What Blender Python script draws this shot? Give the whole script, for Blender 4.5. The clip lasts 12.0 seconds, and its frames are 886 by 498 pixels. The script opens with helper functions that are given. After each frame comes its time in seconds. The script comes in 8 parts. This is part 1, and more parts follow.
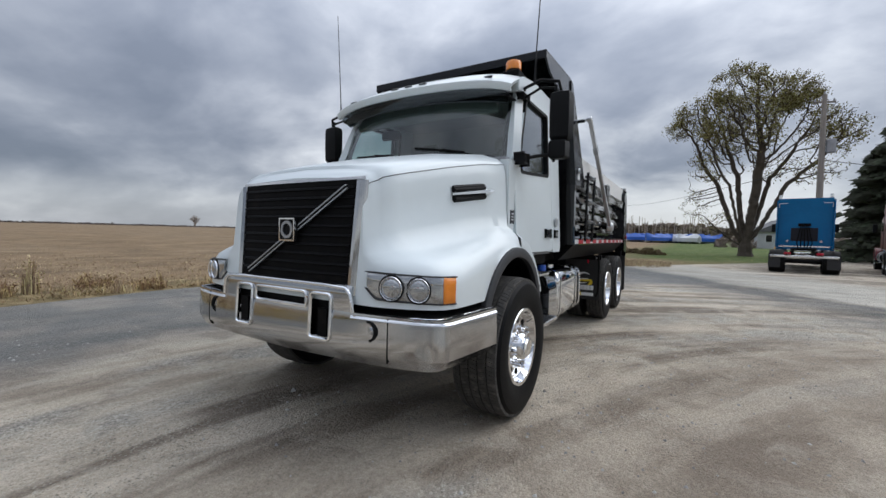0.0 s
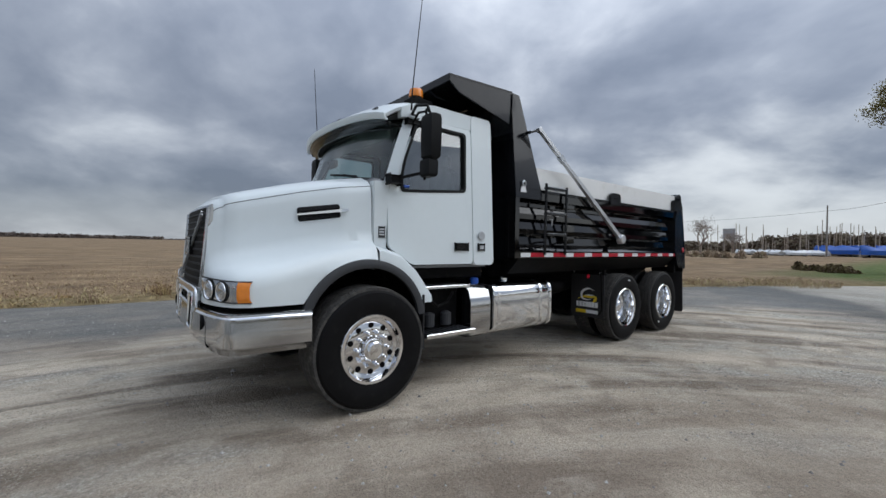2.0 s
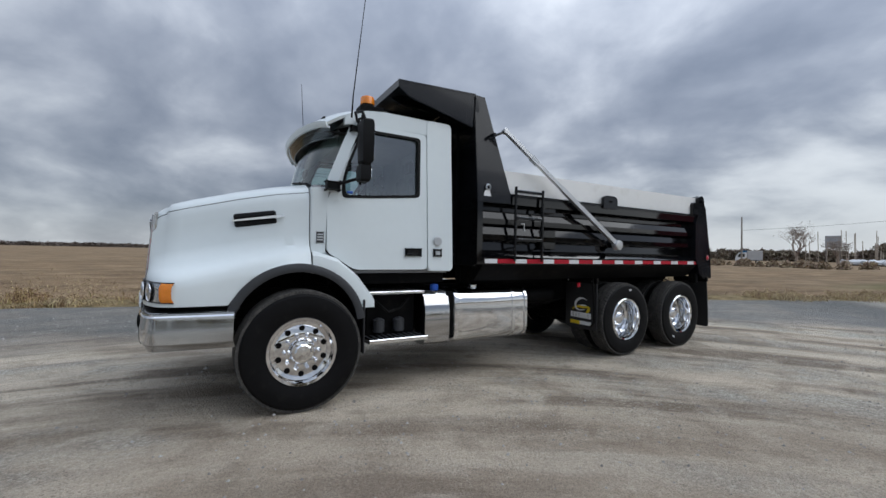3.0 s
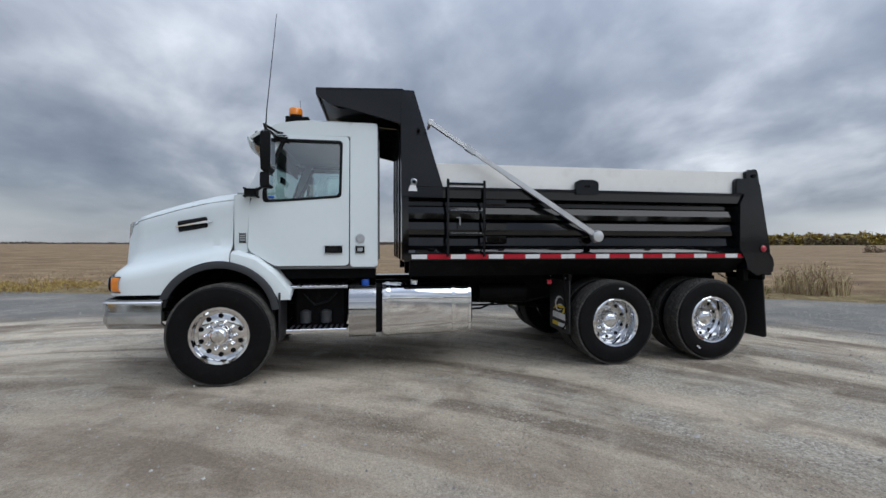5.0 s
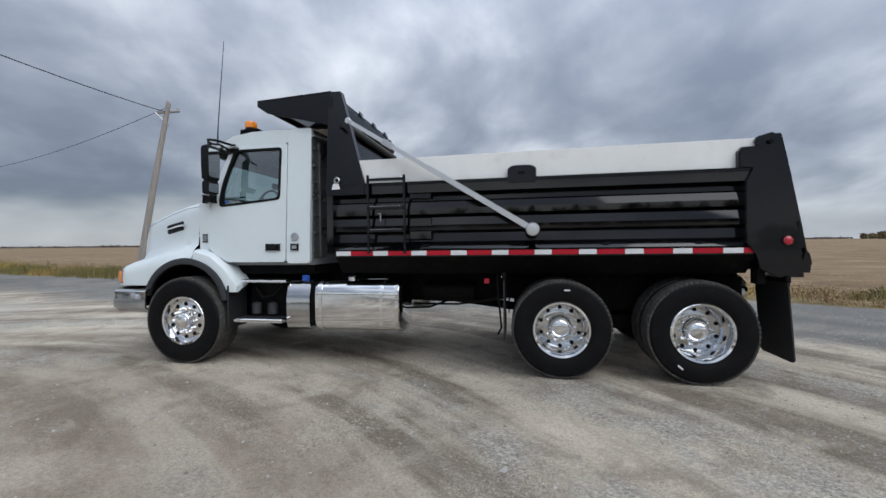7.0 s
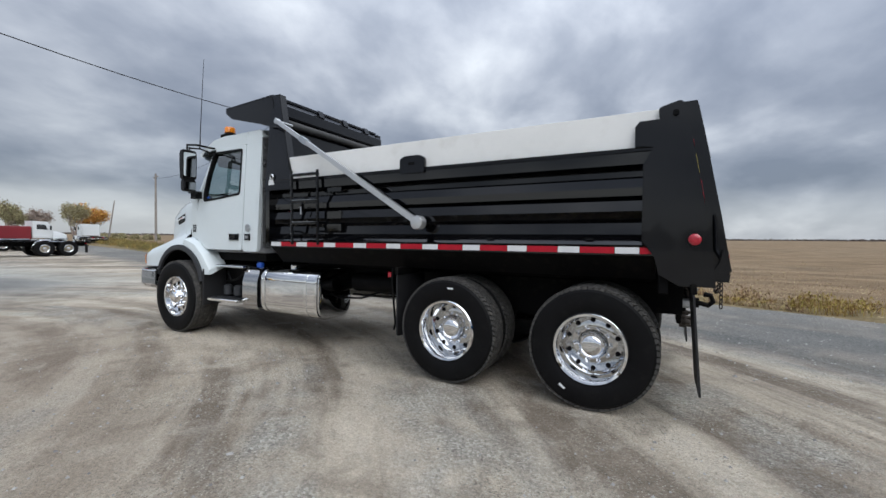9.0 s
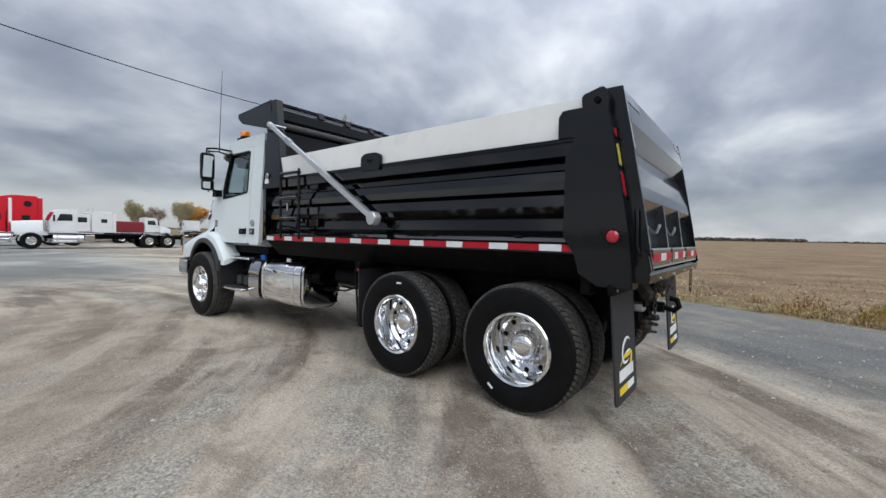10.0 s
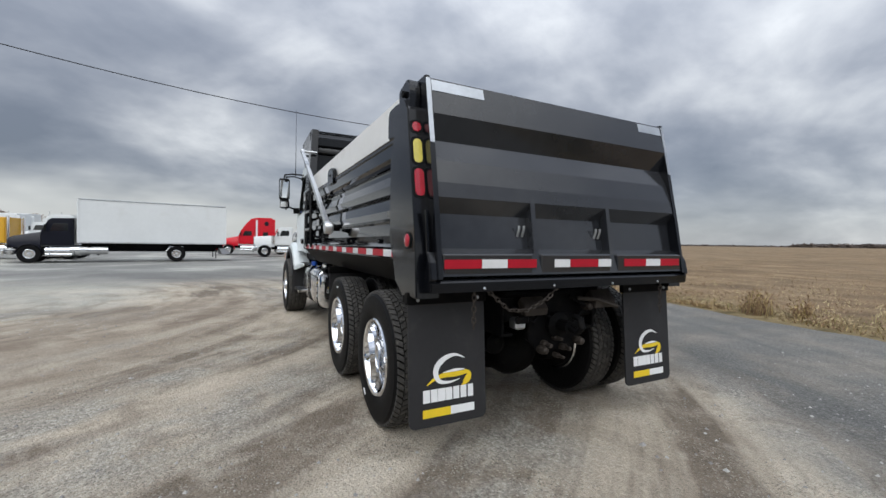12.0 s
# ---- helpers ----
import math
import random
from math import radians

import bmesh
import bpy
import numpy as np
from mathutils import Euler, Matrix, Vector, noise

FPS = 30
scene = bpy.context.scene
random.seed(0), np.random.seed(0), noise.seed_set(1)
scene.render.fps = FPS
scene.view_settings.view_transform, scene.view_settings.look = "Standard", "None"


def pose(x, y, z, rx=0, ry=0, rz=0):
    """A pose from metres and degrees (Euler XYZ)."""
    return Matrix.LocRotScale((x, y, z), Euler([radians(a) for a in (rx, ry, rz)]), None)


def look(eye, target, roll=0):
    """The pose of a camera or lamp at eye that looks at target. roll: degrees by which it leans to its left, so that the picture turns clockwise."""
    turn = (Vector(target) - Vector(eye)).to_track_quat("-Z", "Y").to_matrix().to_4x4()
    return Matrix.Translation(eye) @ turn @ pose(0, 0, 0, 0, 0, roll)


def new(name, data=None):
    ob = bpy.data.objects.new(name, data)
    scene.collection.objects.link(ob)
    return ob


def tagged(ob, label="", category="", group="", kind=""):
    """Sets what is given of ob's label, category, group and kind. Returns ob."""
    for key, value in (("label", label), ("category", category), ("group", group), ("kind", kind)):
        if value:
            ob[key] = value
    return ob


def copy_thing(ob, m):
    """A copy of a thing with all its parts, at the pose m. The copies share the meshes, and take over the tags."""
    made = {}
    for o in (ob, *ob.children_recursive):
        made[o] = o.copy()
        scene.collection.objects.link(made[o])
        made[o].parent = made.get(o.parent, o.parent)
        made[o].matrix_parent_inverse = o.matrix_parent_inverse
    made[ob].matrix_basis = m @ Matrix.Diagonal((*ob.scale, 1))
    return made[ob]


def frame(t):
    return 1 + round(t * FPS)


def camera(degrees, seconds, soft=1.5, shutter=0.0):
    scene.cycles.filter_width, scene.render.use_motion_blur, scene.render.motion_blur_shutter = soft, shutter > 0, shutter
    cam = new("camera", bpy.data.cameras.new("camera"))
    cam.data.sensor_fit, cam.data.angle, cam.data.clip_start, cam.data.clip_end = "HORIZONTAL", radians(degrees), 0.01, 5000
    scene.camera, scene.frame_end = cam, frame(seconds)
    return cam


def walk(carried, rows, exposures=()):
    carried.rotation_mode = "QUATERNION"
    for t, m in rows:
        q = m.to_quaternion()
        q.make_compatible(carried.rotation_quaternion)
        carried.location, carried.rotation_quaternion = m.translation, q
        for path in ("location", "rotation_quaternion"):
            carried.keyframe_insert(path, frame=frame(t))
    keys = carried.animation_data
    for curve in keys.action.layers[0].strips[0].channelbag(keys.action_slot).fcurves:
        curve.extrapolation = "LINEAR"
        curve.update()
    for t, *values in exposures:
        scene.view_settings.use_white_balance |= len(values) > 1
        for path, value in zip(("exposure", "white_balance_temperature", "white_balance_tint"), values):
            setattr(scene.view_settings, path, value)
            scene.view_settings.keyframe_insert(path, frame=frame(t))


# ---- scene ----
cam = camera(94.9, 12.0)
PATH = [
    (0, (-3.161, -2.479, 1.388), (-1.452, -1.443, 1.318), 1.32),
    (0.5, (-2.876, -3.013, 1.438), (-1.255, -1.842, 1.395), 1.34),
    (1, (-2.634, -3.619, 1.462), (-1.128, -2.303, 1.431), 1.09),
    (1.5, (-2.248, -4.073, 1.462), (-0.875, -2.619, 1.439), 0.84),
    (2, (-1.818, -4.545, 1.428), (-0.578, -2.976, 1.415), 0.95),
    (2.5, (-1.298, -4.884, 1.398), (-0.187, -3.221, 1.404), 1.20),
    (3, (-0.775, -5.172, 1.403), (0.202, -3.428, 1.432), 0.98),
    (5, (1.618, -5.978, 1.461), (1.921, -4.001, 1.448), 0.02),
    (5.5, (2.283, -6.045, 1.430), (2.413, -4.050, 1.415), -0.10),
    (6, (2.912, -5.978, 1.424), (2.868, -3.978, 1.417), -0.41),
    (6.5, (3.546, -5.876, 1.433), (3.327, -3.888, 1.431), -0.64),
    (7, (4.153, -5.766, 1.420), (3.766, -3.804, 1.404), -0.68),
    (9, (6.485, -4.831, 1.412), (5.521, -3.079, 1.367), 0.54),
    (9.5, (7.008, -4.526, 1.393), (5.892, -2.867, 1.340), 0.95),
    (10, (7.518, -4.187, 1.404), (6.266, -2.629, 1.345), 1.24),
    (10.5, (7.995, -3.810, 1.414), (6.610, -2.368, 1.350), 1.30),
    (11, (8.391, -3.268, 1.417), (6.858, -1.984, 1.354), 1.28),
    (11.5, (8.806, -2.770, 1.423), (7.139, -1.665, 1.376), 1.18),
    (12, (9.081, -2.198, 1.410), (7.287, -1.314, 1.387), 0.86),
]
EXPOSURES = [(0, -0.21, 6280, 9), (1.5, -0.34, 6160, 8), (3, -0.36, 6120, 8), (5.5, -0.21, 6120, 8), (7, -0.14, 6150, 8), (9.5, -0.03, 6260, 8), (12, -0.05, 6420, 8)]
walk(cam, [(t, look(eye, target, roll)) for t, eye, target, roll in PATH], EXPOSURES)

# ---------------------------------------------------------------- world and sun
SUN_EL, SUN_AZ = 48.0, -42.0     # degrees; azimuth from +x towards +y


def make_world():
    w = bpy.data.worlds.new("overcast_sky")
    scene.world = w
    w.use_nodes = True
    nt = w.node_tree
    nt.nodes.clear()
    N, L = nt.nodes.new, nt.links.new

    def math_(op, a, b=None, c=None):
        n = N("ShaderNodeMath")
        n.operation = op
        for i, v in enumerate((a, b, c)):
            if v is None:
                continue
            if isinstance(v, (int, float)):
                n.inputs[i].default_value = v
            else:
                L(v, n.inputs[i])
        return n.outputs[0]

    out, bg = N("ShaderNodeOutputWorld"), N("ShaderNodeBackground")
    tc = N("ShaderNodeTexCoord")
    sep = N("ShaderNodeSeparateXYZ")
    L(tc.outputs["Generated"], sep.inputs[0])
    z = math_("MAXIMUM", sep.outputs[2], 0.0)
    # one flat deck of cloud seen from below: the banks crowd together towards the horizon
    inv = math_("DIVIDE", 1.0, math_("ADD", z, 0.36))
    comb = N("ShaderNodeCombineXYZ")
    L(math_("MULTIPLY", sep.outputs[0], inv), comb.inputs[0]), L(math_("MULTIPLY", sep.outputs[1], inv), comb.inputs[1])
    comb.inputs[2].default_value = 0.0

    def mapped(src, off, turn, scale):
        mp = N("ShaderNodeMapping")
        mp.inputs["Location"].default_value = (off, off * 0.37, off * 0.7)
        mp.inputs["Rotation"].default_value = (0, 0, turn)
        mp.inputs["Scale"].default_value = scale
        L(src, mp.inputs[0])
        return mp.outputs[0]

    def tex(vec, scale, detail, rough, dist=0.0):
        n = N("ShaderNodeTexNoise")
        n.inputs["Scale"].default_value, n.inputs["Detail"].default_value = scale, detail
        n.inputs["Distortion"].default_value, n.inputs["Roughness"].default_value = dist, rough
        L(vec, n.inputs["Vector"])
        return n

    def cloud(scale, detail, dist, off, rough=0.55, vec=None, turn=0.5, stretch=(1.0, 1.0, 1.0)):
        return tex(mapped(vec or comb.outputs[0], off, turn, stretch), scale, detail, rough, dist).outputs[0]

    # wind bends the banks into each other
    bend = N("ShaderNodeVectorMath")
    bend.operation = "MULTIPLY_ADD"
    bend.inputs[1].default_value = (0.38, 0.38, 0.0)
    L(tex(mapped(comb.outputs[0], 5.0, 0.0, (1, 1, 1)), 1.3, 2.0, 0.45).outputs["Color"], bend.inputs[0]), L(comb.outputs[0], bend.inputs[2])
    warped = bend.outputs[0]
    big = cloud(1.05, 2.0, 0.0, 3.1, 0.5, warped, 0.9, (1.0, 0.75, 1.0))
    mid = cloud(2.3, 8.0, 0.0, 7.7, 0.50, warped, 0.9, (1.0, 0.85, 1.0))
    fine = cloud(6.5, 6.0, 0.1, 1.3, 0.55, None, 0.9, (1.0, 0.9, 1.0))
    mix = math_("ADD", math_("MULTIPLY", big, 0.30), math_("ADD", math_("MULTIPLY", mid, 0.60), math_("MULTIPLY", fine, 0.10)))
    ramp = N("ShaderNodeValToRGB")
    e = ramp.color_ramp.elements
    e[0].position, e[0].color = 0.36, (0.235, 0.262, 0.325, 1)
    e[1].position, e[1].color = 0.655, (0.90, 0.915, 0.95, 1)
    for p, c in ((0.430, (0.305, 0.332, 0.398, 1)), (0.490, (0.390, 0.416, 0.480, 1)), (0.545, (0.52, 0.543, 0.602, 1)), (0.600, (0.68, 0.70, 0.745, 1))):
        k = e.new(p)
        k.color = c
    L(mix, ramp.inputs[0])
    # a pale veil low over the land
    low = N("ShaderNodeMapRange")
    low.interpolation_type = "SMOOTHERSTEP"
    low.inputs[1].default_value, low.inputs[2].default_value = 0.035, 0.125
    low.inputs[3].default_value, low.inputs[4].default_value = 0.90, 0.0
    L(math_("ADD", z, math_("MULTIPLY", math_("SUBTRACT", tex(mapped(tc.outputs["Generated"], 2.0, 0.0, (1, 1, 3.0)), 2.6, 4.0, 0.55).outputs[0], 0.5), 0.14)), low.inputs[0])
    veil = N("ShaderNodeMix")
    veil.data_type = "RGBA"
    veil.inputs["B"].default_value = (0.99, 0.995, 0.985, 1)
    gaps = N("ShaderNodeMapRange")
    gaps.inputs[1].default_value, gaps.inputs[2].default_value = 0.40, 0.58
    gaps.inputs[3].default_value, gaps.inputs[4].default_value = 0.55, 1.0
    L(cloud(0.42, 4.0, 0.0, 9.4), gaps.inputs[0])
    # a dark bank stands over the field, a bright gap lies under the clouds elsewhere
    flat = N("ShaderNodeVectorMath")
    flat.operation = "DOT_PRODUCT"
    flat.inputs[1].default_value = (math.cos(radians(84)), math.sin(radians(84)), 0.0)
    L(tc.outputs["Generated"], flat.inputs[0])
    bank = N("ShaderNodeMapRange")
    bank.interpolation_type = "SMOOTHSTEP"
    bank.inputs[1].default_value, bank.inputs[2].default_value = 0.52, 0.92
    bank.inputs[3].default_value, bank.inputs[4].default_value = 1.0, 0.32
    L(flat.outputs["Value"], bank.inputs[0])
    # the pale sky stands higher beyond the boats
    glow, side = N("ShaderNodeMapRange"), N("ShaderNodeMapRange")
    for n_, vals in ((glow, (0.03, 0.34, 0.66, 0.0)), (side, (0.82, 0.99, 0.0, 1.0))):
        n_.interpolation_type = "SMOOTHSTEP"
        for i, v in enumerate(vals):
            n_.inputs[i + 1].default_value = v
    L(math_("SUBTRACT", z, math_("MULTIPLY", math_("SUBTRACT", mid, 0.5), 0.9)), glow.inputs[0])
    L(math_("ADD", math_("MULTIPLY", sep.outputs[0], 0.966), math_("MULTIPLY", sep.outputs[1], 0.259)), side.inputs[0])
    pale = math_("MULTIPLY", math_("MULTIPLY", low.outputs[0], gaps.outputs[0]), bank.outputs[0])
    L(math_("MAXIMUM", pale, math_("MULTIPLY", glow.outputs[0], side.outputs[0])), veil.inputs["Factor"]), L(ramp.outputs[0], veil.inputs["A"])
    # an overcast dome is brighter overhead
    bright = math_("ADD", 0.78, math_("MULTIPLY", math_("POWER", z, 1.7), 2.3))
    # thinner cloud towards +x
    bright = math_("MULTIPLY", bright, math_("ADD", 1.0, math_("MULTIPLY", sep.outputs[0], 0.17)))
    lit = N("ShaderNodeMix")
    lit.data_type, lit.blend_type = "RGBA", "MULTIPLY"
    lit.inputs["Factor"].default_value = 1.0
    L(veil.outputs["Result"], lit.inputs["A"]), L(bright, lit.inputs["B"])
    sky = N("ShaderNodeTexSky")
    sky.sky_type, sky.sun_disc = "NISHITA", False
    sky.sun_elevation, sky.sun_rotation = radians(SUN_EL), radians(90 - SUN_AZ)
    thin = N("ShaderNodeMix")
    thin.data_type, thin.blend_type = "RGBA", "ADD"
    thin.inputs["Factor"].default_value = 0.012
    L(lit.outputs["Result"], thin.inputs["A"]), L(sky.outputs[0], thin.inputs["B"])
    L(thin.outputs["Result"], bg.inputs[0])
    bg.inputs[1].default_value = 1.0
    L(bg.outputs[0], out.inputs[0])


make_world()
sun = new("sun", bpy.data.lights.new("sun", "SUN"))
sun.data.energy, sun.data.angle, sun.data.color = 1.65, radians(60), (1.0, 0.97, 0.93)
_az, _el = radians(SUN_AZ), radians(SUN_EL)
sun.matrix_world = look((40 * math.cos(_az) * math.cos(_el), 40 * math.sin(_az) * math.cos(_el), 40 * math.sin(_el)), (0, 0, 0))
scene.view_settings.exposure = 0.0

# ---------------------------------------------------------------- materials


def material(name, color, rough=0.5, metal=0.0, vary=0.0, scale=8.0, bump=0.0, bump_scale=60.0, coat=0.0, spots=None, rough_vary=0.0,
             island=0.0, random_=0.0, stretch=(1, 1, 1), emit=0.0, spec=0.5):
    """A surface: colour with broad and fine variation, uneven gloss and fine relief, in metres."""
    m = bpy.data.materials.new(name)
    m.use_nodes = True
    nt = m.node_tree
    N, L = nt.nodes.new, nt.links.new
    b = nt.nodes["Principled BSDF"]
    b.inputs["Base Color"].default_value = (*color, 1)
    b.inputs["Roughness"].default_value, b.inputs["Metallic"].default_value = rough, metal
    b.inputs["Specular IOR Level"].default_value = spec
    b.inputs["Coat Weight"].default_value = coat
    b.inputs["Coat Roughness"].default_value = 0.04
    if emit:
        b.inputs["Emission Color"].default_value = (*color, 1)
        b.inputs["Emission Strength"].default_value = emit
    tc = N("ShaderNodeTexCoord")
    mp = N("ShaderNodeMapping")
    mp.inputs["Scale"].default_value = stretch
    L(tc.outputs["Object"], mp.inputs[0])
    src = None
    if vary or rough_vary:
        n1, n2 = N("ShaderNodeTexNoise"), N("ShaderNodeTexNoise")
        n1.inputs["Scale"].default_value, n1.inputs["Detail"].default_value = scale, 4
        n2.inputs["Scale"].default_value, n2.inputs["Detail"].default_value = scale * 9, 3
        L(mp.outputs[0], n1.inputs["Vector"]), L(mp.outputs[0], n2.inputs["Vector"])
        ad = N("ShaderNodeMath")
        ad.operation = "MULTIPLY_ADD"
        ad.inputs[1].default_value = 0.45
        L(n2.outputs[0], ad.inputs[0]), L(n1.outputs[0], ad.inputs[2])
        src = ad.outputs[0]
    if vary:
        hv = N("ShaderNodeHueSaturation")
        hv.inputs["Color"].default_value = (*color, 1)
        mr = N("ShaderNodeMapRange")
        mr.inputs[1].default_value, mr.inputs[2].default_value = 0.4, 1.05
        mr.inputs[3].default_value, mr.inputs[4].default_value = 1 - vary, 1 + vary
        L(src, mr.inputs[0]), L(mr.outputs[0], hv.inputs["Value"])
        colour = hv.outputs[0]
        if island or random_:
            h2 = N("ShaderNodeHueSaturation")
            L(colour, h2.inputs["Color"])
            if island:
                g = N("ShaderNodeNewGeometry")
                rnd = g.outputs["Random Per Island"]
            else:
                g = N("ShaderNodeObjectInfo")
                rnd = g.outputs["Random"]
            k = island or random_
            m2 = N("ShaderNodeMapRange")
            m2.inputs[3].default_value, m2.inputs[4].default_value = 1 - k, 1 + k
            L(rnd, m2.inputs[0]), L(m2.outputs[0], h2.inputs["Value"])
            m3 = N("ShaderNodeMapRange")
            m3.inputs[3].default_value, m3.inputs[4].default_value = 0.5 - 0.035 * (k > 0.2), 0.5 + 0.03 * (k > 0.2)
            L(rnd, m3.inputs[0]), L(m3.outputs[0], h2.inputs["Hue"])
            colour = h2.outputs[0]
        if spots:
            c2, amount = spots
            n3 = N("ShaderNodeTexNoise")
            n3.inputs["Scale"].default_value, n3.inputs["Detail"].default_value = scale * 2.3, 6
            L(mp.outputs[0], n3.inputs["Vector"])
            m4 = N("ShaderNodeMapRange")
            m4.inputs[1].default_value, m4.inputs[2].default_value = 0.62 - 0.2 * amount, 0.75
            m4.inputs[4].default_value = min(1, amount * 1.6)
            L(n3.outputs[0], m4.inputs[0])
            mx = N("ShaderNodeMix")
            mx.data_type = "RGBA"
            mx.inputs["B"].default_value = (*c2, 1)
            L(m4.outputs[0], mx.inputs["Factor"]), L(colour, mx.inputs["A"])
            colour = mx.outputs["Result"]
        L(colour, b.inputs["Base Color"])
    if rough_vary:
        mr = N("ShaderNodeMapRange")
        mr.inputs[1].default_value, mr.inputs[2].default_value = 0.4, 1.05
        mr.inputs[3].default_value, mr.inputs[4].default_value = max(0.02, rough - rough_vary), min(1, rough + rough_vary)
        L(src, mr.inputs[0]), L(mr.outputs[0], b.inputs["Roughness"])
    if bump:
        n4 = N("ShaderNodeTexNoise")
        n4.inputs["Scale"].default_value, n4.inputs["Detail"].default_value = bump_scale, 5
        L(mp.outputs[0], n4.inputs["Vector"])
        bp = N("ShaderNodeBump")
        bp.inputs["Strength"].default_value, bp.inputs["Distance"].default_value = bump, 0.01
        L(n4.outputs[0], bp.inputs["Height"]), L(bp.outputs[0], b.inputs["Normal"])
    return m


def glass_material(name, tint, alpha, rough=0.02, gloss=0.17):
    """A thin tinted pane: a clear layer and a mirror-like gloss."""
    m = bpy.data.materials.new(name)
    m.use_nodes = True
    nt = m.node_tree
    nt.nodes.clear()
    N, L = nt.nodes.new, nt.links.new
    out = N("ShaderNodeOutputMaterial")
    tr, gl, lw, mx = N("ShaderNodeBsdfTransparent"), N("ShaderNodeBsdfGlossy"), N("ShaderNodeLayerWeight"), N("ShaderNodeMixShader")
    pw, sc = N("ShaderNodeMath"), N("ShaderNodeMath")
    pw.operation, sc.operation = "POWER", "MULTIPLY_ADD"
    pw.inputs[1].default_value, sc.inputs[1].default_value, sc.inputs[2].default_value = 4.5, 0.80, gloss
    L(lw.outputs["Facing"], pw.inputs[0]), L(pw.outputs[0], sc.inputs[0])
    tr.inputs[0].default_value = (*[c * alpha for c in tint], 1)
    gl.inputs["Roughness"].default_value = rough
    gl.inputs[0].default_value = (0.95, 0.97, 0.97, 1)
    L(sc.outputs[0], mx.inputs[0]), L(tr.outputs[0], mx.inputs[1]), L(gl.outputs[0], mx.inputs[2]), L(mx.outputs[0], out.inputs[0])
    return m


WHITE = material("white_truck_paint", (0.695, 0.755, 0.77), 0.32, vary=0.03, scale=1.4, coat=0.3, rough_vary=0.05)
BLACK = material("black_gloss_paint", (0.0018, 0.0019, 0.0026), 0.05, vary=0.5, scale=1.3, coat=0.36, rough_vary=0.04, spec=0.38, bump=0.02, bump_scale=4, spots=((0.007, 0.007, 0.008), 0.2))
BLACKSATIN = material("black_satin_paint", (0.0038, 0.0043, 0.0060), 0.20, vary=0.4, scale=1.6, coat=0.22, rough_vary=0.10, spec=0.28, spots=((0.010, 0.0108, 0.013), 0.25))
CABBACK = material("dark_riveted_aluminium", (0.24, 0.245, 0.255), 0.30, 0.6, vary=0.2, scale=4, rough_vary=0.1)
# base lifted above the body's black: sky light on the sloping gate, plus dust
GATE = material("sky_lit_dusty_black_paint", (0.0190, 0.0205, 0.0240), 0.14, vary=0.35, scale=1.2, coat=0.50, rough_vary=0.06, spec=0.32, bump=0.025, bump_scale=3, spots=((0.032, 0.033, 0.035), 0.3))
GRILLE = material("black_grille_plastic", (0.003, 0.003, 0.0036), 0.5, vary=0.2, scale=8, spec=0.12)
PLASTIC = material("black_moulded_plastic", (0.006, 0.0063, 0.0068), 0.5, spec=0.14, vary=0.25, scale=6, bump=0.08, bump_scale=300)
GREYPLASTIC = material("dark_grey_arch_plastic", (0.028, 0.030, 0.034), 0.5, vary=0.2, scale=5, bump=0.08, bump_scale=260)
CHASSIS = material("black_chassis_paint", (0.003, 0.003, 0.0034), 0.6, spec=0.09, vary=0.5, scale=5, bump=0.1, bump_scale=60, spots=((0.014, 0.012, 0.010), 0.4))
RUBBER = material("tyre_rubber", (0.0045, 0.0045, 0.005), 0.6, spec=0.14, vary=0.3, scale=5, bump=0.08, bump_scale=140, spots=((0.015, 0.0145, 0.0135), 0.25))
TREAD = material("worn_tread_rubber", (0.048, 0.046, 0.043), 0.8, vary=0.35, scale=9, bump=0.25, bump_scale=120, spots=((0.13, 0.12, 0.105), 0.5))
CHROME = material("polished_aluminium", (0.86, 0.87, 0.88), 0.10, 1.0, vary=0.04, scale=5, rough_vary=0.06)
BRIGHT = material("mirror_chrome", (0.80, 0.81, 0.83), 0.05, 1.0, vary=0.03, scale=5, rough_vary=0.03)
BRUSHED = material("stainless_bumper", (0.52, 0.525, 0.535), 0.11, 1.0, vary=0.06, scale=3, rough_vary=0.06, stretch=(1, 1, 6))
# same polished aluminium as the rims, darkened for the dark reflections in the dish
DISH = material("darkened_wheel_disc", (0.56, 0.565, 0.57), 0.08, 1.0, vary=0.15, scale=9, rough_vary=0.05)
STEEL = material("galvanised_steel", (0.50, 0.52, 0.54), 0.42, 1.0, vary=0.2, scale=7, rough_vary=0.1)
ALU = material("dull_aluminium_tube", (0.62, 0.63, 0.64), 0.38, 0.85, vary=0.08, scale=6, rough_vary=0.1, spots=((0.60, 0.57, 0.47), 0.25))
CABGREY = material("grey_cab_back", (0.30, 0.31, 0.33), 0.5, vary=0.2, scale=4, rough_vary=0.1)
BOARD = material("white_sideboard", (0.80, 0.80, 0.78), 0.45, vary=0.05, scale=1.5, spots=((0.55, 0.53, 0.48), 0.25), bump=0.05, bump_scale=30)
INTERIOR = material("grey_cab_trim", (0.24, 0.245, 0.25), 0.7, vary=0.2, scale=6, bump=0.1, bump_scale=200)
SEATM = material("grey_seat_cloth", (0.22, 0.225, 0.23), 0.9, vary=0.2, scale=9, bump=0.15, bump_scale=300)
RED = material("red_reflective_tape", (0.40, 0.008, 0.022), 0.45, vary=0.15, scale=9, spec=0.25)
SILVER = material("white_reflective_tape", (0.70, 0.71, 0.72), 0.3, vary=0.08, scale=9, coat=0.3)
REDLENS = material("red_lamp_lens", (0.40, 0.006, 0.022), 0.15, vary=0.1, scale=30, coat=0.6)
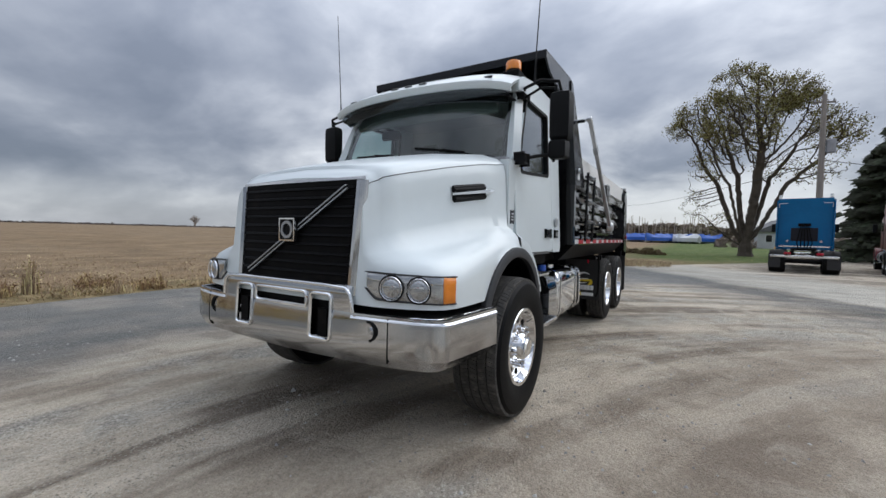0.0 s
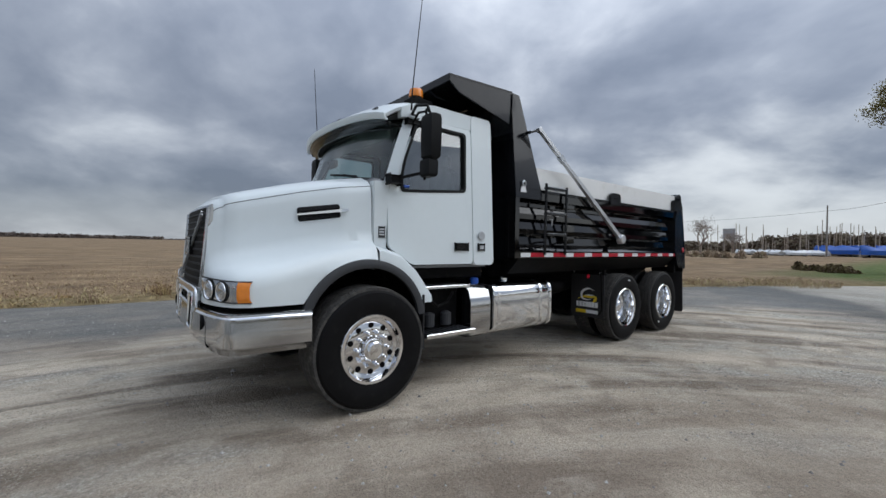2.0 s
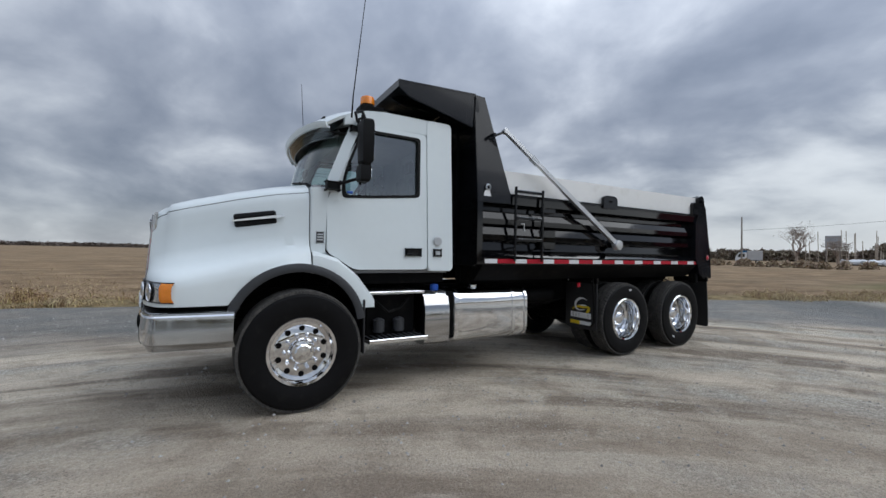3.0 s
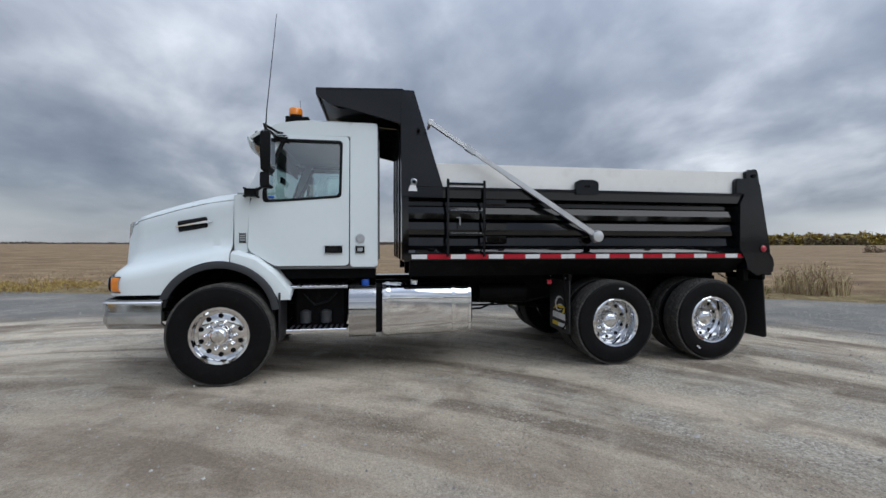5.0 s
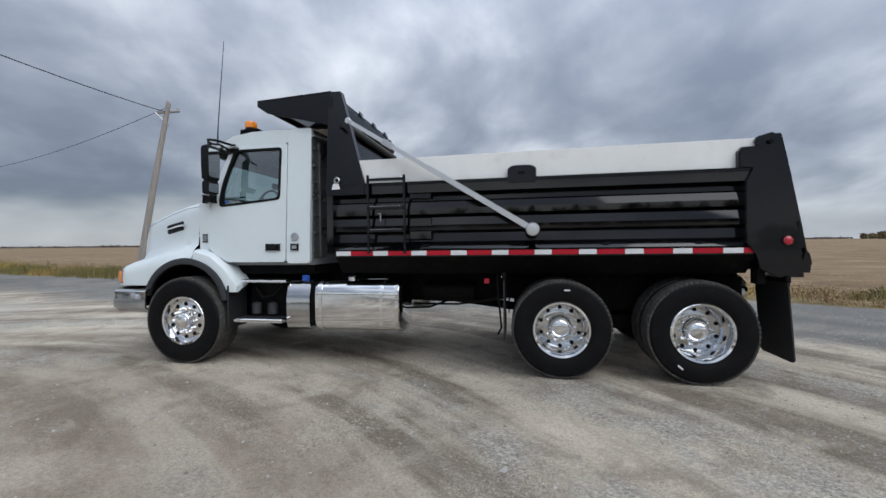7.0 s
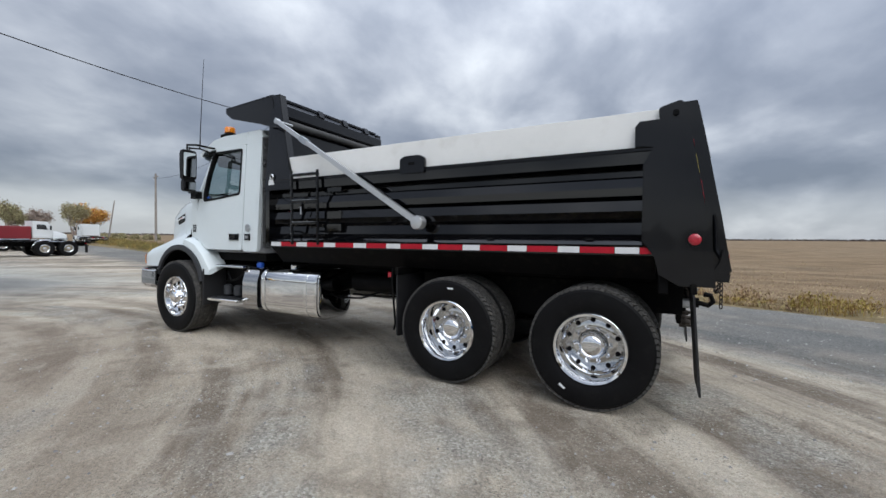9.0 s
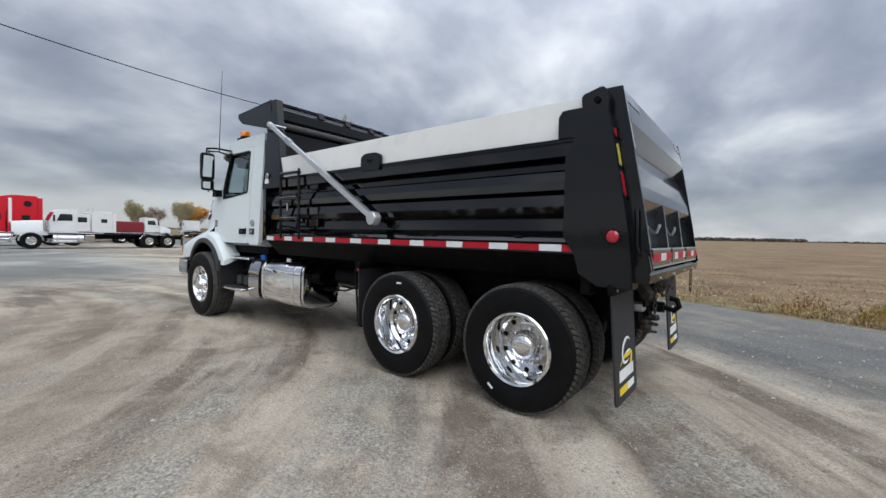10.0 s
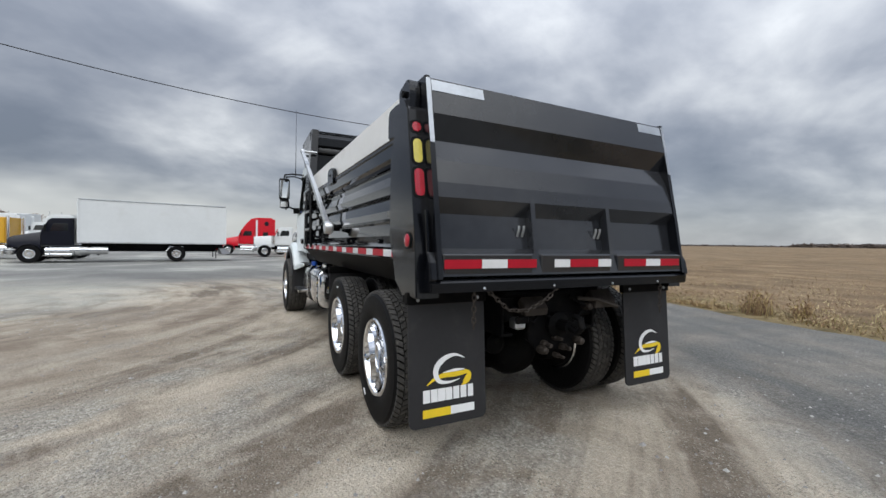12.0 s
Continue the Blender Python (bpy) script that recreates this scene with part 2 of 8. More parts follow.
AMBERLENS = material("amber_lamp_lens", (0.80, 0.24, 0.015), 0.14, vary=0.1, scale=30, coat=0.6)
YELLOWLENS = material("yellow_green_lamp_lens", (0.66, 0.56, 0.10), 0.14, vary=0.1, scale=30, coat=0.6)
LAMPGLASS = material("headlamp_glass", (0.42, 0.43, 0.44), 0.08, 0.75, vary=0.1, scale=20, coat=1.0)
YELLOW = material("yellow_flap_print", (0.78, 0.56, 0.02), 0.5, vary=0.1, scale=9)
FLAPWHITE = material("white_flap_print", (0.78, 0.79, 0.80), 0.5, vary=0.06, scale=9)
FLAP = material("mudflap_rubber", (0.015, 0.015, 0.017), 0.6, vary=0.25, scale=4, bump=0.1, bump_scale=100, spots=((0.04, 0.037, 0.034), 0.2))
BLUECAP = material("blue_plastic", (0.02, 0.10, 0.50), 0.4, vary=0.1, scale=9)
GLASS = glass_material("tinted_cab_glass", (0.80, 0.97, 0.95), 0.90, gloss=0.24)
WINDSHIELD = glass_material("windscreen_glass", (0.80, 0.94, 0.90), 0.70, gloss=0.085)
SMOKE = glass_material("smoked_acrylic", (0.62, 0.68, 0.70), 0.62, 0.05, gloss=0.05)
MIRROR = material("mirror_glass", (0.85, 0.87, 0.88), 0.02, 1.0)
DIRTYCHAIN = material("rusty_chain", (0.05, 0.042, 0.036), 0.6, 0.6, vary=0.4, scale=20)

# ---------------------------------------------------------------- mesh helpers


def part(name, bm, mat, parent=None, label="", smooth=0, flip=True):
    """Links a bmesh as one mesh object under a thing or a part."""
    if flip:
        bmesh.ops.recalc_face_normals(bm, faces=bm.faces)
    me = bpy.data.meshes.new(name)
    bm.to_mesh(me)
    bm.free()
    me.materials.append(mat)
    if smooth:
        me.polygons.foreach_set("use_smooth", [True] * len(me.polygons))
        me.set_sharp_from_angle(angle=radians(smooth))
    ob = new(name, me)
    ob.parent = parent
    if label:
        tagged(ob, label)
    return ob


def share(ob, m, parent=None):
    """A further piece on the same mesh."""
    c = ob.copy()
    scene.collection.objects.link(c)
    c.parent = parent or ob.parent
    c.matrix_basis = m
    return c


def B():
    return bmesh.new()


def box(bm, x0, x1, y0, y1, z0, z1, bevel=0.0, m=None, seg=1):
    r = bmesh.ops.create_cube(bm, size=1.0)
    vs = r["verts"]
    for v in vs:
        v.co = Vector(((x0 + x1) / 2 + v.co.x * (x1 - x0), (y0 + y1) / 2 + v.co.y * (y1 - y0), (z0 + z1) / 2 + v.co.z * (z1 - z0)))
        if m:
            v.co = m @ v.co
    if bevel:
        es = list({e for v in vs for e in v.link_edges})
        bmesh.ops.bevel(bm, geom=es, offset=bevel, segments=seg, affect="EDGES", clamp_overlap=True)
    return bm


def prism(bm, pts, axis, a, b, bevel=0.0, fn=None):
    """A polygon swept along an axis from a to b. pts: (x, z) for y, (y, z) for x, (x, y) for z."""
    put = {"y": lambda p, q: (p[0], q, p[1]), "x": lambda p, q: (q, p[0], p[1]), "z": lambda p, q: (p[0], p[1], q)}[axis]
    lo = [bm.verts.new(put(p, a)) for p in pts]
    hi = [bm.verts.new(put(p, b)) for p in pts]
    n = len(pts)
    fs = [bm.faces.new(lo), bm.faces.new(hi[::-1])]
    for i in range(n):
        fs.append(bm.faces.new((lo[i], hi[i], hi[(i + 1) % n], lo[(i + 1) % n])))
    if bevel:
        es = list({e for f in fs[:2] for e in f.edges})
        bmesh.ops.bevel(bm, geom=es, offset=bevel, segments=2, affect="EDGES", clamp_overlap=True)
    return bm


def band(bm, outer, inner, axis, a, b):
    """A flat ring between two outlines with as many points each, swept along an axis."""
    put = {"y": lambda p, q: (p[0], q, p[1]), "x": lambda p, q: (q, p[0], p[1])}[axis]
    o0, i0 = [bm.verts.new(put(p, a)) for p in outer], [bm.verts.new(put(p, a)) for p in inner]
    o1, i1 = [bm.verts.new(put(p, b)) for p in outer], [bm.verts.new(put(p, b)) for p in inner]
    n = len(outer)
    for k in range(n):
        j = (k + 1) % n
        bm.faces.new((o0[k], o0[j], i0[j], i0[k]))
        bm.faces.new((o1[k], i1[k], i1[j], o1[j]))
        bm.faces.new((o0[k], o1[k], o1[j], o0[j]))
        bm.faces.new((i0[k], i0[j], i1[j], i1[k]))
    return bm


def tube(bm, path, r, n=8, caps=True):
    path = [Vector(p) for p in path]
    rings, up = [], None
    for i, p in enumerate(path):
        d = (path[min(i + 1, len(path) - 1)] - path[max(i - 1, 0)]).normalized()
        if up is None:
            up = d.orthogonal().normalized()
        up = (up - d * up.dot(d)).normalized()
        side = d.cross(up)
        rr = r[i] if isinstance(r, (list, tuple)) else r
        rings.append([bm.verts.new(p + (up * math.cos(2 * math.pi * k / n) + side * math.sin(2 * math.pi * k / n)) * rr) for k in range(n)])
    for a, b in zip(rings, rings[1:]):
        for k in range(n):
            bm.faces.new((a[k], a[(k + 1) % n], b[(k + 1) % n], b[k]))
    if caps:
        bm.faces.new(rings[0][::-1]), bm.faces.new(rings[-1])
    return bm


def revolve(bm, prof, n=40, c=(0, 0, 0), axis="y", a0=0.0):
    """Turns a profile of (radius, along) about an axis through c."""
    rings = []
    for r, h in prof:
        ring = []
        for k in range(n):
            t = 2 * math.pi * k / n + a0
            u, v = r * math.cos(t), r * math.sin(t)
            co = {"y": (u, h, v), "x": (h, u, v), "z": (u, v, h)}[axis]
            ring.append(bm.verts.new(Vector(c) + Vector(co)))
        rings.append(ring)
    for a, b in zip(rings, rings[1:]):
        for k in range(n):
            bm.faces.new((a[k], a[(k + 1) % n], b[(k + 1) % n], b[k]))
    return bm, rings


def disc(bm, prof, n=24, c=(0, 0, 0), axis="y"):
    bm, rings = revolve(bm, prof, n, c, axis)
    bm.faces.new(rings[0]), bm.faces.new(rings[-1])
    return bm


def loft(bm, rings, closed=True, cap0=True, cap1=True):
    vs = [[bm.verts.new(p) for p in r] for r in rings]
    for a, b in zip(vs, vs[1:]):
        n = len(a)
        for k in range(n if closed else n - 1):
            bm.faces.new((a[k], a[(k + 1) % n], b[(k + 1) % n], b[k]))
    if cap0:
        bm.faces.new(vs[0][::-1])
    if cap1:
        bm.faces.new(vs[-1])
    return bm


def sheet(bm, us, vs, f, hole=None, thick=0.0):
    """A bent sheet f(u, v) over a grid, with cells left out, given a thickness."""
    grid, faces = {}, []

    def vert(i, j):
        if (i, j) not in grid:
            grid[i, j] = bm.verts.new(f(us[i], vs[j]))
        return grid[i, j]

    for i in range(len(us) - 1):
        for j in range(len(vs) - 1):
            if hole and hole((us[i] + us[i + 1]) / 2, (vs[j] + vs[j + 1]) / 2):
                continue
            faces.append(bm.faces.new((vert(i, j), vert(i + 1, j), vert(i + 1, j + 1), vert(i, j + 1))))
    if thick:
        bmesh.ops.recalc_face_normals(bm, faces=faces)
        bmesh.ops.solidify(bm, geom=faces, thickness=thick)
    return bm


def rounded(pts, r, n=4):
    """Rounds the corners of an outline."""
    out, k = [], len(pts)
    for i in range(k):
        p, a, b = Vector(pts[i]), Vector(pts[i - 1]), Vector(pts[(i + 1) % k])
        da, db = (a - p), (b - p)
        q = min(r, da.length * 0.45, db.length * 0.45)
        s, e = p + da.normalized() * q, p + db.normalized() * q
        for j in range(n + 1):
            t = j / n
            out.append(tuple((1 - t) ** 2 * s + 2 * t * (1 - t) * p + t * t * e))
    return out


def lerp(x, table):
    """Straight lines through a table of (x, value)."""
    if x <= table[0][0]:
        return table[0][1]
    for (a, va), (b, vb) in zip(table, table[1:]):
        if x <= b:
            t = (x - a) / (b - a)
            return va + (vb - va) * t
    return table[-1][1]


def steps(a, b, n):
    return [a + (b - a) * i / n for i in range(n + 1)]


def soup(name, verts, faces, mat, parent=None, label="", kind="", category=""):
    me = bpy.data.meshes.new(name)
    me.from_pydata(verts, [], faces)
    me.materials.append(mat)
    ob = new(name, me)
    ob.parent = parent
    return tagged(ob, label, category, "", kind)


def thing(name, m, label, category, group=""):
    e = new(name)
    e.matrix_basis = m
    e.empty_display_size = 0.2
    return tagged(e, label, category, group)

# ---------------------------------------------------------------- ground: one sheet to the horizon
EDGE = ((-600, 120), (-100, 27), (-30, 13), (-15, 10.2), (-9, 8.6), (-3, 7.6), (2, 7.8), (6.3, 7.0), (9, 5.9), (12, 4.2), (15.5, 2.3),
        (18.5, 0.9), (22, -1.4), (26, -4.2), (34, -10), (60, -24), (600, -240))


def edge_y(x):
    """Where the yard ends and the grass begins."""
    return lerp(x, EDGE)


def ground_z(x, y):
    d = math.hypot(x - 3, y + 1)
    return -0.034 + (0.0065 * max(0.0, d - 11.0) if d < 600 else 0.0065 * 589)


def ground_material(name, field):
    m = bpy.data.materials.new(name)
    m.use_nodes = True
    nt = m.node_tree
    N, L = nt.nodes.new, nt.links.new
    b = nt.nodes["Principled BSDF"]
    b.inputs["Roughness"].default_value = 0.95
    b.inputs["Specular IOR Level"].default_value = 0.25
    geo = N("ShaderNodeNewGeometry")
    at = N("ShaderNodeAttribute")
    at.attribute_name = "verge"

    def noise_(scale, detail=4, rough=0.55, dist=0.0, stretch=None, rot=0.0):
        n = N("ShaderNodeTexNoise")
        n.inputs["Scale"].default_value, n.inputs["Detail"].default_value = scale, detail
        n.inputs["Roughness"].default_value, n.inputs["Distortion"].default_value = rough, dist
        v = geo.outputs["Position"]
        if stretch:
            r = N("ShaderNodeMapping")
            r.inputs["Rotation"].default_value = (0, 0, rot)
            L(v, r.inputs[0])
            s = N("ShaderNodeMapping")
            s.inputs["Scale"].default_value = stretch
            L(r.outputs[0], s.inputs[0])
            v = s.outputs[0]
        L(v, n.inputs["Vector"])
        return n.outputs[0]

    def ramp(fac, stops):
        r = N("ShaderNodeValToRGB")
        e = r.color_ramp.elements
        e[0].position, e[0].color = stops[0][0], (*stops[0][1], 1)
        e[1].position, e[1].color = stops[-1][0], (*stops[-1][1], 1)
        for p, c in stops[1:-1]:
            e.new(p).color = (*c, 1)
        L(fac, r.inputs[0])
        return r.outputs[0]

    def mixc(fac, a, b_, mode="MIX"):
        x = N("ShaderNodeMix")
        x.data_type, x.blend_type = "RGBA", mode
        for s, v in (("Factor", fac), ("A", a), ("B", b_)):
            if isinstance(v, (int, float)):
                x.inputs[s].default_value = v
            elif isinstance(v, tuple):
                x.inputs[s].default_value = (*v, 1)
            else:
                L(v, x.inputs[s])
        return x.outputs["Result"]

    def rng(v, a, b_, c=0.0, d=1.0):
        r = N("ShaderNodeMapRange")
        for i, q in enumerate((a, b_, c, d)):
            r.inputs[i + 1].default_value = q
        L(v, r.inputs[0])
        return r.outputs[0]

    def add(a, b_, k=1.0):
        x = N("ShaderNodeMath")
        x.operation = "MULTIPLY_ADD"
        L(b_, x.inputs[0])
        x.inputs[1].default_value = k
        L(a, x.inputs[2])
        return x.outputs[0]

    if not field:
        # wheel tracks sweep round the yard in wide arcs: radius and arc length as coordinates
        sep = N("ShaderNodeSeparateXYZ")
        L(geo.outputs["Position"], sep.inputs[0])

        def op(kind, a_, b_=0.0):
            x = N("ShaderNodeMath")
            x.operation = kind
            for i, q in enumerate((a_, b_)):
                if isinstance(q, (int, float)):
                    x.inputs[i].default_value = q
                else:
                    L(q, x.inputs[i])
            return x.outputs[0]

        dx, dy = op("ADD", sep.outputs[0], 2.5), op("ADD", sep.outputs[1], 9.0)
        radius = op("POWER", op("ADD", op("MULTIPLY", dx, dx), op("MULTIPLY", dy, dy)), 0.5)
        radius = add(radius, noise_(0.07, 2, 0.5), 2.0)
        arc = op("MULTIPLY", op("ARCTAN2", dx, dy), 9.0)

        def tracks(across, along, off, detail=5, rough=0.6):
            cb = N("ShaderNodeCombineXYZ")
            L(op("MULTIPLY", radius, across), cb.inputs[0]), L(op("MULTIPLY", arc, along), cb.inputs[1])
            cb.inputs[2].default_value = off
            n = N("ShaderNodeTexNoise")
            n.inputs["Scale"].default_value, n.inputs["Detail"].default_value, n.inputs["Roughness"].default_value = 1.0, detail, rough
            n.inputs["Distortion"].default_value = 0.1
            L(cb.outputs[0], n.inputs["Vector"])
            return n.outputs[0]

        dust = ramp(noise_(0.5, 6, 0.62, 0.6), ((0.34, (0.285, 0.232, 0.184)), (0.5, (0.435, 0.372, 0.306)), (0.64, (0.55, 0.478, 0.400))))
        c = dust
        wide, mid, thin = tracks(0.75, 0.14, 1.0), tracks(1.5, 0.19, 5.0, 5, 0.55), tracks(5.0, 0.55, 9.0, 4, 0.6)
        brk = noise_(0.8, 5, 0.65, 0.5)

        def times(a_, b_):
            return op("MULTIPLY", a_, b_)
        c = mixc(times(rng(mid, 0.49, 0.41), rng(brk, 0.36, 0.56, 0.4, 0.95)), c, (0.165, 0.130, 0.102))
        c = mixc(times(rng(mid, 0.53, 0.61), rng(brk, 0.40, 0.60, 0.4, 0.95)), c, (0.60, 0.53, 0.45))
        # loose grey crushed stone lies in the wide lanes between the ruts
        stone = ramp(noise_(46, 3, 0.7), ((0.30, (0.19, 0.18, 0.168)), (0.45, (0.31, 0.297, 0.28)), (0.60, (0.43, 0.412, 0.388)), (0.72, (0.56, 0.54, 0.51))))
        drift = times(rng(wide, 0.53, 0.62), rng(noise_(1.1, 6, 0.7, 0.4), 0.44, 0.60, 0.15, 1.0))
        # two lanes behind the rear wheels where the crushed stone has been thrown together
        for mid_r, half in ((11.3, 0.60), (13.5, 0.5)):
            off_ = op("ABSOLUTE", op("SUBTRACT", add(radius, noise_(0.9, 4, 0.6), 0.9), mid_r + 0.45))
            heap = times(times(rng(off_, half, half * 0.35), rng(sep.outputs[0], 2.2, 4.4)), rng(noise_(1.6, 6, 0.7, 0.4), 0.40, 0.60, 0.05, 0.75))
            drift = op("MAXIMUM", drift, heap)
        c = mixc(rng(drift, 0, 1, 0, 0.62), c, stone)
        c = mixc(rng(thin, 0.48, 0.34, 0, 0.28), c, (0.17, 0.142, 0.117))
        c = mixc(rng(thin, 0.55, 0.70, 0, 0.28), c, (0.54, 0.495, 0.44))
        blot = noise_(1.9, 6, 0.62, 0.4)
        c = mixc(rng(blot, 0.47, 0.36, 0, 0.55), c, (0.205, 0.168, 0.136))
        c = mixc(rng(blot, 0.55, 0.66, 0, 0.50), c, (0.56, 0.50, 0.43))
        # a lane of pale crushed stone leads off past the blue tractor
        lane = add(op("MULTIPLY", sep.outputs[0], 0.585), sep.outputs[1], -0.81)
        lane = add(lane, noise_(0.5, 4, 0.6), 1.2)
        c = mixc(times(rng(lane, 11.1, 11.7), rng(lane, 17.0, 15.0, 0, 0.7)), c, (0.48, 0.462, 0.435))

        def pebbles(scale):
            vo = N("ShaderNodeTexVoronoi")
            vo.inputs["Scale"].default_value = scale
            L(geo.outputs["Position"], vo.inputs["Vector"])
            sp = N("ShaderNodeSeparateColor")
            L(vo.outputs["Color"], sp.inputs[0])
            return vo.outputs["Distance"], sp.outputs[0], sp.outputs[1]
        d1, r1, q1 = pebbles(52)
        d2, r2, q2 = pebbles(95)
        c = mixc(rng(drift, 0, 1, 0.06, 0.60), c, ramp(r1, ((0.0, (0.12, 0.115, 0.11)), (0.45, (0.31, 0.296, 0.277)), (0.8, (0.48, 0.46, 0.43)), (1.0, (0.66, 0.64, 0.60)))))
        stony = rng(noise_(0.9, 5, 0.65, 0.5), 0.46, 0.60, 0.10, 0.65)
        c = mixc(times(rng(r2, 0.86, 0.93), stony), c, (0.52, 0.49, 0.44))
        c = mixc(times(rng(q2, 0.86, 0.94), stony), c, (0.11, 0.10, 0.086))
        # dark compacted chippings before the lane
        c = mixc(times(times(rng(lane, 8.2, 10.2), rng(lane, 11.7, 11.1)), rng(brk, 0.36, 0.56, 0.55, 0.9)), c, ramp(noise_(30, 4, 0.7), ((0.3, (0.062, 0.063, 0.066)), (0.5, (0.115, 0.116, 0.119)), (0.7, (0.19, 0.19, 0.192)))))
        # smooth pale hardstanding beyond the truck's nose
        c = mixc(times(times(rng(add(sep.outputs[0], noise_(0.4, 4, 0.6), 3.0), 0.6, -1.6), rng(add(sep.outputs[1], noise_(0.3, 4, 0.6), 3.0), -2.2, -4.0)), rng(brk, 0.3, 0.6, 0.45, 0.75)), c, (0.46, 0.455, 0.43))
        # old grey tarmac farther off, with paler worn slabs
        worn = ramp(noise_(0.16, 5, 0.6, 0.6), ((0.40, (0.20, 0.20, 0.203)), (0.52, (0.27, 0.27, 0.268)), (0.60, (0.40, 0.396, 0.38))))
        c = mixc(times(rng(add(sep.outputs[0], noise_(0.3, 4, 0.6), 5.0), -3.0, -7.0, 0, 0.92), rng(add(sep.outputs[1], noise_(0.3, 4, 0.6), 3.0), 5.0, 1.5)), c, worn)
        # two broad ellipses of darker brown, beside the truck's nose and along its left side
        ex, ey_ = op("MULTIPLY", op("ADD", sep.outputs[0], 0.9), 0.36), op("MULTIPLY", op("ADD", sep.outputs[1], 2.7), 0.62)
        fx, fy = op("MULTIPLY", op("SUBTRACT", sep.outputs[0], 1.6), 0.25), op("MULTIPLY", op("ADD", sep.outputs[1], 4.35), 0.62)
        flank_patch = add(op("ADD", op("MULTIPLY", fx, fx), op("MULTIPLY", fy, fy)), noise_(0.6, 5, 0.6, 0.5), 1.3)
        c = mixc(times(rng(flank_patch, 1.75, 0.65, 0.0, 0.74), rng(brk, 0.34, 0.58, 0.45, 1.0)), c, (0.225, 0.182, 0.148))
        nose_patch = add(op("ADD", op("MULTIPLY", ex, ex), op("MULTIPLY", ey_, ey_)), noise_(0.7, 5, 0.6, 0.5), 1.3)
        c = mixc(times(rng(nose_patch, 1.75, 0.65, 0.0, 0.62), rng(brk, 0.34, 0.58, 0.35, 1.0)), c, (0.215, 0.172, 0.140))
        # damp spots and dark oil stains
        c = mixc(rng(noise_(1.7, 5, 0.6, 0.5), 0.36, 0.27, 0, 0.6), c, (0.15, 0.118, 0.093))
        # older grey stone chippings along the verge
        reach = add(at.outputs["Fac"], rng(sep.outputs[0], 7.0, 16.0, 0.0, 3.0))
        strip = times(rng(add(reach, noise_(0.35, 5, 0.6), 3.4), -3.6, -2.2), rng(lane, 12.6, 10.8))
        grey = ramp(noise_(30, 4, 0.7), ((0.3, (0.085, 0.087, 0.092)), (0.5, (0.150, 0.153, 0.158)), (0.7, (0.245, 0.248, 0.252))))
        c = mixc(times(rng(strip, 0, 1, 0, 0.9), rng(brk, 0.36, 0.56, 0.72, 1.0)), c, grey)
        broad = rng(noise_(0.13, 4, 0.55), 0.32, 0.68, 0.80, 1.16)
        hs = N("ShaderNodeHueSaturation")
        L(c, hs.inputs["Color"]), L(broad, hs.inputs["Value"])
        c = mixc(1.0, hs.outputs[0], (0.995, 1.0, 0.950), "MULTIPLY")
        # grit: single grains and chips lighter and darker than the dust round them
        grit = add(rng(noise_(120, 3, 0.75), 0.30, 0.70, -0.5, 0.5), rng(noise_(34, 4, 0.7), 0.30, 0.70, -0.5, 0.5), 0.7)
        hg = N("ShaderNodeHueSaturation")
        L(c, hg.inputs["Color"]), L(rng(grit, -0.85, 0.85, 0.55, 1.47), hg.inputs["Value"])
        c = hg.outputs[0]
        h = add(noise_(60, 4, 0.7), noise_(16, 4, 0.6), 1.4)
        h = add(h, d1, -0.5)
        h = add(h, thin, 0.9)
        h = add(h, mid, 2.2)
        strength, distance = 0.9, 0.022
    else:
        rows = noise_(1.0, 5, 0.65, 0.3, (0.34, 0.62, 1), 0.12)
        soil = ramp(rows, ((0.34, (0.120, 0.080, 0.046)), (0.5, (0.205, 0.140, 0.079)), (0.66, (0.290, 0.210, 0.124))))
        straw = rng(noise_(9, 5, 0.7), 0.54, 0.68)
        c = mixc(rng(straw, 0, 1, 0, 0.5), soil, (0.29, 0.225, 0.145))
        c = mixc(rng(noise_(0.05, 4, 0.6), 0.45, 0.62, 0, 0.35), c, (0.24, 0.185, 0.12))
        # rough grass along the edge, a mown lawn beyond the parked tractor
        sep = N("ShaderNodeSeparateXYZ")
        L(geo.outputs["Position"], sep.inputs[0])
        grass = ramp(noise_(2.2, 5, 0.7), ((0.33, (0.10, 0.078, 0.036)), (0.5, (0.19, 0.145, 0.072)), (0.66, (0.30, 0.235, 0.13))))
        near = rng(add(at.outputs["Fac"], noise_(0.6, 4, 0.6), 2.4), 3.4, 2.3)
        c = mixc(near, c, grass)
        lawn = ramp(noise_(0.9, 5, 0.7), ((0.33, (0.050, 0.082, 0.018)), (0.5, (0.085, 0.122, 0.030)), (0.68, (0.15, 0.155, 0.055))))
        e = rng(add(sep.outputs[0], noise_(0.25, 4, 0.6), 9.0), 28.5, 34.0)
        w = rng(sep.outputs[1], 4.0, -0.5)
        x = N("ShaderNodeMath")
        x.operation = "MULTIPLY"
        L(e, x.inputs[0]), L(w, x.inputs[1])
        c = mixc(x.outputs[0], c, lawn)
        h = add(noise_(22, 4, 0.7), rows, 2.0)
        strength, distance = 0.7, 0.05
    L(c, b.inputs["Base Color"])
    bp = N("ShaderNodeBump")
    bp.inputs["Strength"].default_value, bp.inputs["Distance"].default_value = strength, distance
    L(h, bp.inputs["Height"]), L(bp.outputs[0], b.inputs["Normal"])
    return m


YARD, FIELD = ground_material("dusty_gravel_yard", False), ground_material("stubble_field", True)


